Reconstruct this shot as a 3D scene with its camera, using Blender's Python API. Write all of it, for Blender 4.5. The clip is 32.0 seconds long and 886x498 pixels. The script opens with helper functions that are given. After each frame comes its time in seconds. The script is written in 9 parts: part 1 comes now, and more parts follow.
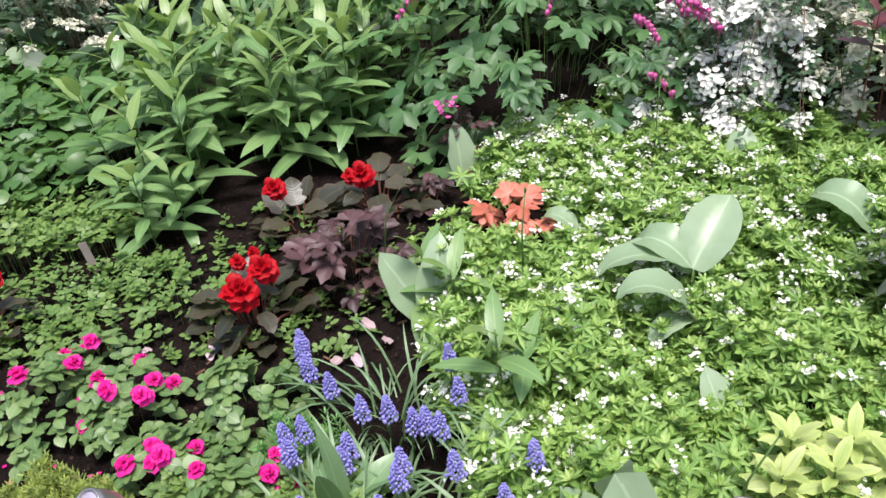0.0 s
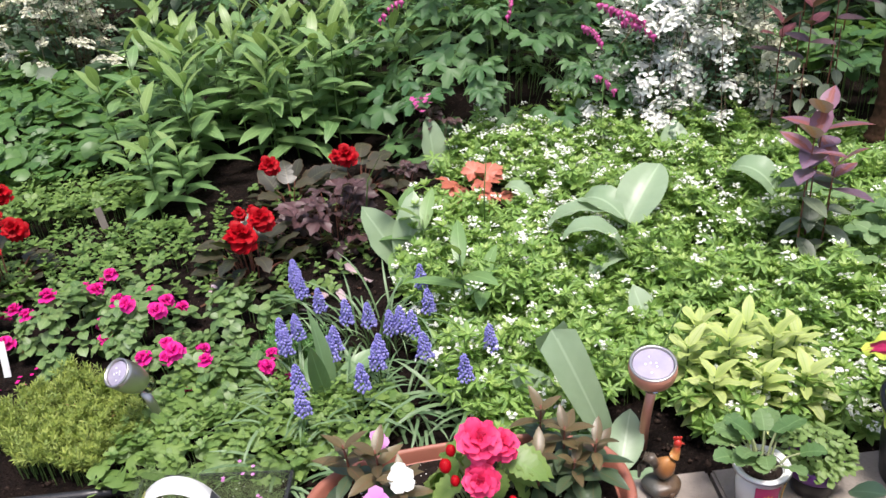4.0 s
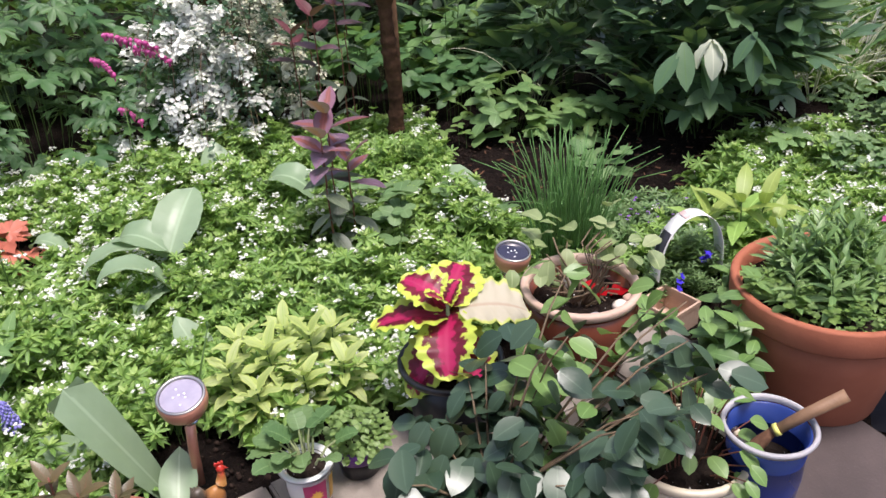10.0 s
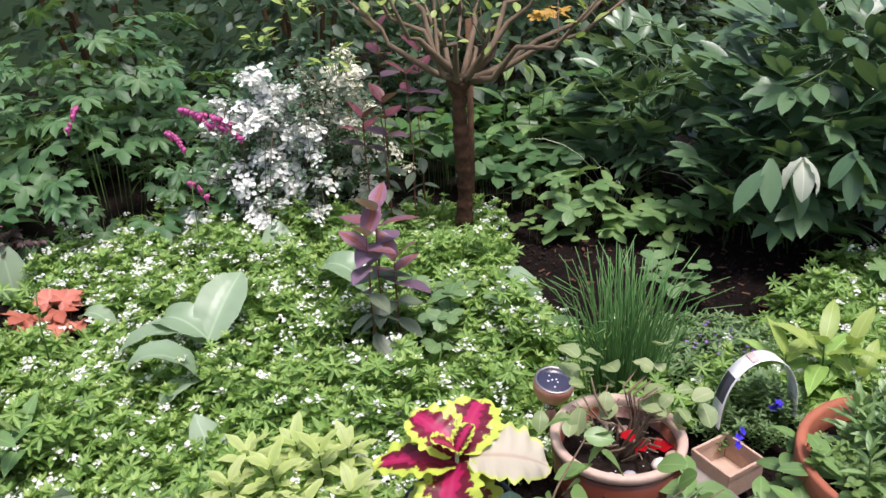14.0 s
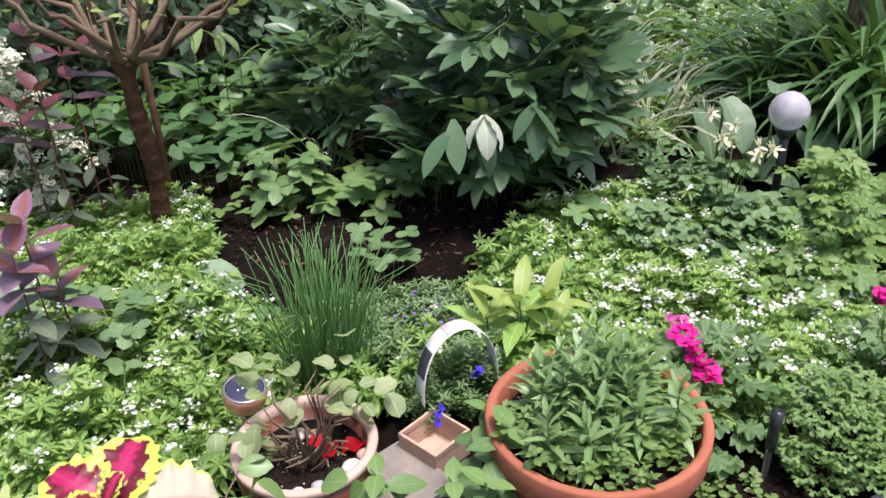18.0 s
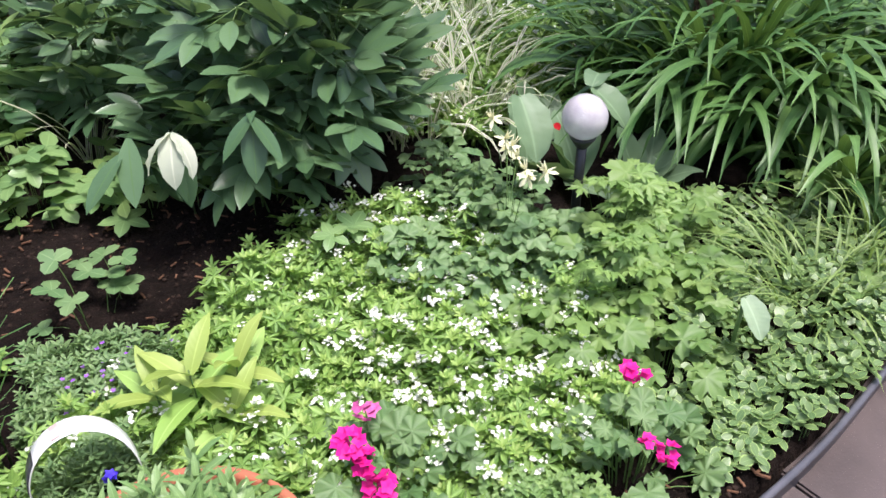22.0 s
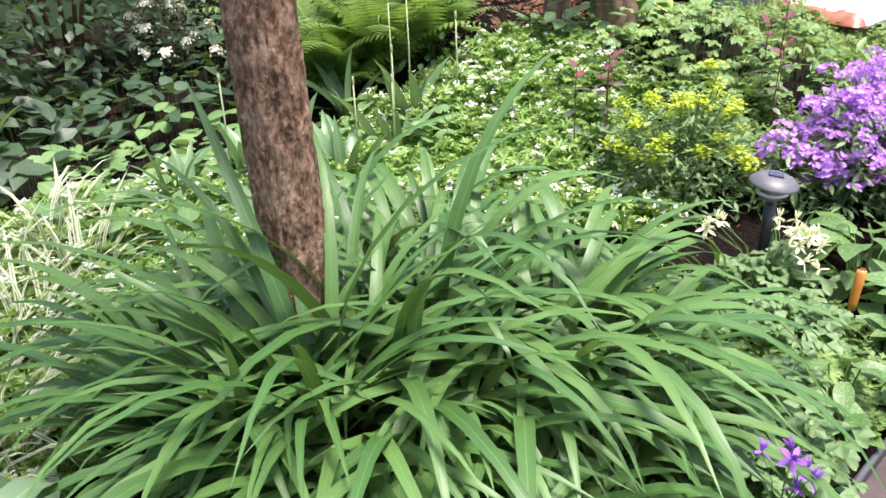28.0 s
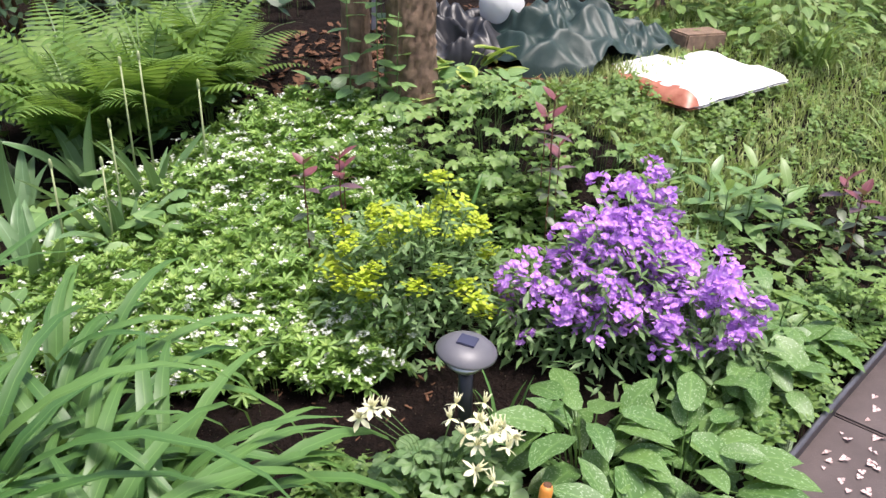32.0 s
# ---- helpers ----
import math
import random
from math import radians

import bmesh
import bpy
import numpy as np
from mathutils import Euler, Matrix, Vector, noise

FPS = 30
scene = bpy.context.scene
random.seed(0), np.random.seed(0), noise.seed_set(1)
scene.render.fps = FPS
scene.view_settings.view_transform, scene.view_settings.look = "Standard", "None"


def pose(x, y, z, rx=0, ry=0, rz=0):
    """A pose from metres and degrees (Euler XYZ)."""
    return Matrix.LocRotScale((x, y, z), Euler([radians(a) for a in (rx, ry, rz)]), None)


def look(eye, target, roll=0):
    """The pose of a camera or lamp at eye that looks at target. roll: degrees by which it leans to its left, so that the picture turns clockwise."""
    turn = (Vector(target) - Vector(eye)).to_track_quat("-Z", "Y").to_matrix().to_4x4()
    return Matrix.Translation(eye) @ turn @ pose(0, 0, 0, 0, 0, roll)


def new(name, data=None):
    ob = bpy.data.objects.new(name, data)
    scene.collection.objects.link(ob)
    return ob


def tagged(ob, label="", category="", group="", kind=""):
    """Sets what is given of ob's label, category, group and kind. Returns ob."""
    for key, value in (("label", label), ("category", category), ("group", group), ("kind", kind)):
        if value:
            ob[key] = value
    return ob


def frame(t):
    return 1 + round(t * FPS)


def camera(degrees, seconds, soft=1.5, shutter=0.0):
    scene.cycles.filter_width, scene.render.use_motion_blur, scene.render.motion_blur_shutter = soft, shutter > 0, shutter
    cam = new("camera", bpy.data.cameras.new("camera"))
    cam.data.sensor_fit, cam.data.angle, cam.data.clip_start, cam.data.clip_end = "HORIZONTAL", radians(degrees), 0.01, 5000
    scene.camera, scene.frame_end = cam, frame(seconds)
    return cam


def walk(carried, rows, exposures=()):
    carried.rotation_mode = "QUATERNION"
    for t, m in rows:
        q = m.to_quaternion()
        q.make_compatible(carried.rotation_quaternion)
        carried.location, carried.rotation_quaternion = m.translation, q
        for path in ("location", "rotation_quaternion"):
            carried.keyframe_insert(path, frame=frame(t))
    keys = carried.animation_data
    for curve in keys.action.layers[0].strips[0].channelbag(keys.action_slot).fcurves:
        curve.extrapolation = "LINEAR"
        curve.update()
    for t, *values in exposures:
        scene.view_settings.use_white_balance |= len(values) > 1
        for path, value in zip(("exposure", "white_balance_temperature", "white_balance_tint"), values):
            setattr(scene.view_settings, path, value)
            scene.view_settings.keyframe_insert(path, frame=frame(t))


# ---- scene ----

# ---------------------------------------------------------------- camera
cam = camera(56.93, 32.0)
EXPO = [(0, 0.94, 6450, 14), (1, 0.76, 6450, 14), (2.5, 0.74, 6500, 14), (4, 0.88, 6600, 14), (7, 0.84, 6500, 11), (9.5, 0.72, 6550, 16), (14, 0.68, 6350, 18), (17, 0.70, 6350, 18), (18.2, 0.88, 6350, 18), (21, 1.14, 6400, 16), (23, 1.12, 6400, 16), (24.5, 1.17, 6400, 16), (27, 1.48, 6650, 15), (28.5, 1.52, 6650, 15), (30, 1.17, 6650, 15), (32, 1.07, 6650, 15)]
PATH = [
    (0.0, 0.197, -0.045, 1.416, 54.81, 6.10, 2.26),
    (0.5, 0.286, -0.099, 1.414, 54.99, 5.87, -1.87),
    (1.0, 0.325, -0.133, 1.403, 55.13, 5.60, -4.44),
    (1.5, 0.312, -0.163, 1.389, 56.09, 5.20, -5.97),
    (2.0, 0.236, -0.239, 1.383, 55.36, 5.52, -8.40),
    (2.5, 0.178, -0.316, 1.379, 55.14, 6.09, -9.64),
    (3.0, 0.167, -0.381, 1.373, 55.26, 6.14, -9.86),
    (3.5, 0.189, -0.470, 1.363, 57.10, 4.60, -4.80),
    (4.0, 0.207, -0.536, 1.320, 59.84, 4.44, 1.04),
    (4.5, 0.210, -0.558, 1.296, 59.63, 3.79, 3.70),
    (6.5, 0.079, -0.622, 1.248, 57.89, 3.67, -1.22),
    (7.0, 0.066, -0.648, 1.260, 58.92, 2.69, -7.49),
    (7.5, 0.085, -0.661, 1.273, 59.59, 3.36, -13.76),
    (8.0, 0.130, -0.647, 1.286, 60.06, 3.98, -18.50),
    (8.5, 0.205, -0.615, 1.289, 60.20, 4.17, -20.79),
    (9.0, 0.315, -0.575, 1.276, 60.48, 3.46, -22.03),
    (9.5, 0.415, -0.566, 1.271, 60.84, 3.30, -23.66),
    (10.0, 0.477, -0.559, 1.266, 59.79, 3.17, -26.85),
    (10.5, 0.519, -0.508, 1.263, 59.87, 3.04, -31.10),
    (11.0, 0.539, -0.425, 1.274, 58.37, 3.23, -35.39),
    (11.5, 0.550, -0.363, 1.285, 58.75, 4.08, -37.15),
    (12.0, 0.579, -0.338, 1.296, 58.61, 4.98, -36.21),
    (12.5, 0.636, -0.370, 1.312, 60.93, 3.64, -30.68),
    (13.0, 0.680, -0.421, 1.315, 62.47, 2.18, -25.29),
    (13.5, 0.699, -0.435, 1.314, 63.38, 2.14, -22.69),
    (14.0, 0.702, -0.443, 1.314, 64.22, 2.42, -18.14),
    (14.5, 0.709, -0.442, 1.311, 63.85, 2.44, -15.46),
    (16.5, 0.740, -0.479, 1.292, 62.68, 2.33, -13.37),
    (17.0, 0.813, -0.473, 1.294, 62.25, 1.85, -19.40),
    (17.5, 0.889, -0.445, 1.295, 62.16, 1.65, -26.89),
    (18.0, 0.972, -0.393, 1.295, 60.74, 2.00, -35.44),
    (18.5, 1.024, -0.349, 1.310, 60.21, 2.64, -43.69),
    (19.0, 1.062, -0.347, 1.301, 59.43, 2.93, -47.06),
    (19.5, 1.192, -0.409, 1.307, 59.35, 2.44, -42.52),
    (20.0, 1.304, -0.484, 1.289, 59.19, 1.01, -37.78),
    (20.5, 1.385, -0.497, 1.287, 57.31, 1.05, -37.55),
    (21.0, 1.524, -0.456, 1.278, 56.00, 0.02, -36.93),
    (21.5, 1.659, -0.380, 1.298, 55.81, 0.19, -37.19),
    (22.0, 1.748, -0.361, 1.326, 55.39, 0.04, -37.30),
    (22.5, 1.904, -0.354, 1.346, 56.60, -0.33, -35.17),
    (23.0, 2.054, -0.371, 1.347, 56.90, -2.54, -32.55),
    (23.5, 2.173, -0.363, 1.352, 56.62, -1.34, -34.50),
    (24.0, 2.310, -0.314, 1.347, 56.67, -0.38, -38.65),
    (24.5, 2.438, -0.263, 1.358, 59.57, 1.14, -41.24),
    (26.5, 2.955, -0.293, 1.397, 61.43, 0.64, -38.74),
    (27.0, 3.112, -0.231, 1.407, 61.81, 0.98, -40.65),
    (27.5, 3.226, -0.177, 1.414, 62.80, 2.56, -43.89),
    (28.0, 3.370, -0.167, 1.414, 62.73, 2.32, -43.62),
    (28.5, 3.525, -0.203, 1.430, 62.37, 0.23, -42.59),
    (29.0, 3.634, -0.261, 1.442, 63.08, -0.35, -43.94),
    (29.5, 3.754, -0.237, 1.436, 63.04, 0.20, -45.42),
    (30.0, 3.908, -0.172, 1.445, 63.61, -0.09, -48.01),
    (30.5, 4.059, -0.165, 1.466, 63.12, 1.75, -48.33),
    (31.0, 4.243, -0.218, 1.485, 64.32, -0.43, -44.12),
    (31.5, 4.384, -0.287, 1.495, 63.62, -0.73, -44.25),
    (32.0, 4.522, -0.271, 1.501, 63.39, -0.34, -45.35),
]
walk(cam, [(t, pose(*p)) for t, *p in PATH], exposures=EXPO)

# ---------------------------------------------------------------- daylight: a bright overcast sky
world = bpy.data.worlds.new("overcast_sky")
scene.world = world
world.use_nodes = True
_nt = world.node_tree
_bg = _nt.nodes["Background"]
_sky = _nt.nodes.new("ShaderNodeTexSky")
_sky.sky_type, _sky.sun_disc = "NISHITA", False
_sky.sun_elevation, _sky.sun_rotation = radians(75), radians(157)
_sky.air_density, _sky.dust_density = 1.0, 4.0
_nt.links.new(_sky.outputs["Color"], _bg.inputs["Color"])
_bg.inputs["Strength"].default_value = 0.125
sun = new("sun", bpy.data.lights.new("sun", "SUN"))
sun.data.energy, sun.data.angle, sun.data.color = 2.5, radians(16), (1.0, 0.975, 0.94)
sun.matrix_world = look((0.5, -1.2, 5.0), (0, 0, 0))

# ---------------------------------------------------------------- materials
MATS = {}


def nodes_of(name, rough=0.6, metal=0.0):
    m = bpy.data.materials.new(name)
    m.use_nodes = True
    nt = m.node_tree
    b = nt.nodes["Principled BSDF"]
    b.inputs["Roughness"].default_value, b.inputs["Metallic"].default_value = rough, metal
    MATS[name] = m
    return m, nt, b


def nd(nt, kind, **kw):
    n = nt.nodes.new(kind)
    for k, v in kw.items():
        if k in n.inputs:
            n.inputs[k].default_value = v
    return n


def ramp(nt, stops):
    r = nt.nodes.new("ShaderNodeValToRGB")
    e = r.color_ramp.elements
    while len(e) < len(stops):
        e.new(0.5)
    for el, (p, c) in zip(e, stops):
        el.position, el.color = p, (*c, 1)
    return r


def mixc(nt, fac, a, b, mode="MIX"):
    m = nt.nodes.new("ShaderNodeMix")
    m.data_type, m.blend_type = "RGBA", mode
    for sock, v in ((m.inputs[0], fac), (m.inputs[6], a), (m.inputs[7], b)):
        if isinstance(v, (int, float)):
            sock.default_value = v
        elif isinstance(v, tuple):
            sock.default_value = (*v, 1)
        else:
            nt.links.new(v, sock)
    return m.outputs[2]


def math_(nt, op, a, b=0.0, c=0.0):
    m = nt.nodes.new("ShaderNodeMath")
    m.operation = op
    for sock, v in zip(m.inputs, (a, b, c)):
        if isinstance(v, (int, float)):
            sock.default_value = v
        else:
            nt.links.new(v, sock)
    return m.outputs[0]


def bump(nt, b, height, strength=0.3, dist=0.01):
    n = nd(nt, "ShaderNodeBump", Strength=strength, Distance=dist)
    nt.links.new(height, n.inputs["Height"])
    nt.links.new(n.outputs[0], b.inputs["Normal"])


def noise_(nt, scale, detail=4.0, coord="Object", rough=0.55):
    tc = nt.nodes.new("ShaderNodeTexCoord")
    n = nd(nt, "ShaderNodeTexNoise", Scale=scale, Detail=detail, Roughness=rough)
    nt.links.new(tc.outputs[coord], n.inputs["Vector"])
    return n.outputs["Fac"]


def leafmat(name, dark, light, rough=0.45, glow=0.3, rib=None, edge=None, edge_at=0.75, edge_soft=0.12, wave=0.0,
            centre=None, centre_at=0.4, spots=None, spot_scale=14.0, veins=0.04, back=None, spot_size=0.3):
    """A leaf: two tones by plant and by leaf, a rib, an edge of another colour, spots; UV runs across (x) and along (y)."""
    m, nt, b = nodes_of(name, rough)
    dark, light = ((c[0] * 1.19, c[1], c[2] * 1.72) for c in (dark, light))
    L = nt.links
    geo = nt.nodes.new("ShaderNodeNewGeometry")
    info = nt.nodes.new("ShaderNodeObjectInfo")
    r = math_(nt, "FRACT", math_(nt, "ADD", geo.outputs["Random Per Island"], info.outputs["Random"]))
    uv = nt.nodes.new("ShaderNodeTexCoord")
    sep = nt.nodes.new("ShaderNodeSeparateXYZ")
    L.new(uv.outputs["UV"], sep.inputs[0])
    across = math_(nt, "ABSOLUTE", math_(nt, "SUBTRACT", math_(nt, "MULTIPLY", sep.outputs[0], 2.0), 1.0))
    n = noise_(nt, 30.0, 3.0)
    fac = math_(nt, "ADD", math_(nt, "MULTIPLY", r, 0.75), math_(nt, "MULTIPLY", n, 0.35))
    col = mixc(nt, fac, dark, light)
    if centre:
        w = math_(nt, "ADD", across, math_(nt, "MULTIPLY", math_(nt, "SUBTRACT", noise_(nt, 60.0, 3.0), 0.5), 0.9))
        mr = nd(nt, "ShaderNodeMapRange", **{"From Min": centre_at, "From Max": centre_at + 0.12, "To Min": 1.0, "To Max": 0.0})
        L.new(w, mr.inputs[0])
        col = mixc(nt, mr.outputs[0], col, centre)
    if edge:
        along = math_(nt, "POWER", sep.outputs[1], 5.0)
        w = math_(nt, "MAXIMUM", across, along)
        if wave:
            w = math_(nt, "ADD", w, math_(nt, "MULTIPLY", math_(nt, "SUBTRACT", noise_(nt, 55.0, 3.0), 0.5), wave))
        mr = nd(nt, "ShaderNodeMapRange", **{"From Min": edge_at, "From Max": edge_at + edge_soft})
        L.new(w, mr.inputs[0])
        col = mixc(nt, mr.outputs[0], col, edge)
    if spots:
        v = nd(nt, "ShaderNodeTexVoronoi", Scale=spot_scale)
        L.new(uv.outputs["UV"], v.inputs["Vector"])
        mr = nd(nt, "ShaderNodeMapRange", **{"From Min": spot_size, "From Max": spot_size - 0.09})
        L.new(v.outputs["Distance"], mr.inputs[0])
        col = mixc(nt, math_(nt, "MULTIPLY", mr.outputs[0], 0.8), col, spots)
    rc = rib if rib else tuple(min(1, c * 1.35 + 0.015) for c in light)
    mr = nd(nt, "ShaderNodeMapRange", **{"From Min": 0.10, "From Max": 0.03})
    L.new(across, mr.inputs[0])
    col = mixc(nt, math_(nt, "MULTIPLY", mr.outputs[0], 0.55), col, rc)
    L.new(col, b.inputs["Base Color"])
    # side veins as relief
    vv = math_(nt, "SINE", math_(nt, "MULTIPLY", math_(nt, "SUBTRACT", sep.outputs[1], math_(nt, "MULTIPLY", across, 0.16)), 62.0))
    bump(nt, b, math_(nt, "ADD", math_(nt, "MULTIPLY", vv, veins), math_(nt, "MULTIPLY", n, 0.6)), 0.35, 0.004)
    if glow:
        tr = nt.nodes.new("ShaderNodeBsdfTranslucent")
        L.new(mixc(nt, 0.25, col, (0.5, 0.75, 0.08)), tr.inputs[0])
        mx = nt.nodes.new("ShaderNodeMixShader")
        mx.inputs[0].default_value = glow
        L.new(b.outputs[0], mx.inputs[1])
        L.new(tr.outputs[0], mx.inputs[2])
        L.new(mx.outputs[0], nt.nodes["Material Output"].inputs[0])
    return m


def petalmat(name, dark, light, rough=0.5, glow=0.3, centre=None):
    m, nt, b = nodes_of(name, rough)
    b.inputs["Specular IOR Level"].default_value = 0.2
    geo = nt.nodes.new("ShaderNodeNewGeometry")
    uv = nt.nodes.new("ShaderNodeTexCoord")
    sep = nt.nodes.new("ShaderNodeSeparateXYZ")
    nt.links.new(uv.outputs["UV"], sep.inputs[0])
    f = math_(nt, "ADD", math_(nt, "MULTIPLY", geo.outputs["Random Per Island"], 0.6), math_(nt, "MULTIPLY", sep.outputs[1], 0.4))
    col = mixc(nt, f, dark, light)
    if centre:
        mr = nd(nt, "ShaderNodeMapRange", **{"From Min": 0.35, "From Max": 0.15})
        nt.links.new(sep.outputs[1], mr.inputs[0])
        col = mixc(nt, mr.outputs[0], col, centre)
    nt.links.new(col, b.inputs["Base Color"])
    if glow:
        tr = nt.nodes.new("ShaderNodeBsdfTranslucent")
        nt.links.new(col, tr.inputs[0])
        mx = nt.nodes.new("ShaderNodeMixShader")
        mx.inputs[0].default_value = glow
        nt.links.new(b.outputs[0], mx.inputs[1])
        nt.links.new(tr.outputs[0], mx.inputs[2])
        nt.links.new(mx.outputs[0], nt.nodes["Material Output"].inputs[0])
    return m


def plainmat(name, a, b_, scale=20.0, rough=0.6, metal=0.0, relief=0.3, rscale=None, dist=0.006, detail=6.0, speck=None, speck_scale=160.0, speck_at=0.16, spec=0.5):
    m, nt, b = nodes_of(name, rough, metal)
    b.inputs["Specular IOR Level"].default_value = spec
    n = noise_(nt, scale, detail)
    big = noise_(nt, scale * 0.18, 3.0)
    r = ramp(nt, [(0.3, a), (0.7, b_)])
    nt.links.new(math_(nt, "ADD", math_(nt, "MULTIPLY", n, 0.55), math_(nt, "MULTIPLY", big, 0.45)), r.inputs[0])
    col = r.outputs[0]
    if speck:
        v = nd(nt, "ShaderNodeTexVoronoi", Scale=speck_scale)
        tc = nt.nodes.new("ShaderNodeTexCoord")
        nt.links.new(tc.outputs["Object"], v.inputs["Vector"])
        mr = nd(nt, "ShaderNodeMapRange", **{"From Min": speck_at, "From Max": speck_at - 0.06})
        nt.links.new(v.outputs["Distance"], mr.inputs[0])
        col = mixc(nt, math_(nt, "MULTIPLY", mr.outputs[0], math_(nt, "GREATER_THAN", noise_(nt, speck_scale * 0.3, 1.0), 0.5)), col, speck)
    nt.links.new(col, b.inputs["Base Color"])
    if relief:
        bump(nt, b, noise_(nt, rscale or scale * 4, 6.0), relief, dist)
    return m


# ---------------------------------------------------------------- mesh tools
rng = np.random.default_rng(7)


class Tpl:
    """A small template mesh: vertices, faces, UV for each vertex and a material slot for each face."""

    def __init__(self, v, f, uv=None, slot=0):
        self.v = np.asarray(v, float)
        self.f = [list(q) for q in f]
        self.uv = np.asarray(uv if uv is not None else np.full((len(self.v), 2), 0.5), float)
        self.slot = list(slot) if isinstance(slot, (list, tuple, np.ndarray)) else [slot] * len(self.f)

    def put(self, m, slot=None):
        m = np.asarray(m)
        return Tpl(self.v @ m[:3, :3].T + m[:3, 3], self.f, self.uv, self.slot if slot is None else slot)


def joined(ts):
    v, f, uv, s, k = [], [], [], [], 0
    for t in ts:
        v.append(t.v), uv.append(t.uv)
        f += [[i + k for i in q] for q in t.f]
        s += t.slot
        k += len(t.v)
    return Tpl(np.concatenate(v), f, np.concatenate(uv), s)


def rmats(pos, yaw=0.0, pitch=0.0, roll=0.0, scale=1.0):
    """Poses for things that point along +y: roll about y, then pitch up, then yaw. Degrees; arrays allowed."""
    pos = np.asarray(pos, float).reshape(-1, 3)
    if not len(pos):
        return np.zeros((0, 4, 4))
    n = max([len(pos)] + [np.size(a) for a in (yaw, pitch, roll)] + [len(np.atleast_1d(scale))])
    pos = np.broadcast_to(pos, (n, 3))
    y, p, r = (np.radians(np.broadcast_to(np.asarray(a, float), (n,))) for a in (yaw, pitch, roll))
    sc = np.asarray(scale, float)
    sc = np.broadcast_to(sc[:, None] if sc.ndim == 1 else sc, (n, 3))
    Z, O = np.zeros(n), np.ones(n)

    def M(*a):
        return np.stack([np.stack(a[i:i + 3], -1) for i in (0, 3, 6)], -2)
    Rz = M(np.cos(y), -np.sin(y), Z, np.sin(y), np.cos(y), Z, Z, Z, O)
    Rx = M(O, Z, Z, Z, np.cos(p), -np.sin(p), Z, np.sin(p), np.cos(p))
    Ry = M(np.cos(r), Z, np.sin(r), Z, O, Z, -np.sin(r), Z, np.cos(r))
    R = Rz @ Rx @ Ry * sc[:, None, :]
    out = np.zeros((n, 4, 4))
    out[:, :3, :3], out[:, :3, 3], out[:, 3, 3] = R, pos, 1
    return out


def mesh_of(name, groups, mats, smooth=True):
    """One mesh from (template, poses) groups."""
    V, U, LI, LT, SL, k = [], [], [], [], [], 0
    for tpl, ms in groups:
        ms = np.asarray(ms, float)
        if ms.ndim == 2:
            ms = ms[None]
        if not len(ms):
            continue
        nv = len(tpl.v)
        V.append((np.einsum("nij,vj->nvi", ms[:, :3, :3], tpl.v) + ms[:, None, :3, 3]).reshape(-1, 3))
        li = np.concatenate([np.asarray(q) for q in tpl.f])
        LI.append((li[None] + k + nv * np.arange(len(ms))[:, None]).ravel())
        U.append(np.tile(tpl.uv[li], (len(ms), 1)))
        LT.append(np.tile([len(q) for q in tpl.f], len(ms)))
        SL.append(np.tile(tpl.slot, len(ms)))
        k += nv * len(ms)
    me = bpy.data.meshes.new(name)
    if V:
        V, U, LI, LT, SL = (np.concatenate(a) for a in (V, U, LI, LT, SL))
        me.vertices.add(len(V))
        me.vertices.foreach_set("co", V.ravel())
        me.loops.add(len(LI))
        me.loops.foreach_set("vertex_index", LI.astype(np.int32))
        me.polygons.add(len(LT))
        me.polygons.foreach_set("loop_start", np.concatenate([[0], np.cumsum(LT)[:-1]]).astype(np.int32))
        me.polygons.foreach_set("loop_total", LT.astype(np.int32))
        me.polygons.foreach_set("material_index", SL.astype(np.int32))
        me.uv_layers.new(name="UVMap").data.foreach_set("uv", U.ravel())
        me.polygons.foreach_set("use_smooth", np.full(len(LT), smooth))
        me.update(calc_edges=True)
    for m in (mats if isinstance(mats, (list, tuple)) else [mats]):
        me.materials.append(MATS[m] if isinstance(m, str) else m)
    return me


def thing(name, at=(0, 0, 0), label="", category="", group="", kind=""):
    """A top-level thing: an empty at its base, to hold its parts."""
    ob = new(name)
    ob.empty_display_size = 0.05
    ob.matrix_world = Matrix.Translation(at)
    return tagged(ob, label, category, group, kind)


def part(name, groups, mats, parent, label="", kind="", smooth=True):
    """One mesh object under a thing or a part; its geometry is given relative to the thing's base."""
    me = groups if isinstance(groups, bpy.types.Mesh) else mesh_of(name, [(groups, np.eye(4))] if isinstance(groups, Tpl) else groups, mats, smooth)
    ob = new(name, me)
    ob.parent = parent
    return tagged(ob, label, kind=kind)


def pieces(name, meshes, poses, parent, label=""):
    """Many alike parts as objects of their own that share a few meshes."""
    out = []
    for i, m in enumerate(poses):
        ob = new(name, meshes[i % len(meshes)])
        ob.parent = parent
        ob.matrix_basis = Matrix([list(r) for r in m])
        if label:
            ob["label"] = label
        out.append(ob)
    return out


def single(name, groups, mats, at=(0, 0, 0), label="", category="", group="", kind="", smooth=True):
    """A top-level thing that is one mesh."""
    me = mesh_of(name, [(groups, np.eye(4))] if isinstance(groups, Tpl) else groups, mats, smooth)
    ob = new(name, me)
    ob.matrix_world = Matrix.Translation(at)
    return tagged(ob, label, category, group, kind)


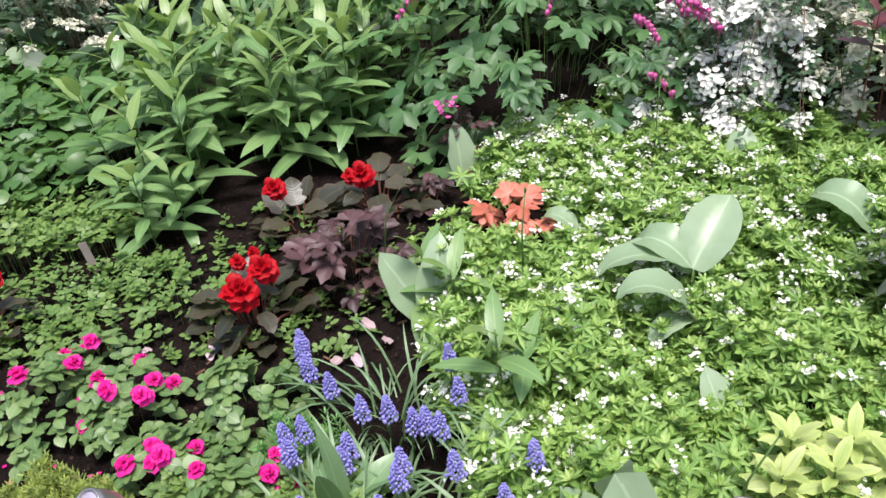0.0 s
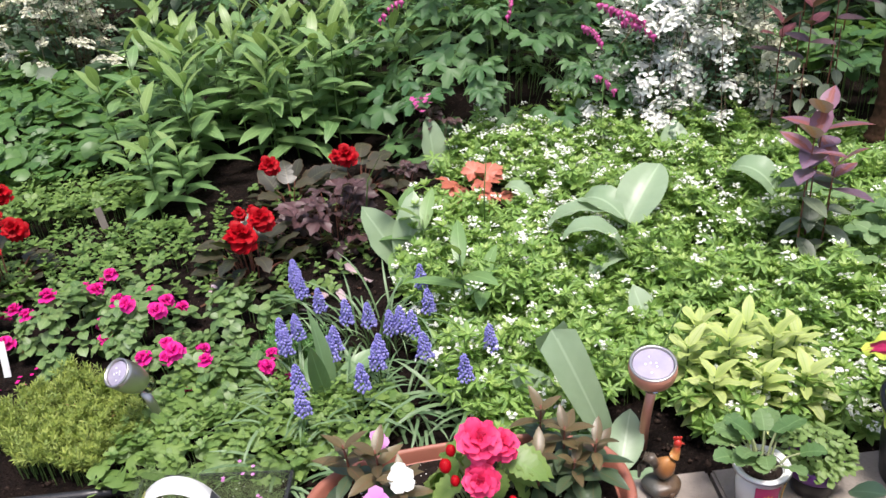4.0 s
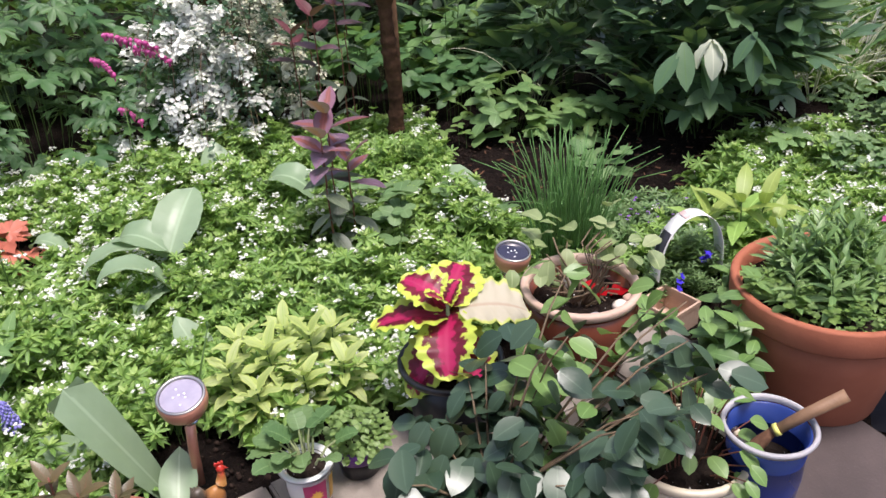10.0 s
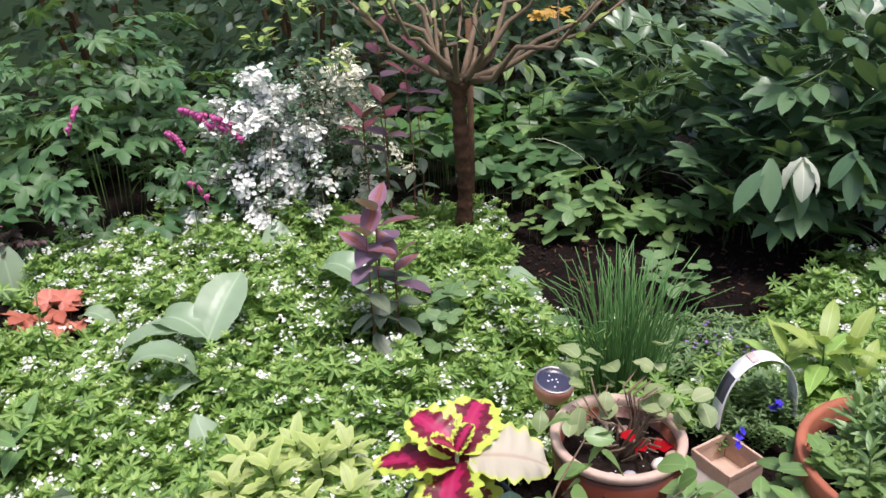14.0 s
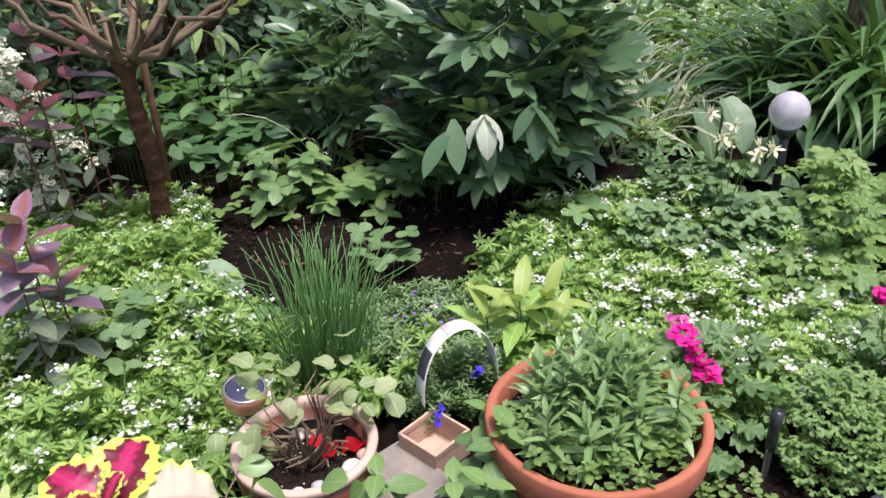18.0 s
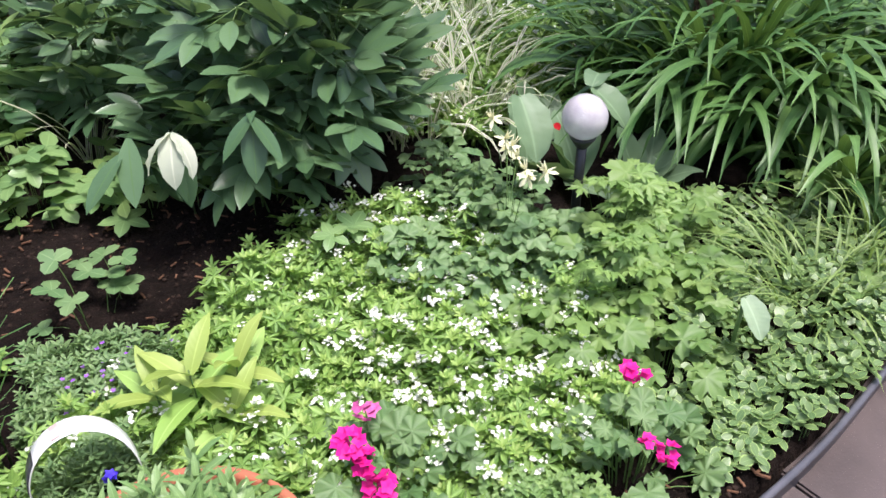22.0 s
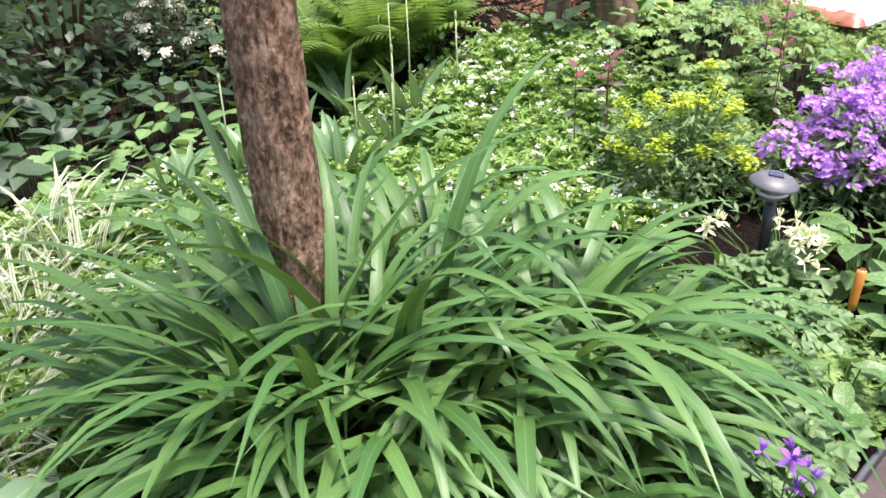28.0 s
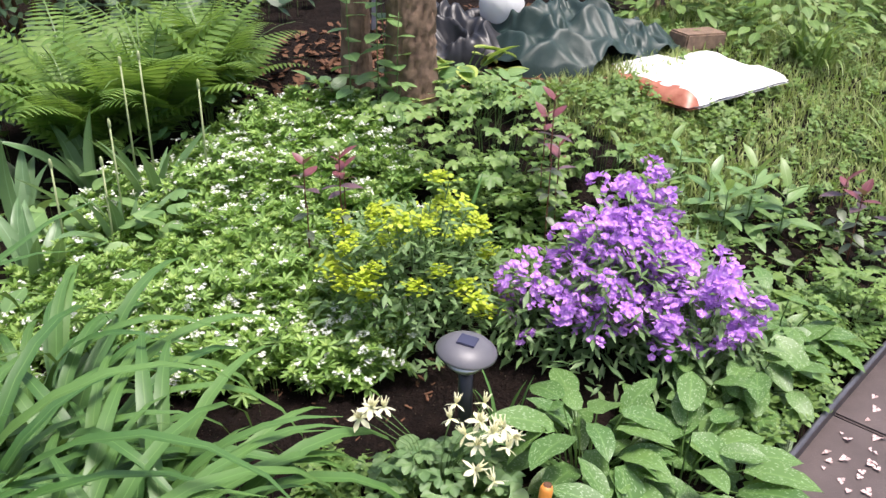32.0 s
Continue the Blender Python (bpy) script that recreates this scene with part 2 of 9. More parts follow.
def leaf(L=1.0, W=0.4, n=5, wide=0.45, fold=0.15, curl=0.25, tip=1.0, base=0.05, tooth=0.0, ripple=0.0, lobes=0, twist=0.0):
    """A leaf along +y: three vertices a row, folded along the rib, bending down by curl."""
    v, uv, f = [], [], []
    for i in range(n + 1):
        s = i / n
        if s <= wide:
            w = base + (1 - base) * math.sin(math.pi / 2 * s / wide) ** 0.8
        else:
            w = max(0.0, math.cos(math.pi / 2 * (s - wide) / (1 - wide))) ** tip
        if lobes and 0 < i < n:
            w *= 1.0 + 0.28 * (1 if i % 2 else -1)
        if tooth and 0 < i < n:
            w *= 1.0 + tooth * (1 if i % 2 else -1)
        w = max(w * W / 2, 0.002 * L)
        a = curl * s * s
        y, z = L * (s - 0.18 * a * a * s), -L * curl * s * s * 0.5
        rp = ripple * W * math.sin(i * 2.1)
        tw = twist * s
        for q in (-1, 0, 1):
            dx, dz = q * w, fold * abs(q) * w + rp * q
            v.append((dx * math.cos(tw) - dz * math.sin(tw), y, z + dz * math.cos(tw) + dx * math.sin(tw)))
            uv.append((0.5 + q * 0.5, s))
    for i in range(n):
        a = i * 3
        f += [[a, a + 1, a + 4, a + 3], [a + 1, a + 2, a + 5, a + 4]]
    return Tpl(v, f, uv)


def broad(L=0.2, W=0.1, n=10, m=2, wide=0.42, fold=0.15, curl=0.6, tip=0.9, base=0.4, teeth=0, tooth=0.12, ruffle=0.0, waves=4.0, late=1.3, twist=0.0):
    """A broad leaf along +y, several faces across: bends down by curl radians, edge scalloped by teeth and ruffled."""
    v, uv, f = [], [], []
    y = z = 0.0
    for i in range(n + 1):
        s = i / n
        w = base + (1 - base) * math.sin(math.pi / 2 * s / wide) ** 0.8 if s <= wide else max(0.0, math.cos(math.pi / 2 * (s - wide) / (1 - wide))) ** tip
        if teeth:
            w *= 1 - tooth + 2 * tooth * abs(math.sin(math.pi * teeth * s))
        w = max(w * W / 2, 0.003 * L)
        a = -curl * s ** late
        for q in range(-m, m + 1):
            k = q / m
            up = fold * abs(k) * w + ruffle * W * k * k * math.sin(2 * math.pi * waves * s + (1.9 if q > 0 else 0.0))
            c, sn = math.cos(twist * s), math.sin(twist * s)
            dx, dn = k * w * c - up * sn, up * c + k * w * sn
            v.append((dx, y - math.sin(a) * dn, z + math.cos(a) * dn))
            uv.append((0.5 + 0.5 * k, s))
        y += math.cos(a) * L / n
        z += math.sin(a) * L / n
    r = 2 * m + 1
    for i in range(n):
        for q in range(2 * m):
            a = i * r + q
            f.append([a, a + 1, a + r + 1, a + r])
    return Tpl(v, f, uv)


def slip(L=0.03, W=0.01, fold=0.2, drop=0.15):
    """A small plain leaf along +y: two halves folded at the rib."""
    z = -drop * L
    return Tpl([(0, 0, 0), (-W * 0.36, L * 0.32, fold * W * 0.5), (-W * 0.5, L * 0.66, fold * W * 0.5 + z * 0.5), (0, L, z), (W * 0.5, L * 0.66, fold * W * 0.5 + z * 0.5), (W * 0.36, L * 0.32, fold * W * 0.5)],
               [[0, 3, 2, 1], [0, 5, 4, 3]], [(0.5, 0), (0.1, 0.32), (0.0, 0.66), (0.5, 1), (1.0, 0.66), (0.9, 0.32)])


def petal1(L=0.006, W=0.005, lift=0.0):
    """A tiny petal of one face."""
    return Tpl([(0, 0, 0), (-W * 0.5, L * 0.65, lift), (0, L, lift * 0.6), (W * 0.5, L * 0.65, lift)], [[0, 3, 2, 1]], [(0.5, 0), (0, 0.65), (0.5, 1), (1, 0.65)])


def arch(L=0.6, W=0.02, n=7, rise=70, bend=120, fold=0.3, flat=0.0, taper=0.6):
    """A strap leaf from the origin: leaves at rise degrees above level and bends over by bend degrees along +y."""
    v, uv, f = [], [], []
    y = z = 0.0
    for i in range(n + 1):
        s = i / n
        a = radians(rise - bend * s ** 1.4)
        w = W / 2 * (0.75 + 0.25 * min(1, s * 4)) * (1 - max(0, (s - taper) / (1 - taper)) ** 1.6 * 0.97)
        ny, nz = -math.sin(a), math.cos(a)
        for q in (-1, 0, 1):
            v.append((q * w, y + ny * fold * abs(q) * w, z + nz * fold * abs(q) * w))
            uv.append((0.5 + q * 0.5, s))
        y += math.cos(a) * L / n
        z += math.sin(a) * L / n
    for i in range(n):
        a = i * 3
        f += [[a, a + 1, a + 4, a + 3], [a + 1, a + 2, a + 5, a + 4]]
    return Tpl(v, f, uv)


def palm_leaf(R=1.0, lobes=5, depth=0.5, spread=300, cup=0.1, tooth=0.12, n=3, droop=0.15):
    """A round leaf with lobes, its stalk at the origin, lying round it; +y is its middle lobe."""
    k = lobes * 2 * n
    v, uv, f = [(0, 0, 0)], [(0.5, 0.0)], []
    for i in range(k + 1):
        a = radians(-spread / 2 + spread * i / k)
        ph = (i / (2 * n)) % 1.0
        r = R * (1 - depth * abs(2 * ph - 1) ** 1.5) * (0.82 + 0.18 * math.cos(a))
        r *= 1 + tooth * (1 if i % 2 else -1) * 0.5
        for kk, q in ((0, 0.55), (1, 1.0)):
            v.append((math.sin(a) * r * q, math.cos(a) * r * q, cup * R * q * q * math.cos(ph * 2 * math.pi) * 0.5 - droop * R * q * q * (r / R) ** 2))
            uv.append((0.5 + 0.5 * q, q))
    for i in range(k):
        a, b = 1 + 2 * i, 3 + 2 * i
        f += [[0, b, a], [a, b, b + 1, a + 1]]
    return Tpl(v, f, uv)


def tube(pts, r0, r1=None, sides=6, cap=True):
    """A tapered tube through points."""
    pts = np.asarray(pts, float)
    n = len(pts)
    rr = np.linspace(r0, r0 if r1 is None else r1, n) if np.isscalar(r0) else np.asarray(r0)
    d = np.gradient(pts, axis=0)
    d /= np.linalg.norm(d, axis=1, keepdims=True) + 1e-9
    up = np.where(np.abs(d[:, 2:3]) > 0.9, [[1.0, 0, 0]], [[0, 0, 1.0]])
    u = np.cross(d, up)
    u /= np.linalg.norm(u, axis=1, keepdims=True) + 1e-9
    w = np.cross(d, u)
    v, f, uv = [], [], []
    for i in range(n):
        for k in range(sides):
            a = 2 * math.pi * k / sides
            v.append(pts[i] + rr[i] * (math.cos(a) * u[i] + math.sin(a) * w[i]))
            uv.append((k / sides, i / max(1, n - 1)))
    for i in range(n - 1):
        for k in range(sides):
            b = (k + 1) % sides
            f.append([i * sides + k, i * sides + b, (i + 1) * sides + b, (i + 1) * sides + k])
    if cap:
        f.append([(n - 1) * sides + k for k in range(sides)])
        f.append([k for k in range(sides)][::-1])
    return Tpl(v, f, uv)


def lathe(profile, sides=32, sx=1.0, sy=1.0, power=2.0, closed=False):
    """A turned body from (radius, height) pairs; sx, sy stretch it to an oval, power squares it off."""
    v, f, uv = [], [], []
    for j, (r, z) in enumerate(profile):
        for k in range(sides):
            a = 2 * math.pi * k / sides
            c, s = math.cos(a), math.sin(a)
            q = (abs(c) ** power + abs(s) ** power) ** (-1 / power)
            v.append((r * c * q * sx, r * s * q * sy, z))
            uv.append((k / sides, j / (len(profile) - 1)))
    n = len(profile)
    for j in range(n - 1):
        for k in range(sides):
            b = (k + 1) % sides
            f.append([j * sides + k, j * sides + b, (j + 1) * sides + b, (j + 1) * sides + k])
    if tuple(profile[0]) == tuple(profile[-1]):
        return Tpl(v, f, uv)
    if profile[0][0] > 1e-4:
        f.append([k for k in range(sides)][::-1])
    if profile[-1][0] > 1e-4:
        f.append([(n - 1) * sides + k for k in range(sides)])
    return Tpl(v, f, uv)


def box(x0, y0, z0, x1, y1, z1, bevel=0.004):
    bm = bmesh.new()
    bmesh.ops.create_cube(bm, size=1.0)
    for q in bm.verts:
        q.co = Vector(((x0 + x1) / 2 + q.co.x * (x1 - x0), (y0 + y1) / 2 + q.co.y * (y1 - y0), (z0 + z1) / 2 + q.co.z * (z1 - z0)))
    if bevel:
        bmesh.ops.bevel(bm, geom=list(bm.edges), offset=bevel, segments=2, affect="EDGES")
    t = Tpl([tuple(q.co) for q in bm.verts], [[w.index for w in p.verts] for p in bm.faces])
    bm.free()
    return t


def blob(rx, ry, rz, seed=0, rough=0.12, n=3, flat=0.0):
    """A rounded stone or lump."""
    bm = bmesh.new()
    bmesh.ops.create_icosphere(bm, subdivisions=n, radius=1.0)
    for q in bm.verts:
        k = 1 + rough * noise.noise(q.co * 1.3 + Vector((seed * 7.1, seed * 3.3, 0)))
        q.co = Vector((q.co.x * rx * k, q.co.y * ry * k, max(q.co.z, -1 + flat) * rz * k))
    t = Tpl([tuple(q.co) for q in bm.verts], [[w.index for w in p.verts] for p in bm.faces])
    bm.free()
    return t


def one(x=0, y=0, z=0, rx=0, ry=0, rz=0, s=1.0):
    return np.array(pose(x, y, z, rx, ry, rz) @ Matrix.Diagonal((s, s, s, 1)))


def U(a, b, n=None):
    return rng.uniform(a, b, n)


def in_poly(x, y, poly):
    x, y = np.asarray(x), np.asarray(y)
    c = np.zeros(x.shape, bool)
    j = len(poly) - 1
    for i in range(len(poly)):
        (xi, yi), (xj, yj) = poly[i], poly[j]
        c ^= ((yi > y) != (yj > y)) & (x < (xj - xi) * (y - yi) / (yj - yi + 1e-12) + xi)
        j = i
    return c


def scatter(poly, n):
    """About n points spread evenly and unevenly spaced in a polygon."""
    p = np.asarray(poly)
    lo, hi = p.min(0), p.max(0)
    out = np.zeros((0, 2))
    while len(out) < n:
        q = rng.uniform(lo, hi, (n * 2, 2))
        out = np.concatenate([out, q[in_poly(q[:, 0], q[:, 1], poly)]])
    return out[:n]


def lump(x, y):
    """Height of the soil: small lumps, and a gentle rise towards the lawn at the far end."""
    x, y = np.asarray(x, float), np.asarray(y, float)
    h = 0.012 * np.sin(x * 3.1 + 0.7) * np.sin(y * 2.7) + 0.008 * np.sin(x * 7.3 + y * 5.1)
    t = np.clip((x - 5.4) / 2.2, 0, 1)
    return h * np.clip((y - 0.15) / 0.5, 0, 1) + t * t * (3 - 2 * t) * np.clip(0.27 * (y - 0.5), 0, 0.42)


def top(x, y, dz=0.0):
    """A point on the soil."""
    return (x, y, float(lump(x, y)) + dz)


def on_soil(pts, dz=0.0):
    pts = np.asarray(pts)
    return np.column_stack([pts[:, 0], pts[:, 1], lump(pts[:, 0], pts[:, 1]) + dz])

# ---------------------------------------------------------------- the materials themselves
leafmat("woodruff_leaf", (0.088, 0.225, 0.028), (0.225, 0.420, 0.060), 0.5, 0.32)
leafmat("woodruff_young", (0.19, 0.375, 0.043), (0.30, 0.48, 0.085), 0.5, 0.3)
leafmat("lily_leaf", (0.088, 0.215, 0.044), (0.175, 0.330, 0.072), 0.36, 0.28, veins=0.04)
leafmat("lily_young", (0.13, 0.26, 0.04), (0.20, 0.34, 0.07), 0.4, 0.3)
leafmat("violet_leaf", (0.035, 0.115, 0.018), (0.085, 0.200, 0.032), 0.42, 0.25)
leafmat("pale_sprout", (0.16, 0.27, 0.060), (0.30, 0.41, 0.12), 0.5, 0.3)
leafmat("mint_leaf", (0.075, 0.180, 0.025), (0.165, 0.300, 0.045), 0.5, 0.3)
leafmat("begonia_leaf", (0.012, 0.020, 0.008), (0.055, 0.058, 0.022), 0.38, 0.1, rib=(0.10, 0.10, 0.05), edge=(0.085, 0.05, 0.025), edge_at=0.85, veins=0.12)
leafmat("heuchera_purple", (0.022, 0.014, 0.009), (0.092, 0.055, 0.034), 0.45, 0.08, rib=(0.15, 0.11, 0.08), veins=0.14)
leafmat("heuchera_orange", (0.30, 0.09, 0.03), (0.50, 0.20, 0.08), 0.5, 0.15, rib=(0.5, 0.28, 0.16))
leafmat("bleeding_leaf", (0.028, 0.105, 0.022), (0.085, 0.200, 0.040), 0.5, 0.25)
leafmat("spirea_leaf", (0.026, 0.078, 0.026), (0.075, 0.165, 0.052), 0.5, 0.22)
leafmat("lime_shoot", (0.20, 0.34, 0.04), (0.30, 0.44, 0.07), 0.45, 0.3)
leafmat("tulip_leaf", (0.155, 0.285, 0.090), (0.255, 0.400, 0.150), 0.38, 0.22, veins=0.05)
leafmat("tulip_grey", (0.095, 0.195, 0.058), (0.16, 0.28, 0.090), 0.48, 0.2, veins=0.05)
leafmat("impatiens_leaf", (0.052, 0.135, 0.024), (0.140, 0.255, 0.050), 0.42, 0.2)
leafmat("new_guinea_leaf", (0.020, 0.055, 0.016), (0.070, 0.115, 0.035), 0.32, 0.12, rib=(0.12, 0.09, 0.04))
leafmat("bronze_leaf", (0.055, 0.050, 0.016), (0.12, 0.11, 0.03), 0.34, 0.15, rib=(0.18, 0.07, 0.04))
leafmat("tuberous_leaf", (0.09, 0.20, 0.025), (0.19, 0.33, 0.05), 0.42, 0.28, rib=(0.16, 0.30, 0.06), edge=(0.14, 0.12, 0.03), edge_at=0.93)
leafmat("muscari_leaf", (0.07, 0.17, 0.04), (0.17, 0.30, 0.09), 0.42, 0.25)
leafmat("golden_leaf", (0.31, 0.47, 0.080), (0.44, 0.58, 0.16), 0.5, 0.36, rib=(0.26, 0.42, 0.06), edge=(0.52, 0.61, 0.19), edge_at=0.45, edge_soft=0.5)
leafmat("sedum_leaf", (0.095, 0.19, 0.022), (0.27, 0.38, 0.048), 0.5, 0.25)
leafmat("coleus_leaf", (0.070, 0.002, 0.008), (0.17, 0.004, 0.018), 0.45, 0.18, rib=(0.46, 0.04, 0.12), centre=(0.40, 0.008, 0.085), centre_at=0.22, edge=(0.50, 0.60, 0.085), edge_at=0.60, edge_soft=0.06, wave=0.9)
leafmat("coleus_back", (0.38, 0.42, 0.17), (0.50, 0.53, 0.25), 0.55, 0.25, rib=(0.42, 0.26, 0.20), edge=(0.52, 0.58, 0.14), edge_at=0.8, veins=0.12)
leafmat("glossy_leaf", (0.018, 0.050, 0.017), (0.050, 0.100, 0.034), 0.36, 0.07, veins=0.0)
for _k, _v in (("Coat Weight", 0.25), ("Coat Roughness", 0.28)):
    MATS["glossy_leaf"].node_tree.nodes["Principled BSDF"].inputs[_k].default_value = _v
leafmat("glossy_young", (0.10, 0.23, 0.035), (0.17, 0.32, 0.06), 0.38, 0.25, veins=0.01)
leafmat("fuchsia_leaf", (0.055, 0.150, 0.028), (0.13, 0.255, 0.05), 0.36, 0.25)
leafmat("dianthus_leaf", (0.095, 0.225, 0.042), (0.19, 0.345, 0.075), 0.42, 0.22)
leafmat("chive_leaf", (0.060, 0.190, 0.030), (0.120, 0.300, 0.050), 0.45, 0.2)
leafmat("plum_leaf", (0.100, 0.072, 0.068), (0.195, 0.142, 0.125), 0.36, 0.18, rib=(0.24, 0.09, 0.11))
leafmat("plum_young", (0.150, 0.085, 0.075), (0.270, 0.165, 0.135), 0.36, 0.22, rib=(0.38, 0.12, 0.12), centre=(0.26, 0.085, 0.080), centre_at=0.26)
# darker copy of plum_leaf for the rear plants, their shade put into the colour
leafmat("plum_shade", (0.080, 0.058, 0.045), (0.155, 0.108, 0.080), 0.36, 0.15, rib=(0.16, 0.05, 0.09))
leafmat("plum_dark", (0.10, 0.030, 0.024), (0.17, 0.060, 0.044), 0.4, 0.15)
leafmat("plum_low", (0.085, 0.135, 0.050), (0.140, 0.200, 0.075), 0.42, 0.18)
leafmat("peony_leaf", (0.040, 0.105, 0.028), (0.106, 0.214, 0.060), 0.32, 0.16, rib=(0.10, 0.19, 0.05), veins=0.03)
leafmat("peony_pale", (0.33, 0.45, 0.19), (0.45, 0.55, 0.26), 0.5, 0.25)
leafmat("phlox_leaf", (0.20, 0.42, 0.050), (0.33, 0.56, 0.10), 0.5, 0.34)
leafmat("geranium_leaf", (0.055, 0.150, 0.028), (0.13, 0.250, 0.055), 0.5, 0.25, veins=0.1)
leafmat("parsley_leaf", (0.080, 0.200, 0.030), (0.170, 0.315, 0.055), 0.5, 0.28)
leafmat("columbine_leaf", (0.068, 0.170, 0.036), (0.145, 0.270, 0.064), 0.5, 0.22, veins=0.08)
leafmat("cranesbill_leaf", (0.085, 0.20, 0.03), (0.18, 0.32, 0.055), 0.5, 0.3)
leafmat("vinca_leaf", (0.065, 0.155, 0.032), (0.13, 0.240, 0.052), 0.36, 0.22, edge=(0.28, 0.40, 0.13), edge_at=0.76, edge_soft=0.06)
leafmat("bulb_green", (0.075, 0.18, 0.04), (0.15, 0.29, 0.08), 0.38, 0.22, veins=0.05)
leafmat("ribbon_leaf", (0.42, 0.51, 0.20), (0.64, 0.70, 0.36), 0.55, 0.3, rib=(0.16, 0.28, 0.06), centre=(0.17, 0.31, 0.08), centre_at=0.25)
leafmat("daylily_leaf", (0.026, 0.102, 0.014), (0.086, 0.204, 0.029), 0.46, 0.16, veins=0.02)
leafmat("lawn_leaf", (0.135, 0.235, 0.040), (0.290, 0.390, 0.085), 0.5, 0.28)
leafmat("grass_leaf", (0.085, 0.19, 0.028), (0.19, 0.31, 0.055), 0.45, 0.28)
leafmat("fern_leaf", (0.062, 0.165, 0.018), (0.155, 0.30, 0.036), 0.5, 0.36)
leafmat("larkspur_leaf", (0.10, 0.23, 0.035), (0.20, 0.36, 0.06), 0.5, 0.3)
leafmat("euphorbia_leaf", (0.075, 0.180, 0.038), (0.150, 0.275, 0.062), 0.5, 0.25)
leafmat("euphorbia_bract", (0.27, 0.44, 0.016), (0.44, 0.60, 0.030), 0.5, 0.35)
leafmat("lungwort_leaf", (0.050, 0.145, 0.020), (0.105, 0.230, 0.036), 0.46, 0.2, spots=(0.36, 0.48, 0.27), spot_scale=16.0, spot_size=0.33)
leafmat("hosta_leaf", (0.10, 0.22, 0.02), (0.17, 0.30, 0.03), 0.42, 0.25, edge=(0.42, 0.50, 0.12), edge_at=0.62)
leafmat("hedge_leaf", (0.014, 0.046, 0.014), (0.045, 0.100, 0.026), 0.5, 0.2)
leafmat("yellow_leaf", (0.36, 0.24, 0.02), (0.50, 0.34, 0.04), 0.5, 0.25)
leafmat("creeping_leaf", (0.06, 0.16, 0.022), (0.15, 0.28, 0.042), 0.5, 0.28)
leafmat("thyme_leaf", (0.075, 0.165, 0.032), (0.175, 0.285, 0.062), 0.5, 0.25)
leafmat("dry_leaf", (0.30, 0.25, 0.14), (0.48, 0.44, 0.30), 0.7, 0.15)
petalmat("white_petal", (0.84, 0.84, 0.76), (0.97, 0.97, 0.93))
petalmat("cream_petal", (0.72, 0.70, 0.38), (0.90, 0.88, 0.66))
petalmat("red_petal", (0.26, 0.001, 0.004), (0.52, 0.003, 0.012), 0.55)
petalmat("rose_petal", (0.66, 0.006, 0.075), (0.95, 0.10, 0.27), 0.5)
petalmat("magenta_petal", (0.62, 0.006, 0.21), (0.88, 0.035, 0.36), 0.5)
petalmat("pink_petal", (0.58, 0.07, 0.30), (0.78, 0.20, 0.48), 0.5)
petalmat("orchid_petal", (0.60, 0.16, 0.52), (0.82, 0.42, 0.74), 0.5)
petalmat("muscari_petal", (0.21, 0.19, 0.56), (0.46, 0.43, 0.86), 0.5, 0.25)
petalmat("blue_petal", (0.03, 0.02, 0.45), (0.10, 0.06, 0.70), 0.5)
petalmat("violet_petal", (0.24, 0.075, 0.50), (0.50, 0.22, 0.78), 0.5, 0.3)
petalmat("phlox_petal", (0.42, 0.15, 0.64), (0.78, 0.45, 0.92), 0.5, 0.3, centre=(0.8, 0.55, 0.88))
petalmat("spirea_petal", (0.66, 0.65, 0.48), (0.88, 0.87, 0.74), 0.6, 0.25)
plainmat("stem_green", (0.06, 0.13, 0.03), (0.12, 0.20, 0.05), 30, 0.5, relief=0.1)
plainmat("stem_red", (0.14, 0.04, 0.03), (0.22, 0.09, 0.05), 30, 0.5, relief=0.1)
plainmat("stem_pale", (0.28, 0.34, 0.16), (0.40, 0.44, 0.24), 30, 0.5, relief=0.1)
plainmat("twig", (0.09, 0.06, 0.035), (0.21, 0.15, 0.09), 40, 0.8, relief=0.5)
plainmat("bark", (0.055, 0.030, 0.018), (0.215, 0.120, 0.070), 28, 0.85, relief=0.8, rscale=60, spec=0.1)
plainmat("bark_ring", (0.030, 0.016, 0.010), (0.135, 0.070, 0.042), 34, 0.85, relief=0.8, rscale=70, spec=0.1)
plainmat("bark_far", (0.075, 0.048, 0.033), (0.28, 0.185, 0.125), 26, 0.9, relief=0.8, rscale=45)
plainmat("soil", (0.005, 0.0038, 0.0033), (0.026, 0.0165, 0.0135), 26, 0.95, relief=1.0, rscale=70, dist=0.05, speck=(0.22, 0.17, 0.12), speck_scale=75.0, speck_at=0.13, spec=0.1)
plainmat("soil_crumb", (0.009, 0.006, 0.005), (0.050, 0.032, 0.025), 60, 0.85, relief=0.6, spec=0.1)
plainmat("potting_soil", (0.008, 0.006, 0.005), (0.035, 0.024, 0.019), 60, 0.9, relief=1.0, rscale=140, dist=0.01, speck=(0.75, 0.74, 0.70), speck_scale=95.0, speck_at=0.17, spec=0.1)
plainmat("bark_chip", (0.06, 0.030, 0.018), (0.20, 0.105, 0.065), 50, 0.8, relief=0.5, spec=0.1)
plainmat("path_concrete", (0.042, 0.032, 0.031), (0.105, 0.080, 0.077), 7, 0.66, relief=0.45, rscale=130, dist=0.004, speck=(0.24, 0.20, 0.19), speck_scale=240.0, speck_at=0.12, spec=0.35)
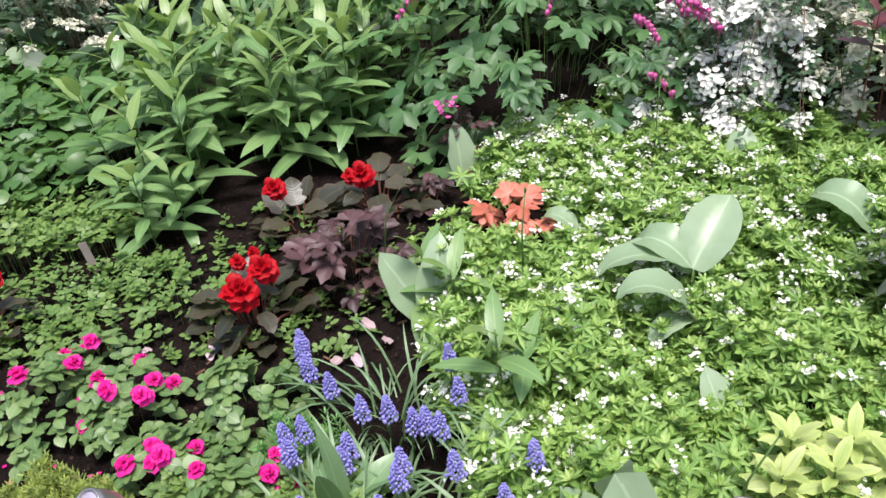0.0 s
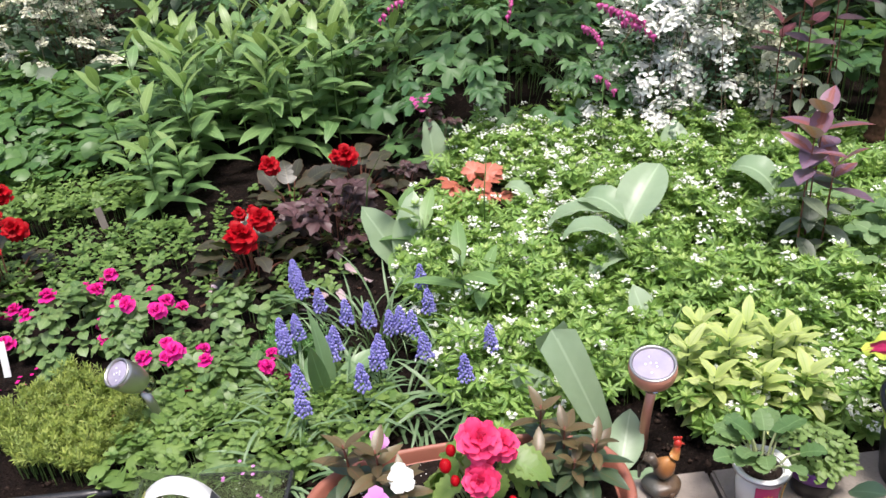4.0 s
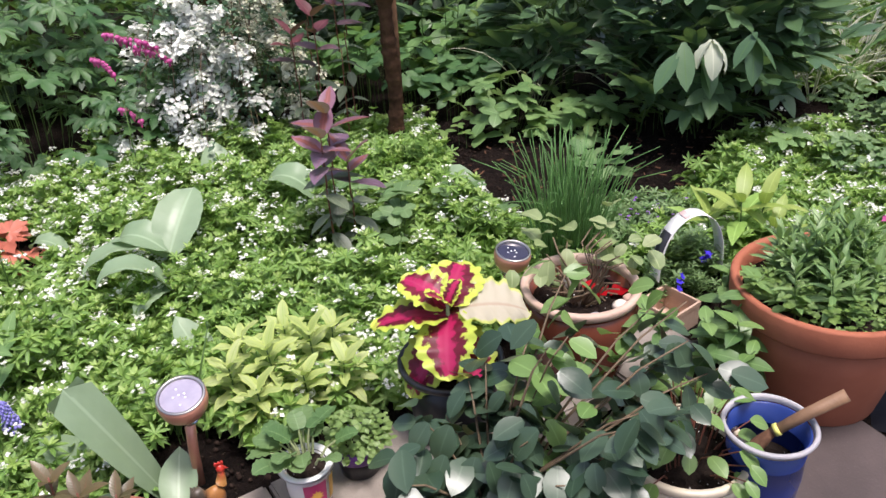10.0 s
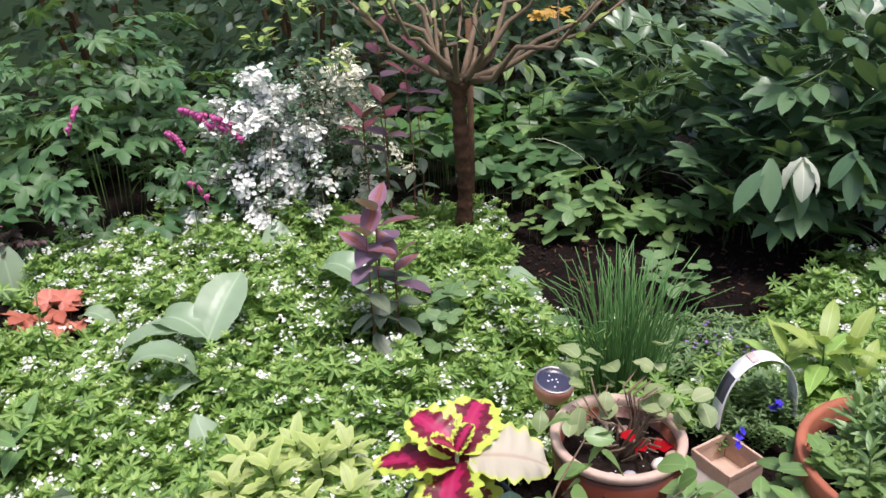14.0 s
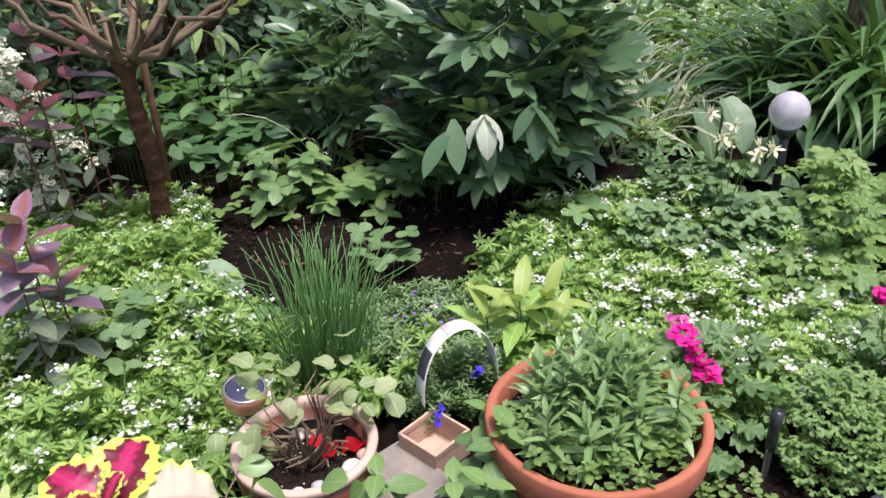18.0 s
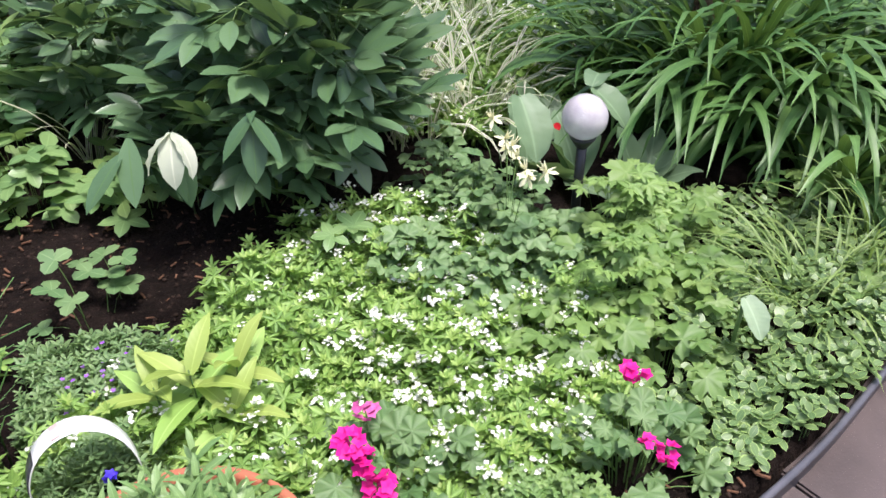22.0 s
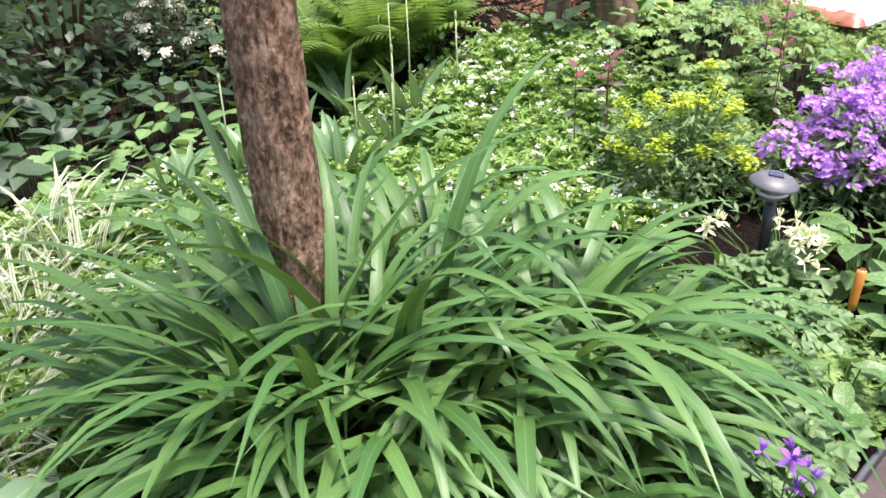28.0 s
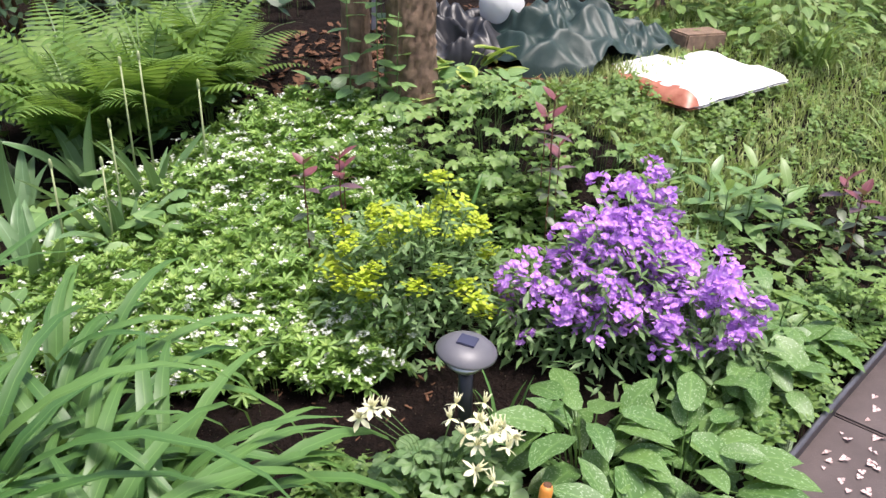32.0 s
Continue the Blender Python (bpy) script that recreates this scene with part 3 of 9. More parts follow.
plainmat("slab_concrete", (0.17, 0.143, 0.122), (0.32, 0.278, 0.242), 16, 0.85, relief=0.5, rscale=150, dist=0.004, speck=(0.12, 0.10, 0.09), speck_scale=170.0)
plainmat("block_concrete", (0.13, 0.13, 0.135), (0.24, 0.235, 0.235), 18, 0.9, relief=0.5, rscale=150, dist=0.004)
plainmat("tan_brick", (0.42, 0.26, 0.13), (0.58, 0.42, 0.24), 22, 0.85, relief=0.5, rscale=120, dist=0.004)
plainmat("terracotta_plastic", (0.26, 0.088, 0.058), (0.35, 0.135, 0.092), 9, 0.5, relief=0.1, rscale=200)
plainmat("terracotta", (0.30, 0.088, 0.045), (0.43, 0.142, 0.078), 11, 0.8, relief=0.2, rscale=160, dist=0.003)
plainmat("terracotta_stained", (0.30, 0.085, 0.040), (0.46, 0.21, 0.13), 13, 0.85, relief=0.25, rscale=160, dist=0.003)
plainmat("terracotta_glazed", (0.13, 0.034, 0.020), (0.20, 0.056, 0.033), 10, 0.25, relief=0.08)
plainmat("pale_rim", (0.44, 0.28, 0.21), (0.66, 0.50, 0.41), 24, 0.6, relief=0.15)
plainmat("black_plastic", (0.012, 0.012, 0.014), (0.030, 0.030, 0.034), 30, 0.35, relief=0.1)
plainmat("dark_green_plastic", (0.012, 0.035, 0.020), (0.03, 0.06, 0.04), 14, 0.4, relief=0.1)
plainmat("edging_plastic", (0.045, 0.046, 0.056), (0.10, 0.10, 0.118), 14, 0.32, relief=0.25, rscale=60)
plainmat("white_plastic", (0.76, 0.76, 0.74), (0.88, 0.88, 0.86), 20, 0.4, relief=0.05)
plainmat("yellow_print", (0.65, 0.60, 0.10), (0.78, 0.74, 0.25), 20, 0.4, relief=0)
plainmat("magenta_print", (0.42, 0.02, 0.12), (0.62, 0.04, 0.20), 30, 0.4, relief=0)
plainmat("orange_print", (0.70, 0.36, 0.05), (0.82, 0.52, 0.12), 30, 0.4, relief=0)
plainmat("purple_print", (0.09, 0.02, 0.16), (0.16, 0.05, 0.26), 30, 0.4, relief=0)
plainmat("red_print", (0.50, 0.015, 0.02), (0.62, 0.03, 0.04), 30, 0.4, relief=0)
plainmat("dark_print", (0.04, 0.04, 0.05), (0.07, 0.07, 0.09), 30, 0.4, relief=0)
plainmat("copper", (0.62, 0.26, 0.18), (0.76, 0.38, 0.28), 12, 0.36, 0.45, relief=0.06)
plainmat("steel", (0.42, 0.40, 0.38), (0.62, 0.60, 0.57), 18, 0.3, 0.9, relief=0.06)
plainmat("solar_cell", (0.025, 0.025, 0.05), (0.06, 0.06, 0.10), 6, 0.12, relief=0)
plainmat("solar_pale", (0.24, 0.22, 0.31), (0.38, 0.35, 0.44), 40, 0.6, relief=0)
plainmat("grey_lamp", (0.085, 0.083, 0.095), (0.13, 0.128, 0.145), 16, 0.45, relief=0.08)
plainmat("globe_frost", (0.60, 0.55, 0.60), (0.96, 0.92, 0.95), 20, 0.14, relief=0.5, rscale=45, dist=0.004)
MATS["globe_frost"].node_tree.nodes["Principled BSDF"].inputs["Transmission Weight"].default_value = 0.45
plainmat("wood_handle", (0.16, 0.085, 0.045), (0.30, 0.175, 0.10), 30, 0.6, relief=0.3)
plainmat("orange_handle", (0.55, 0.19, 0.035), (0.68, 0.28, 0.06), 18, 0.3, relief=0.05)
plainmat("veneer", (0.46, 0.30, 0.22), (0.60, 0.44, 0.34), 24, 0.7, relief=0.3)
plainmat("blue_enamel", (0.012, 0.030, 0.16), (0.025, 0.055, 0.26), 10, 0.25, relief=0.05)
plainmat("ceramic_cream", (0.60, 0.50, 0.36), (0.74, 0.66, 0.52), 12, 0.25, relief=0.06)
plainmat("pebble_white", (0.62, 0.52, 0.44), (0.80, 0.74, 0.68), 22, 0.6, relief=0.15)
plainmat("pebble_grey", (0.30, 0.29, 0.31), (0.46, 0.44, 0.46), 22, 0.5, relief=0.15)
plainmat("pebble_pink", (0.42, 0.25, 0.20), (0.60, 0.42, 0.36), 22, 0.6, relief=0.15)
plainmat("tarp", (0.010, 0.026, 0.022), (0.026, 0.050, 0.043), 9, 0.5, relief=0.3, rscale=40)
plainmat("black_bag", (0.010, 0.010, 0.012), (0.026, 0.026, 0.03), 12, 0.4, relief=0.4, rscale=24)
plainmat("bag_white", (0.80, 0.79, 0.79), (0.92, 0.91, 0.91), 8, 0.4, relief=0.35, rscale=14, dist=0.02)
plainmat("bag_print", (0.22, 0.040, 0.020), (0.46, 0.19, 0.12), 26, 0.4, relief=0.3, rscale=14)
plainmat("blossom", (0.55, 0.36, 0.34), (0.72, 0.56, 0.54), 40, 0.7, relief=0)
plainmat("lens_glass", (0.72, 0.72, 0.74), (0.92, 0.92, 0.93), 40, 0.1, relief=0.2, rscale=50)
MATS["lens_glass"].node_tree.nodes["Principled BSDF"].inputs["Transmission Weight"].default_value = 0.85
_g, _gn, _gb = nodes_of("clear_glass", 0.04)
_gb.inputs["Transmission Weight"].default_value, _gb.inputs["Base Color"].default_value = 1.0, (0.9, 0.92, 0.93, 1)
_bk, _bn, _bb = nodes_of("bark_near", 0.88)
_bb.inputs["Specular IOR Level"].default_value = 0.15
_bt = _bn.nodes.new("ShaderNodeTexCoord")
_bm = _bn.nodes.new("ShaderNodeMapping")
_bm.inputs["Scale"].default_value = (1, 1, 0.6)
_bn.links.new(_bt.outputs["Object"], _bm.inputs[0])
_b1 = nd(_bn, "ShaderNodeTexNoise", Scale=85.0, Detail=6.0, Roughness=0.6)
_b2 = nd(_bn, "ShaderNodeTexNoise", Scale=22.0, Detail=4.0)
_bn.links.new(_bm.outputs[0], _b1.inputs["Vector"])
_bn.links.new(_bm.outputs[0], _b2.inputs["Vector"])
_br_ = ramp(_bn, [(0.37, (0.065, 0.038, 0.025)), (0.49, (0.25, 0.150, 0.097)), (0.62, (0.46, 0.31, 0.22))])
_bf = math_(_bn, "ADD", math_(_bn, "MULTIPLY", _b1.outputs["Fac"], 0.6), math_(_bn, "MULTIPLY", _b2.outputs["Fac"], 0.4))
_bn.links.new(_bf, _br_.inputs[0])
_bn.links.new(_br_.outputs[0], _bb.inputs["Base Color"])
bump(_bn, _bb, _bf, 1.0, 0.03)

# ---------------------------------------------------------------- ground, path, slabs, edging
def sheet(xs, ys, fz):
    X, Y = np.meshgrid(xs, ys, indexing="ij")
    v = np.column_stack([X.ravel(), Y.ravel(), fz(X.ravel(), Y.ravel())])
    n = len(ys)
    i, j = np.meshgrid(np.arange(len(xs) - 1), np.arange(n - 1), indexing="ij")
    a = (i * n + j).ravel()
    return Tpl(v, np.column_stack([a, a + n, a + n + 1, a + 1]).tolist())


_xs = np.concatenate([[-900, -200, -60, -20, -8], np.arange(-4, 12.01, 0.07), [14, 20, 60, 200, 900]])
_ys = np.concatenate([[-900, -200, -60, -20, -6], np.arange(-3, 0.3, 0.3), np.arange(0.3, 5.5, 0.06), [6, 7, 9, 14, 30, 80, 300, 900]])


EDGE = [(1.90, 0.36), (1.99, 0.22), (2.11, 0.135), (2.3, 0.09), (2.7, 0.082), (3.1, 0.092), (3.5, 0.14), (4.1, 0.185), (4.6, 0.245), (5.4, 0.255), (6.3, 0.262), (6.9, 0.272), (8.0, 0.30), (10.0, 0.34)]


def bed_front(x):
    """Where the bed begins: at the pavers, and from there on at the edging strip."""
    e = np.asarray(EDGE)
    return np.where(x < 1.85, 0.50 + 0.105 * (np.clip(x, -3, 2) + 0.25), np.interp(x, e[:, 0], e[:, 1]) + 0.012)


def soil_z(x, y):
    far = (np.abs(x) > 13) | (y > 6) | (y < -3)
    crumb = np.array([noise.noise(Vector((a * 9, b * 9, 0.0))) + 0.5 * noise.noise(Vector((a * 23, b * 23, 4.0))) for a, b in zip(x, y)]) * 0.014
    k = np.clip((y - bed_front(x)) / 0.02, 0, 1)
    return np.where(far, lump(x, y) - 0.10, (lump(x, y) + crumb) * k - 0.12 * (1 - k))


_ys = np.unique(np.concatenate([_ys, np.arange(0.05, 0.62, 0.02)]))
single("ground", sheet(_xs, _ys, soil_z), "soil", label="dark crumbly garden soil under all the plants", category="ground", kind="structure")

# the path: large concrete slabs along the bed
path = thing("path", (0, 0, -0.03), "damp brown-grey concrete slab path along the planting bed", "path", kind="structure")
_px = [-4.0, -2.1, -0.9, 0.3, 1.88, 3.0, 4.25, 5.5, 6.75, 8.0, 9.4, 12.0]
for _i in range(len(_px) - 1):
    _y = 0.52 if _px[_i] < 1.5 else float(bed_front(np.array(_px[_i + 1]))) - 0.005
    for _y0, _y1 in ((-3.0, -1.45), (-1.44, _y)):
        part("paving_slab", box(_px[_i] + 0.004, _y0, -0.06, _px[_i + 1] - 0.004, _y1, U(-0.002, 0.002), 0.006), "path_concrete", path, smooth=False)

# raised row of grey pavers that edges the bed
kerb = thing("paver_edging", (-0.25, 0.61, 0), "weathered grey concrete pavers edging the bed beside the path", "paving", kind="structure")
kerb.rotation_euler = (0, 0, radians(6.0))
_kx = [-0.0, 0.08, 0.485, 0.89, 1.29, 1.69, 1.93]
for _i in range(6):
    part("paver", box(_kx[_i] + 0.003, -0.198, -0.028, _kx[_i + 1] - 0.003, 0.002 * (_i % 3), 0.04 + U(-0.003, 0.003), 0.006), "slab_concrete", kerb, smooth=False)

# black plastic lawn edging between bed and path


def ribbon(pts, prof):
    """A profile (offset, height) swept along a line on the ground."""
    p = np.asarray(pts, float)
    s = np.concatenate([[0], np.cumsum(np.linalg.norm(np.diff(p, axis=0), axis=1))])
    q = np.arange(0, s[-1], 0.06)
    p = np.column_stack([np.interp(q, s, p[:, 0]), np.interp(q, s, p[:, 1])])
    for _ in range(4):
        p[1:-1] = (p[:-2] + 2 * p[1:-1] + p[2:]) / 4
    p[:, 1] += 0.004 * np.sin(q * 4.1)
    d = np.gradient(p, axis=0)
    d /= np.linalg.norm(d, axis=1, keepdims=True)
    nrm = np.column_stack([-d[:, 1], d[:, 0]])
    v, f, k = [], [], len(prof)
    for i in range(len(p)):
        for o, h in prof:
            v.append((*(p[i] + nrm[i] * o), h))
    for i in range(len(p) - 1):
        for j in range(k - 1):
            f.append([i * k + j, (i + 1) * k + j, (i + 1) * k + j + 1, i * k + j + 1])
    return Tpl(v, f)


single("edging_strip", ribbon(EDGE, [(-0.003, -0.1), (-0.003, 0.008), (-0.007, 0.012), (-0.008, 0.019), (-0.004, 0.026), (0.005, 0.026), (0.009, 0.019), (0.008, 0.012), (0.004, 0.008), (0.004, -0.1)]),
       "edging_plastic", label="black plastic edging strip with rounded top along the path", category="edging", kind="structure")


# ---------------------------------------------------------------- sweet woodruff: whorls of narrow leaves, small white flowers
def star(n=7, L=0.03, W=0.009, pitch=18, drop=0.2, slot=0):
    lf = slip(L, W, 0.3, drop)
    return joined([lf.put(m, slot) for m in rmats((0, 0, 0), np.arange(n) * 360 / n + U(-9, 9, n), pitch + U(-9, 9, n), 0, U(0.85, 1.1, n))])


def daisy(n, L, W, pitch=20, slot=0, drop=0.1, seg=2):
    lf = leaf(L, W, seg, 0.6, 0.1, drop, 0.7, 0.3)
    return joined([lf.put(m, slot) for m in rmats((0, 0, 0), np.arange(n) * 360 / n, pitch)])


WH = [star(7, 0.039, 0.0120, 18, 0.35), star(7, 0.037, 0.0112, 34, 0.35), star(6, 0.033, 0.0120, 50, 0.15)]
TINY = joined([petal1(0.0056, 0.0051, 0.0022).put(m) for m in rmats((0, 0, 0), np.arange(4) * 90, 12)])


def woodruff(name, poly, n, hole=None, flowers=0.16, h=(0.035, 0.15), label="", density=None, big=1.0):
    p = scatter(poly, n)
    if hole:
        for hp in hole:
            p = p[~in_poly(p[:, 0], p[:, 1], hp)]
    k = np.array([noise.noise(Vector((a * 4.5, b * 4.5, 3.0))) * 0.7 + 0.5 * noise.noise(Vector((a * 11, b * 11, 5.0))) for a, b in p])
    k2 = np.array([noise.noise(Vector((a * 1.3, b * 1.3, 9.0))) for a, b in p])
    hh = (h[0] + (h[1] - h[0]) * np.clip(0.45 + 1.3 * k, 0, 1)) * U(0.45, 1.25, len(p))
    base = on_soil(p)
    ob = thing(name, (0, 0, 0), label, "groundcover", kind="stuff")
    g = []
    lean = rng.normal(0, 0.028, (len(p), 2))
    for lev, sc in ((1.0, 0.85), (0.66, 1.15)):
        q = base + np.column_stack([lean * lev, hh * lev])
        sel = rng.integers(0, 3, len(p))
        tilt = rng.normal(0, 20, (len(p), 2))
        for w in range(3):
            m = sel == w
            g.append((WH[w], rmats(q[m], U(0, 360, m.sum()), tilt[m, 0], tilt[m, 1], big * sc * U(0.7, 1.3, m.sum()))))
    young = U(0, 1, len(p)) < 0.4
    part("leaves", g, "woodruff_leaf", ob, kind="stuff")
    q = base[young] + np.column_stack([lean[young], hh[young] + 0.006])
    part("young_leaves", [(WH[2], rmats(q, U(0, 360, young.sum()), rng.normal(0, 12, young.sum()), 0, big * 0.7))], "woodruff_young", ob, kind="stuff")
    fl = U(0, 1, len(p)) < flowers * np.clip(0.8 + 1.6 * k2, 0.25, 1.4)
    c = base[fl] + np.column_stack([lean[fl] * 1.3, hh[fl] + U(0.012, 0.035, fl.sum())])
    reps = 9
    cc = np.repeat(c, reps, 0) + rng.normal(0, 0.0085, (len(c) * reps, 3)) * (1, 1, 0.5)
    part("flowers", [(TINY, rmats(cc, U(0, 360, len(cc)), rng.normal(0, 22, len(cc)), rng.normal(0, 22, len(cc)), big * U(0.8, 1.25, len(cc))))], "white_petal", ob, kind="stuff")
    st = tube([(0, 0, 0), (0, 0, 1)], 0.0011, 0.0008, 3, cap=False)
    part("stems", [(st, rmats(base, 0, 0, 0, np.column_stack([np.ones(len(p)), np.ones(len(p)), hh])))], "stem_green", ob, kind="stuff")
    return ob


BARE = [[(1.53, 1.02), (1.70, 0.98), (2.02, 1.06), (2.10, 1.20), (1.86, 1.36), (1.62, 1.26)], [(1.60, 1.50), (1.72, 2.1), (2.0, 2.25), (2.6, 2.1), (2.75, 1.5), (2.50, 1.36), (2.25, 1.28), (2.11, 1.20), (1.90, 1.33)], [(0.40, 0.70), (0.42, 0.90), (0.60, 0.96), (0.66, 0.80), (0.68, 0.66)], [(0.06, 1.90), (0.30, 1.86), (0.36, 2.02), (0.30, 2.16), (0.02, 2.18)]]
woodruff("sweet_woodruff", [(-0.05, 1.60), (0.0, 2.05), (0.12, 2.42), (0.35, 2.72), (0.9, 2.62), (1.4, 2.45), (1.76, 2.30), (1.66, 1.98), (1.58, 1.64), (1.66, 1.40), (1.88, 1.24), (2.12, 1.20), (2.30, 1.28), (2.50, 1.42), (2.7, 1.45), (2.95, 1.25),
                            (2.98, 0.62), (2.86, 0.40), (2.6, 0.34), (2.3, 0.36), (2.12, 0.56), (2.0, 0.72), (1.92, 0.94), (1.55, 0.92), (1.25, 0.90), (1.0, 0.82), (0.62, 0.80), (0.42, 0.95), (0.30, 0.74), (0.12, 0.9), (0.02, 1.25)],
         8600, BARE, 0.25, label="sweet woodruff carpet with whorled leaves and small white flowers")


# ---------------------------------------------------------------- plant kit
def stalk(h, n, lf, lean=0.0, low=0.15, pitch=(5, 45), size=(1.0, 0.6), whorl=1, step=137.5, r=0.003, curve=0.05, young=0.0, drop=0.0):
    """A stem with leaves set round it; slot 0 leaf, slot 1 stem, slot 2 young leaf at the top."""
    pts = np.array([(0, lean * h * s + curve * h * s * s, h * s) for s in np.linspace(0, 1, 5)])
    ts = [tube(pts, r, r * 0.55, 5).put(np.eye(4), 1)]
    k = 0
    for i in range(n):
        s = low + (1 - low) * (i + 0.5) / n
        for w in range(whorl):
            a = step * k + (360 / whorl) * w + U(-14, 14)
            q = (0, lean * h * s + curve * h * s * s, h * s)
            sc = size[0] + (size[1] - size[0]) * s ** 1.5
            m = rmats(q, a, pitch[0] + (pitch[1] - pitch[0]) * s ** 2 + U(-9, 9) - drop * (1 - s) * 30, U(-14, 14), sc * U(0.85, 1.12))[0]
            ts.append(lf.put(m, 2 if young and s > young else 0))
        k += 1
    return joined(ts)


def dome(n, rx, ry, h, low=0.15, jitter=0.12, inner=0.25):
    """Points and outward headings over a mound: position, yaw, pitch."""
    u = U(low, 1, n)
    a = U(0, 360, n)
    el = np.arcsin(np.clip(u, 0, 0.999))
    k = 1 - inner * U(0, 1, n) ** 2 + rng.normal(0, jitter * 0.5, n)
    ca = np.cos(el)
    x, y = -np.sin(np.radians(a)) * ca * rx * k, np.cos(np.radians(a)) * ca * ry * k
    return np.column_stack([x, y, u * h * k]), a, np.degrees(el)


def stems_to(points, r=0.0015, base=0.2, bow=0.15):
    """Thin stalks from the foot of a plant to points round it."""
    ts = []
    for p in points:
        b = np.array([p[0] * base, p[1] * base, 0.0])
        mid = (b + p) / 2 + np.array([-p[0], -p[1], abs(p[2])]) * bow * 0.6
        ts.append(tube([b, mid, p], r, r * 0.7, 4, cap=False))
    return joined(ts)


def mound(name, at, rx, ry, h, n, tpls, mats, label, category="plant", tilt=(-10, 25), size=(0.8, 1.2), stems="stem_green", as_pieces=True, part_name="leaf", low=0.1, group="", dz=0.0, inner=0.35, sr=0.0014):
    """A leafy mound: every leaf at the end of its own stalk."""
    ob = thing(name, (at[0], at[1], float(lump(at[0], at[1])) + (at[2] if len(at) > 2 else 0.0)), label, category, group)
    p, a, e = dome(n, rx, ry, h, low, inner=inner)
    m = rmats(p, a, U(tilt[0], tilt[1], n) - 8, U(-18, 18, n), U(size[0], size[1], n))
    if as_pieces:
        meshes = [mesh_of(part_name, [(t, np.eye(4))], mats) for t in tpls]
        pieces(part_name, meshes, m, ob)
    else:
        part("foliage", [(t, m[i::len(tpls)]) for i, t in enumerate(tpls)], mats, ob, kind="stuff")
    if stems:
        part("stalk_bundle", stems_to(p[:50], sr, 0.5), stems, ob, kind="stuff")
    return ob


def clump(name, at, meshes, poses, part_name, label, category="plant", group=""):
    ob = thing(name, top(at[0], at[1]), label, category, group)
    pieces(part_name, meshes, poses, ob)
    return ob


def bloom(rings, slot=0, pitch0=8, pitch1=75):
    """A double flower: rings of (petals, length, width)."""
    ts = []
    for i, (n, L, W) in enumerate(rings):
        lf = leaf(L, W * 1.15, 6, 0.72, -0.2, 0.2, 0.42, 0.3, ripple=0.16, tooth=0.04)
        s = i / max(1, len(rings) - 1)
        ts += [lf.put(m, slot) for m in rmats((0, 0, 0.15 * L * i), np.arange(n) * 360 / n + 31 * i + U(-18, 18, n), pitch0 + (pitch1 - pitch0) * s + U(-20, 16, n), U(-30, 30, n), U(0.75, 1.15, n))]
    return joined(ts)


# ---------------------------------------------------------------- back left: lilies, violets, bleeding heart
LILY = leaf(0.20, 0.058, 6, 0.42, 0.12, 0.62, 0.85, 0.25)
LLEAF = [mesh_of("leaf", [(LILY, np.eye(4))], m) for m in ("lily_leaf", "lily_young")]


def leafy_stalk(parent, at, h, n, meshes, stem="stem_green", yaw=0.0, lean=0.05, low=0.12, pitch=(0, 60), size=(1.0, 0.6), whorl=1, step=137.5, r=0.0035, young=0.86):
    """A stem with each of its leaves a part under it; meshes: leaf, young leaf."""
    d = np.array((-math.sin(radians(yaw)), math.cos(radians(yaw)), 0.0)) * lean * h
    st = part("stalk", tube([np.asarray(at) + d * s * s + (0, 0, h * s) for s in np.linspace(0, 1, 5)], r, r * 0.5, 5), stem, parent)
    for i in range(n):
        s = low + (1 - low) * (i + 0.5) / n
        for w in range(whorl):
            q = np.asarray(at) + d * s * s + (0, 0, h * s)
            sc = size[0] + (size[1] - size[0]) * s ** 1.5
            m = rmats(q, yaw + step * i + 360 / whorl * w + U(-14, 14), pitch[0] + (pitch[1] - pitch[0]) * s ** 2 + U(-9, 9), U(-14, 14), sc * U(0.85, 1.12))
            pieces("leaf", [meshes[1] if s > young else meshes[0]], m, st)
    return st


def stalk_clump(name, at, spots, h, n, meshes, label, category, group="", stem="stem_green", **kw):
    ob = thing(name, (at[0], at[1], float(lump(at[0], at[1]))), label, category, group)
    for x, y, s in spots:
        leafy_stalk(ob, (x, y, 0), h * s, n, meshes, stem, U(0, 360), **{**kw, "size": tuple(q * (0.6 + 0.4 * s) for q in kw.get("size", (1.0, 0.6)))})
    return ob


_p = scatter([(-1.22, 2.36), (-0.98, 2.20), (-0.72, 2.42), (-0.42, 2.55), (-0.12, 2.66), (-0.05, 3.05), (-0.5, 3.2), (-1.25, 3.2), (-1.4, 2.8)], 60)
for _k in range(6):
    _q = _p[_k::6] if _k else _p[::6]
    _c = _q.mean(0)
    stalk_clump("lily_clump", _c, [(x - _c[0], y - _c[1], U(0.75, 1.15)) for x, y in _q], 0.48, 12, LLEAF, "lily shoots with whorls of narrow fresh green leaves", "lily", "lily clumps", pitch=(6, 66), size=(1.1, 0.7))
stalk_clump("lily_clump", (-0.96, 2.06), [(0, 0, 0.7), (0.07, 0.1, 0.6), (-0.12, 0.13, 0.55)], 0.40, 13, LLEAF, "short young lily shoots beside dark soil", "lily", "lily clumps", pitch=(0, 60))
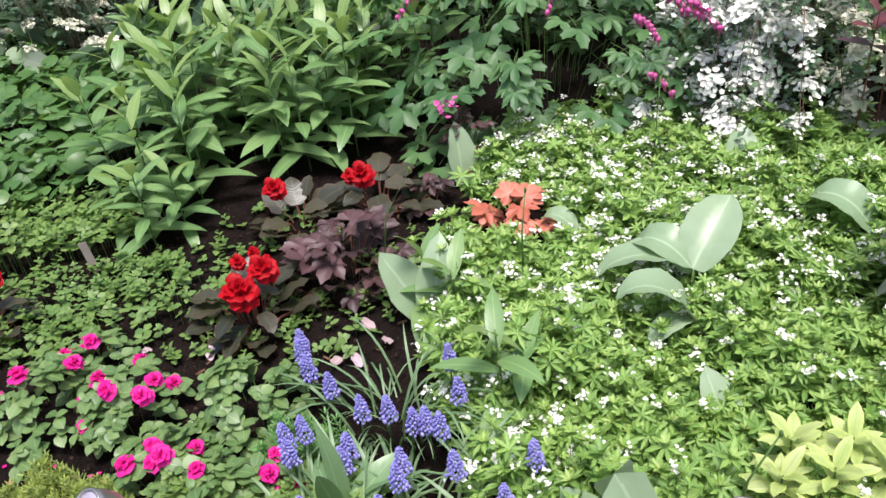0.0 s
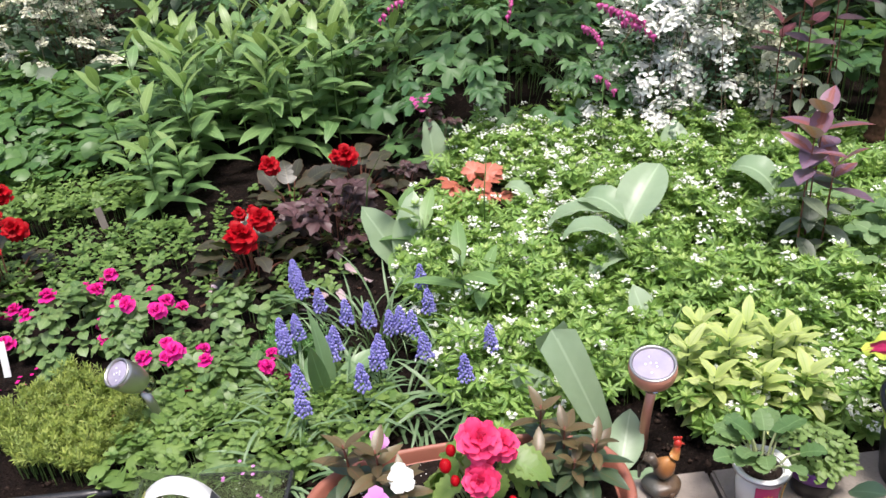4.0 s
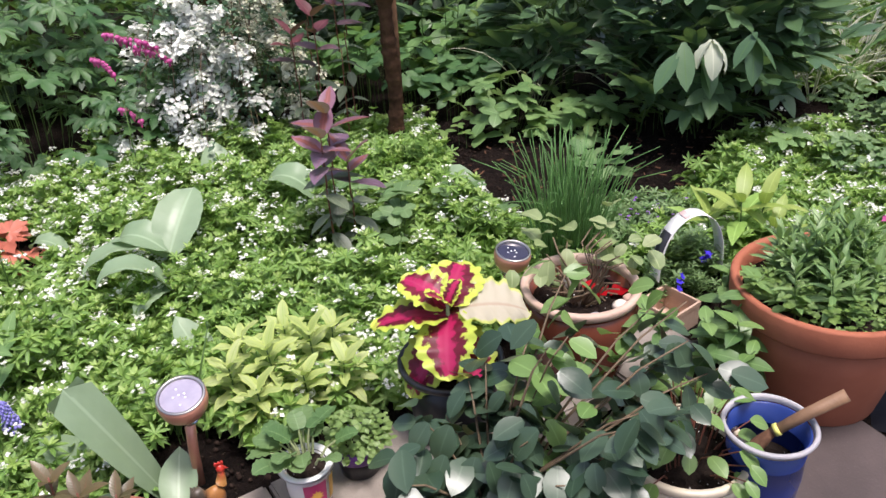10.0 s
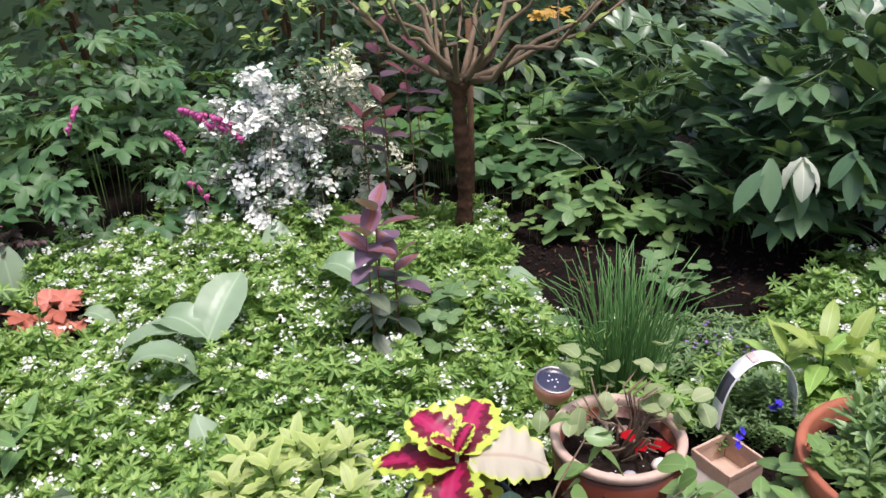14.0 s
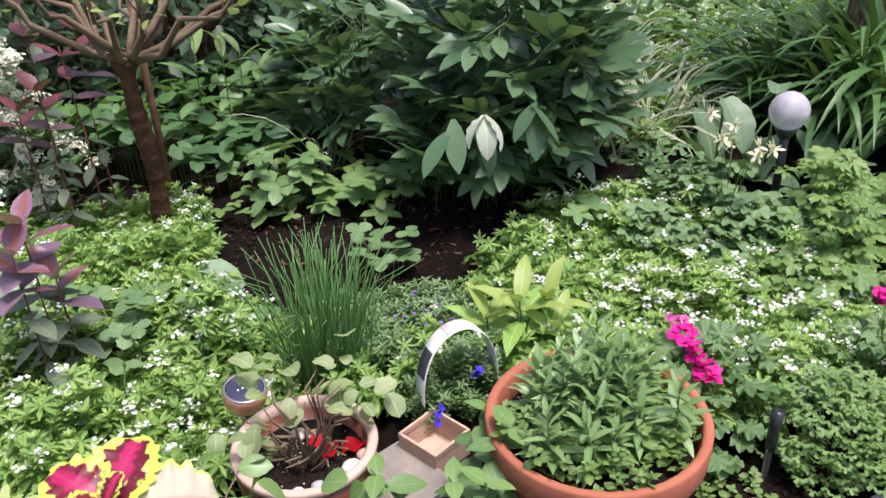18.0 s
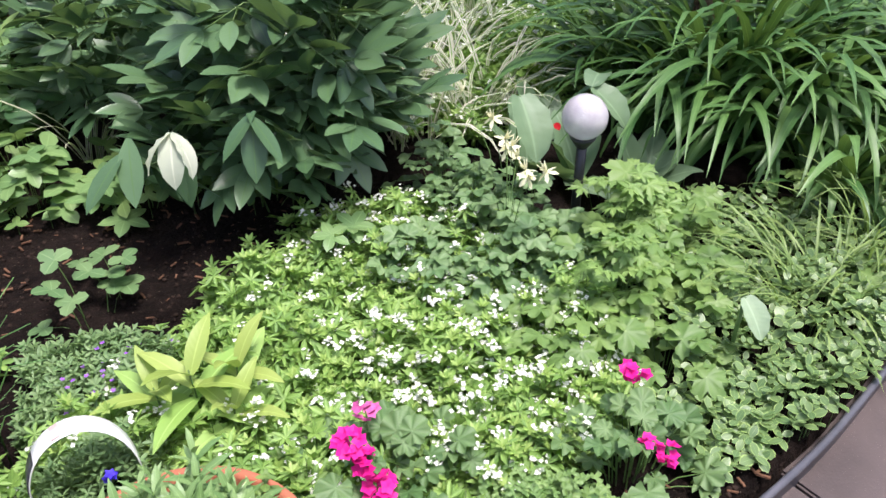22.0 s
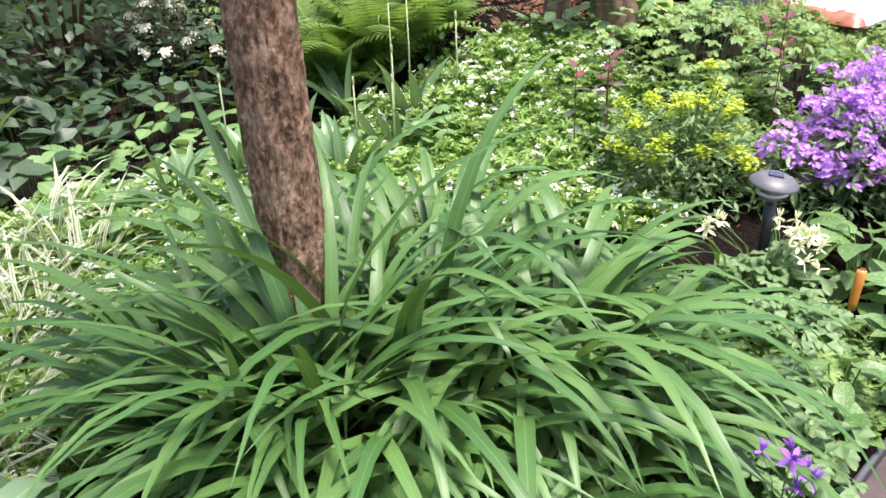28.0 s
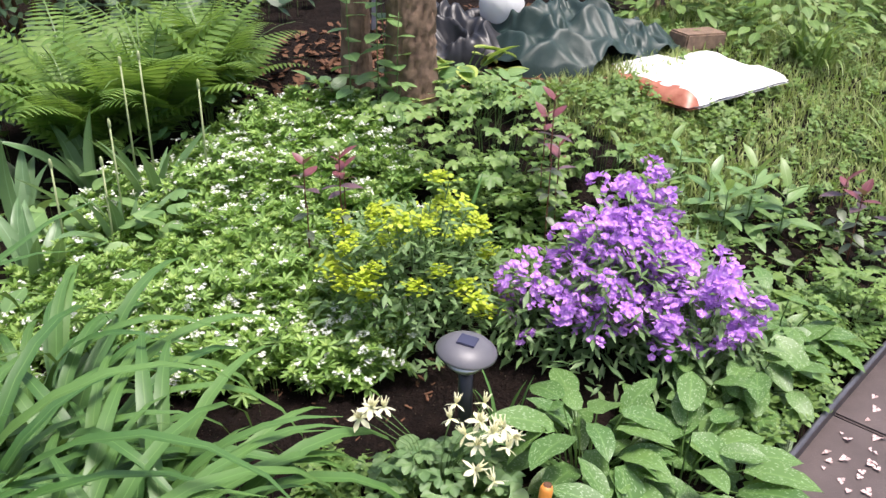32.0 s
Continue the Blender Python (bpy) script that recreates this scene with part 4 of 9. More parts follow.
stalk_clump("lily_clump", (0.14, 1.27), [(0, 0, 0.72), (0.05, 0.06, 0.4), (-0.20, 0.42, 0.5), (-0.12, 0.36, 0.45)], 0.36, 7, LLEAF, "single lily shoots rising from sweet woodruff", "lily", "lily clumps", pitch=(5, 70), size=(1.2, 0.8))

VIOLET = [palm_leaf(0.046, 1, 0.12, 330, 0.2, 0.05, 6, 0.15), palm_leaf(0.038, 1, 0.1, 325, 0.3, 0.05, 6, 0.25)]


def carpet(name, poly, n, tpls, mat, label, h=(0.04, 0.14), size=(0.7, 1.2), tilt=(-30, 30), category="groundcover", kind="stuff", stems=True, seed=4.0):
    """A low patch of leaves on short stalks over a stretch of ground."""
    ob = thing(name, (0, 0, 0), label, category, kind=kind)
    p = scatter(poly, n)
    k = np.array([noise.noise(Vector((a * 2.6, b * 2.6, seed))) for a, b in p])
    hh = (h[0] + (h[1] - h[0]) * np.clip(0.5 + 0.8 * k, 0, 1)) * np.sqrt(U(0.2, 1.0, n))
    q = on_soil(p) + np.column_stack([np.zeros((n, 2)), hh])
    m = rmats(q, U(0, 360, n), U(tilt[0], tilt[1], n), rng.normal(0, 18, n), U(size[0], size[1], n))
    part("leaves", [(t, m[i::len(tpls)]) for i, t in enumerate(tpls)], mat, ob, kind="stuff")
    if stems:
        st = tube([(0, 0, 0), (0, 0, 1)], 0.0012, 0.0009, 3, cap=False)
        part("stems", [(st, rmats(on_soil(p), 0, 0, 0, np.column_stack([np.ones(n), np.ones(n), hh])))], "stem_green", ob, kind="stuff")
    return ob


carpet("violet_patch", [(-2.9, 2.3), (-1.55, 2.2), (-1.25, 2.42), (-1.35, 3.3), (-1.9, 3.7), (-3.2, 3.6)], 1500, VIOLET, "violet_leaf", "violet patch of rounded dark green leaves under shrubs", (0.08, 0.24), (0.8, 1.3))
SPRIG = joined([leaf(0.032, 0.021, 3, 0.5, 0.15, 0.35, 0.8, 0.2).put(m) for k, z, s in ((0, 0.0, 1.0), (1, 0.016, 0.8), (0, 0.03, 0.55), (1, 0.038, 0.35)) for m in rmats((0, 0, z), np.array([0, 180]) + k * 90, 12 + 12 * k, 0, s)])
CLOVER = joined([leaf(0.024, 0.021, 3, 0.62, 0.12, 0.2, 0.5, 0.15).put(m) for m in rmats((0, 0, 0), np.array([0, 120, 240]), 12)])
carpet("mint_patch", [(-2.4, 1.75), (-1.35, 1.95), (-0.98, 2.06), (-1.12, 2.32), (-1.6, 2.32), (-2.6, 2.35)], 900, [SPRIG, CLOVER], "mint_leaf", "light green mint-like groundcover with small leaves", (0.05, 0.17), (0.8, 1.4), (-15, 15))
carpet("creeping_patch", [(-2.2, 1.38), (-1.45, 1.48), (-0.98, 1.55), (-0.72, 1.72), (-0.85, 1.98), (-1.4, 1.92), (-2.3, 1.75)], 620, [SPRIG, CLOVER], "creeping_leaf", "low creeping plant with small yellowish leaves on dark soil", (0.015, 0.07), (0.7, 1.15), (-15, 15))
carpet("creeping_patch", [(-0.70, 0.74), (-0.30, 0.70), (-0.10, 0.76), (0.02, 0.95), (-0.22, 1.12), (-0.58, 1.12), (-0.66, 0.95)], 520, [CLOVER, VIOLET[1], SPRIG], "mint_leaf", "low creeping plants with rounded bright leaves between bulbs", (0.02, 0.10), (0.65, 1.15), (-25, 25))

BLEED = joined([palm_leaf(0.082, 3, 0.50, 210, 0.12, 0.14, 4, 0.2).put(m) for m in rmats([(0, 0.12, 0), (-0.04, 0.06, 0), (0.04, 0.06, 0)], [0, 66, -66], [-6, 0, 0], 0, [1.0, 0.85, 0.85])] + [tube([(0, -0.03, -0.01), (0, 0.06, 0.004), (0, 0.1, 0)], 0.0016, 0.001, 4).put(np.eye(4), 1)])
BLEED2 = joined([palm_leaf(0.075, 5, 0.5, 240, 0.12, 0.12, 3, 0.25).put(m) for m in rmats([(0, 0.09, 0), (-0.03, 0.045, 0), (0.03, 0.045, 0)], [0, 66, -66], [-12, 4, -4], 0, [1.0, 0.8, 0.8])] + [tube([(0, -0.03, -0.01), (0, 0.05, 0.004), (0, 0.09, 0)], 0.0016, 0.001, 4).put(np.eye(4), 1)])


def bleeding_heart(at, rx, ry, h, n, sprays, near=True):
    ob = mound("bleeding_heart", at, rx, ry, h, n, [BLEED, BLEED2], ["bleeding_leaf", "stem_green"], "large bleeding heart bush with lobed leaves and pink hearts", "shrub", (-25, 15), (0.75, 1.15), low=0.02, inner=0.5, part_name="leaf", as_pieces=near)
    heart = lathe([(0.0002, -0.017), (0.004, -0.013), (0.0035, -0.006), (0.0095, -0.001), (0.010, 0.004), (0.005, 0.008), (0.0002, 0.006)], 8, 1.0, 0.5)
    for (x, y, z, yaw, k) in sprays:
        pts = [np.array((x, y, z)) + np.array((-math.sin(radians(yaw)), math.cos(radians(yaw)), 0)) * d + np.array((0, 0, 0.2 * d - 2.6 * d * d)) for d in np.linspace(0, 0.15, 9)]
        sp = part("flower_spray", tube(pts, 0.0014, 0.0009, 4), "stem_red", ob)
        hp = [pts[1 + (i * 3) % 8] + np.array((U(-0.006, 0.006), U(-0.006, 0.006), -0.012)) for i in range(k)]
        part("flower_chain", [(heart, rmats(hp, U(0, 360, k), 0, 0, U(1.0, 1.35, k)))], "pink_petal", sp, "hanging pink heart flowers")
    return ob


bleeding_heart((0.30, 3.02), 0.74, 0.55, 0.80, 190, [(0.36, -0.50, 0.55, 215, 10), (0.40, -0.48, 0.52, 235, 11), (0.30, -0.52, 0.48, 200, 9), (0.44, -0.50, 0.48, 225, 10), (0.05, -0.58, 0.62, 170, 7), (-0.35, -0.52, 0.62, 150, 7), (0.35, -0.56, 0.30, 200, 5)])
bleeding_heart((-0.35, 3.55), 0.75, 0.5, 0.95, 90, [(0.1, -0.4, 0.85, 180, 6)], False)


# ---------------------------------------------------------------- begonias, coral bells
BEG = [leaf(0.14, 0.112, 6, 0.4, 0.18, 0.35, 0.8, 0.5, tooth=0.10, ripple=0.05), leaf(0.15, 0.105, 6, 0.4, 0.1, 0.5, 0.8, 0.5, tooth=0.1, ripple=0.06)]
RUFF = bloom([(8, 0.034, 0.028), (8, 0.029, 0.025), (7, 0.022, 0.021), (6, 0.015, 0.016)])
CARN = bloom([(11, 0.036, 0.020), (11, 0.033, 0.018), (10, 0.027, 0.016), (8, 0.02, 0.014), (6, 0.013, 0.01)], 0, -8, 80)


def begonia(at, r, n, flowers, petal="red_petal", label="dark-leaved begonia with bright red ruffled flowers on soil"):
    ob = mound("begonia", at, r, r, r * 1.05, int(n * 1.4), BEG, "begonia_leaf", label, "begonia", (0, 60), (0.45, 0.78), "stem_red", group="red begonias", low=0.05, sr=0.003)
    me = [mesh_of("bloom", [(RUFF, np.eye(4))], petal), mesh_of("bloom", [(CARN, np.eye(4))], petal)]
    for (x, y, z, s) in flowers:
        pieces("bloom", [me[1]], rmats((x, y, z), U(-40, 40), U(18, 48), U(-15, 15), s * 1.35), ob, "ruffled red flower")
    return ob


begonia((-0.54, 1.66), 0.12, 20, [(0.01, -0.07, 0.17, 1.15), (0.06, 0.0, 0.19, 0.95), (-0.01, 0.02, 0.20, 0.5), (0.0, 0.12, 0.16, 0.4)])
begonia((-0.50, 2.13), 0.10, 13, [(-0.05, -0.02, 0.16, 0.85)])
begonia((-0.25, 2.20), 0.12, 19, [(-0.03, -0.04, 0.17, 0.95), (-0.07, -0.03, 0.16, 0.6)])
begonia((-1.36, 1.68), 0.13, 20, [(0.03, -0.08, 0.19, 1.05), (0.08, 0.02, 0.20, 0.9), (0.0, 0.03, 0.24, 0.95), (-0.02, 0.16, 0.26, 0.9), (-0.06, -0.05, 0.20, 0.9)])
HEU = [palm_leaf(0.070, 5, 0.30, 310, 0.25, 0.12, 3, 0.2), palm_leaf(0.060, 5, 0.26, 310, 0.3, 0.12, 3, 0.3), palm_leaf(0.076, 5, 0.34, 300, 0.2, 0.14, 3, 0.12)]
mound("coral_bells", (-0.30, 1.86), 0.18, 0.17, 0.17, 40, HEU, "heuchera_purple", "coral bells with ruffled dark purple leaves", "coral bells", (5, 62), (0.6, 1.0), "stem_red", group="coral bells")
mound("coral_bells", (-0.10, 2.22), 0.09, 0.09, 0.10, 14, HEU[:2], "heuchera_purple", "small coral bells with dusky purple leaves on soil", "coral bells", (-10, 40), (0.45, 0.7), "stem_red", group="coral bells")
_c = mound("coral_bells", (0.04, 2.46), 0.10, 0.09, 0.24, 16, HEU[:2], "heuchera_purple", "dark coral bells with a spray of pink flowers", "coral bells", (-10, 40), (0.5, 0.8), "stem_red", group="coral bells")
part("flower_spray", [(daisy(5, 0.013, 0.010), rmats(np.column_stack([U(-0.10, -0.02, 16), U(-0.07, -0.02, 16), U(0.22, 0.27, 16)]), U(0, 360, 16), U(-60, 10, 16), 0, 1.0))], "pink_petal", _c, "pink flowers")
mound("coral_bells", (0.20, 2.04), 0.13, 0.10, 0.13, 18, HEU, "heuchera_orange", "coral bells with amber orange leaves beside woodruff", "coral bells", (-5, 45), (0.55, 0.95), "stem_red", group="coral bells")

# ---------------------------------------------------------------- tulip leaves left after flowering
TFLOP = [broad(0.22, 0.120, 12, 2, 0.45, 0.30, 2.3, 0.7, 0.5, ruffle=0.02, late=1.6), broad(0.21, 0.125, 12, 2, 0.45, 0.42, 0.55, 0.7, 0.45, ruffle=0.03), broad(0.24, 0.115, 12, 2, 0.42, 0.25, 1.6, 0.7, 0.5, ruffle=0.03)]
TUL = [leaf(0.20, 0.110, 8, 0.45, 0.35, 0.25, 0.8, 0.35, ripple=0.05), leaf(0.22, 0.098, 8, 0.42, 0.22, 0.7, 0.8, 0.3, ripple=0.08), leaf(0.17, 0.112, 8, 0.48, 0.45, 0.35, 0.7, 0.4)]


def tulip(at, leaves, label="broad grey-green tulip leaves after flowering", mat="tulip_leaf"):
    ob = thing("tulip", (at[0], at[1], float(lump(at[0], at[1])) + (at[2] if len(at) > 2 else 0.0)), label, "tulip", "tulip leaves")
    for k, (yaw, pitch, roll, s) in enumerate(leaves):
        me = mesh_of("leaf", [(TUL[k % 3], np.eye(4))], mat)
        pieces("leaf", [me], rmats((0.01 * math.sin(k * 2), 0.01 * math.cos(k * 2), 0.005), yaw, pitch, roll, s), ob)
    return ob


def aim(p, d, n, s=1.0):
    """One pose that lays a leaf from p along d with its upper face towards n."""
    d = Vector(d).normalized()
    n = Vector(n)
    n = (n - d * n.dot(d)).normalized()
    a = d.cross(n)
    return np.array([[(a[i] * s, d[i] * s, n[i] * s, p[i]) for i in range(3)] + [(0, 0, 0, 1)]])


def flopped(at, leaves, label, mat="tulip_leaf"):
    """A tulip whose broad leaves have fallen over the plants round it; leaves: which, yaw, pitch, roll, size."""
    ob = thing("tulip", at, label, "tulip", "tulip leaves")
    part("stem", tube([(0, 0, -at[2]), (0.004, 0, 0.0)], 0.006, 0.005, 8), "stem_green", ob)
    for k, yaw, pitch, roll, s in leaves:
        pieces("leaf", [mesh_of("leaf", [(TFLOP[k], np.eye(4))], mat)], rmats((0, 0, 0), yaw, pitch, roll, s), ob)
    return ob


flopped((0.635, 1.665, 0.10), [(1, -42, 42, 14, 1.12), (0, 60, 48, -12, 0.95), (2, 84, 34, 12, 1.15)], "tulip with broad pale grey-green leaves fallen over woodruff")
flopped((0.60, 1.50, 0.08), [(0, 74, 60, 15, 1.05), (2, 120, 20, 0, 0.6)], "tulip with one tent-like folded pale leaf")
flopped((1.14, 1.82, 0.08), [(0, 60, 55, -15, 1.0)], "tulip leaf fallen over beside plum-leaved stalks")
flopped((0.36, 1.93, 0.06), [(0, 60, 50, 0, 0.6)], "small tulip leaf lying on woodruff")
tulip((-0.06, 1.62), [(65, 62, -20, 1.15), (-50, 72, 60, 1.15)])
tulip((1.33, 1.68), [(-60, 40, 20, 0.85)])
tulip((0.90, 2.18), [(-10, 50, 10, 1.1), (70, 40, 0, 0.9)])
FOLDED = joined([broad(0.335, 0.088, 14, 2, 0.97, 0.16, 0.30, 0.4, 0.26, ruffle=0.02), broad(0.13, 0.080, 8, 2, 0.05, 0.10, 0.5, 0.9, 0.9, ruffle=0.03).put(one(0, 0.322, -0.050, -158, 0, 0))])
tulip((0.46, 0.72), [(-20, 35, 10, 0.7), (-120, 5, 0, 0.75)])
pieces("leaf", [mesh_of("leaf", [(FOLDED, np.eye(4))], "tulip_leaf")], aim((0, 0, 0), (-0.33, 0.06, 0.93), (0.25, -0.8, 0.35)), thing("tulip", (0.455, 0.80, 0.0), "broad pale tulip leaf bent over at its tip", "tulip", "tulip leaves"))
tulip((0.34, 0.90), [(62, 50, -30, 0.8), (-20, 35, 10, 0.7), (-120, 5, 0, 0.75)])
tulip((0.62, 1.17), [(20, 55, 0, 0.85)])
tulip((0.02, 2.32), [(0, 70, 40, 1.1)])
tulip((0.66, 2.5), [(30, 60, 0, 1.0), (-60, 45, 0, 0.9)])
flopped((1.62, 1.60, 0.06), [(0, 40, 52, 10, 0.85)], "tulip with a folded pale leaf beside bare soil")
tulip((1.12, 0.98), [(-20, 70, 70, 0.7)])
clump("tulip", (-0.20, 1.0), [mesh_of("leaf", [(broad(0.27, 0.052, 10, 1, 0.4, 0.35, 0.35, 0.9, 0.5), np.eye(4))], "bulb_green"), mesh_of("leaf", [(broad(0.20, 0.060, 10, 1, 0.45, 0.3, 1.1, 0.8, 0.5), np.eye(4))], "bulb_green")], rmats([(0, 0, 0)] * 4, [-12, -60, 150, 40], [84, 55, 80, 50], [70, 20, 60, -20], [1.0, 1.0, 0.9, 0.8]), "leaf", "tulip with narrow upright dark green leaves", "tulip", "tulip leaves")
# seed stalks standing bare among them
for _x, _y, _h, _l in ((0.56, 0.93, 0.30, 0.06), (0.20, 1.75, 0.32, 0.02), (0.65, 2.32, 0.36, 0.01), (-0.20, 1.83, 0.36, 0.12), (1.20, 1.30, 0.16, 0.02)):
    single("seed_stalk", joined([tube([(0, 0, 0), (_l * 0.3, 0, _h * 0.6), (_l, 0, _h)], 0.003, 0.0016, 6), blob(0.004, 0.004, 0.009, 1, n=2).put(one(_l, 0, _h))]), "stem_green", (_x, _y, 0), "bare upright green flower stalk", "stalk", "bare stalks")

carpet("soil_sprouts", [(-1.25, 1.45), (-0.7, 1.5), (-0.3, 1.45), (-0.05, 1.7), (-0.1, 2.1), (-0.6, 2.35), (-0.95, 2.0)], 190, [SPRIG, CLOVER], "creeping_leaf", "scattered low green sprouts on dark soil", (0.01, 0.05), (0.7, 1.2), (-18, 18))


# ---------------------------------------------------------------- front left: impatiens, grape hyacinths, stonecrop
IMP = [leaf(0.038, 0.031, 4, 0.45, 0.15, 0.35, 0.85, 0.2), leaf(0.034, 0.028, 4, 0.45, 0.2, 0.5, 0.85, 0.2)]
MIMP = [mesh_of("leaf", [(joined([t.put(m) for m in rmats([(0, 0, 0), (0, 0, 0), (0, 0, 0.005), (0, 0, 0.005), (0, 0, 0.01)], [0, 130, 65, 200, 280], [-12, -8, 10, 14, 35], 0, [1.1, 1.0, 0.9, 0.85, 0.6])]), np.eye(4))], "impatiens_leaf") for t in IMP]
DBL = bloom([(6, 0.019, 0.018), (6, 0.016, 0.015), (5, 0.011, 0.011)], 0, 5, 65)


def impatiens(at, r, h, n, flowers):
    ob = thing("impatiens", (at[0], at[1], float(lump(at[0], at[1]))), "bushy impatiens with small green leaves and magenta flowers", "impatiens", "magenta impatiens")
    p, a, e = dome(n, r, r, h, 0.05, inner=0.3)
    pieces("leaf_rosette", MIMP, rmats(p, a, U(-25, 10, n), U(-15, 15, n), U(0.8, 1.2, n)), ob)
    part("stalk_bundle", stems_to(p[:20], 0.0014, 0.6), "stem_green", ob, kind="stuff")
    me = mesh_of("bloom", [(DBL, np.eye(4))], "magenta_petal")
    q, b, e2 = dome(flowers, r, r, h, 0.2, inner=0.0)
    pieces("bloom", [me], rmats(q * 1.05 + (0, 0, 0.006), b, U(-40, -10, flowers), 0, U(1.1, 1.45, flowers)), ob, "double magenta flower")
    return ob


for _x, _y, _r, _h, _n, _f in ((-0.98, 1.34, 0.16, 0.15, 34, 6), (-0.76, 1.30, 0.13, 0.14, 30, 5), (-0.47, 1.32, 0.13, 0.15, 34, 0), (-0.62, 1.12, 0.12, 0.12, 26, 4), (-0.46, 1.06, 0.10, 0.11, 22, 2), (-1.25, 1.30, 0.13, 0.13, 26, 4), (-0.90, 1.48, 0.10, 0.12, 18, 3), (-0.36, 1.13, 0.07, 0.07, 10, 2)):
    impatiens((_x, _y), _r, _h, int(_n * 1.5), _f + (2 if _f else 0))
# fallen magenta petals on the soil
_q = scatter([(-1.15, 1.0), (-0.75, 0.98), (-0.7, 1.15), (-1.1, 1.22)], 60)
single("fallen_petals", [(leaf(0.016, 0.012, 2, 0.6, 0.1, 0.1), rmats(on_soil(_q, 0.008), U(0, 360, 60), U(-15, 15, 60), U(-20, 20, 60)))], "magenta_petal", label="fallen magenta petals scattered on dark soil", category="petals", kind="stuff")

BELL = blob(0.0034, 0.0034, 0.0048, 2, 0.05, 1)


def muscari(at, h, lean):
    ob = thing("grape_hyacinth", (at[0], at[1], float(lump(at[0], at[1]))), "grape hyacinth spike of violet blue bells", "grape hyacinth", "grape hyacinths")
    top = np.array((lean[0], lean[1], h))
    part("stem", tube([(0, 0, 0), top * 0.5 + (0, 0, 0.01), top], 0.0022, 0.0014, 5), "stem_green", ob)
    ps = []
    for i in range(84):
        s = i / 84
        a = i * 2.4
        rr = (0.0158 * (1 - s) ** 0.6 + 0.002) * U(0.75, 1.15)
        ps.append(top + np.array((math.cos(a) * rr, math.sin(a) * rr, -0.048 + 0.070 * s)))
    part("flower_head", [(BELL, rmats(ps, U(0, 360, 84), U(-40, 40, 84), U(-40, 40, 84), np.linspace(1.2, 0.65, 84) * U(0.75, 1.3, 84)))], "muscari_petal", ob, "violet blue bell cluster")
    return ob


_m = [(-0.34, 1.41), (-0.30, 1.30), (-0.25, 1.27), (-0.30, 1.06), (-0.28, 1.12), (-0.18, 1.08), (-0.16, 1.165), (-0.11, 1.19), (-0.065, 1.03), (-0.02, 1.13), (0.01, 1.12), (0.045, 1.0), (0.045, 1.225), (-0.095, 0.915), (-0.24, 0.91), (-0.22, 0.835), (0.025, 1.30), (-0.05, 1.15), (-0.07, 0.99), (0.20, 1.02), (0.14, 0.93), (-0.31, 1.09), (-0.19, 1.05), (-0.33, 1.37)]
for _i, (_x, _y) in enumerate(_m):
    _l = (U(-0.02, 0.02), U(-0.02, 0.01))
    muscari((_x - _l[0], _y - _l[1]), (0.17, 0.19, 0.16, 0.175, 0.18)[_i % 5], _l)


def tuft(name, at, r, n, L, W, mat, label, category="grass", rise=(45, 85), bend=(40, 130), count_parts=300, spread=1.0, group="", fold=0.3, nseg=6, taper=0.6):
    """Arching strap leaves from one foot."""
    ob = thing(name, (at[0], at[1], float(lump(at[0], at[1]))), label, category, group)
    var = [arch(L * k, W * w, nseg, U(*rise), U(*bend), fold, taper=taper) for k, w in ((1, 1), (0.8, 0.9), (1.15, 1.05), (0.65, 0.8), (0.95, 1.1), (0.85, 1.0), (1.05, 0.9), (0.75, 1.0))]
    a = U(0, 360, n)
    d = r * np.sqrt(U(0, 1, n))
    off = U(-60, 60, n)
    p = np.column_stack([-np.sin(np.radians(a + off)) * d, np.cos(np.radians(a + off)) * d, np.zeros(n)])
    m = rmats(p, a, U(-12, 14, n), rng.normal(0, 7, n), U(0.75, 1.15, n) * spread)
    k = min(n, count_parts)
    pieces("blade", [mesh_of("blade", [(t, np.eye(4))], mat) for t in var], m[:k], ob)
    if n > k:
        part("more_blades", [(t, m[k:][i::8]) for i, t in enumerate(var)], mat, ob, kind="stuff")
    return ob


tuft("grape_hyacinth_leaves", (-0.12, 1.28), 0.10, 70, 0.24, 0.0065, "muscari_leaf", "arching thin grassy bulb leaves", "bulb leaves", (40, 80), (60, 150), group="bulb leaves", count_parts=24)
tuft("grape_hyacinth_leaves", (-0.22, 0.98), 0.13, 90, 0.20, 0.0085, "muscari_leaf", "grassy bulb leaves among blue flower spikes", "bulb leaves", (25, 75), (60, 150), group="bulb leaves", count_parts=24)
tuft("grape_hyacinth_leaves", (-0.02, 0.98), 0.12, 60, 0.20, 0.009, "muscari_leaf", "grassy bulb leaves among blue flower spikes", "bulb leaves", (25, 75), (50, 140), group="bulb leaves", count_parts=24)
tuft("grape_hyacinth_leaves", (-0.28, 0.78), 0.08, 40, 0.15, 0.008, "muscari_leaf", "arching bulb leaves beside the planter", "bulb leaves", (25, 75), (60, 150), group="bulb leaves", count_parts=24)
tuft("grape_hyacinth_leaves", (0.18, 0.96), 0.08, 26, 0.24, 0.010, "muscari_leaf", "arching bulb leaves beside woodruff", "bulb leaves", (35, 75), (60, 130), group="bulb leaves", count_parts=24)

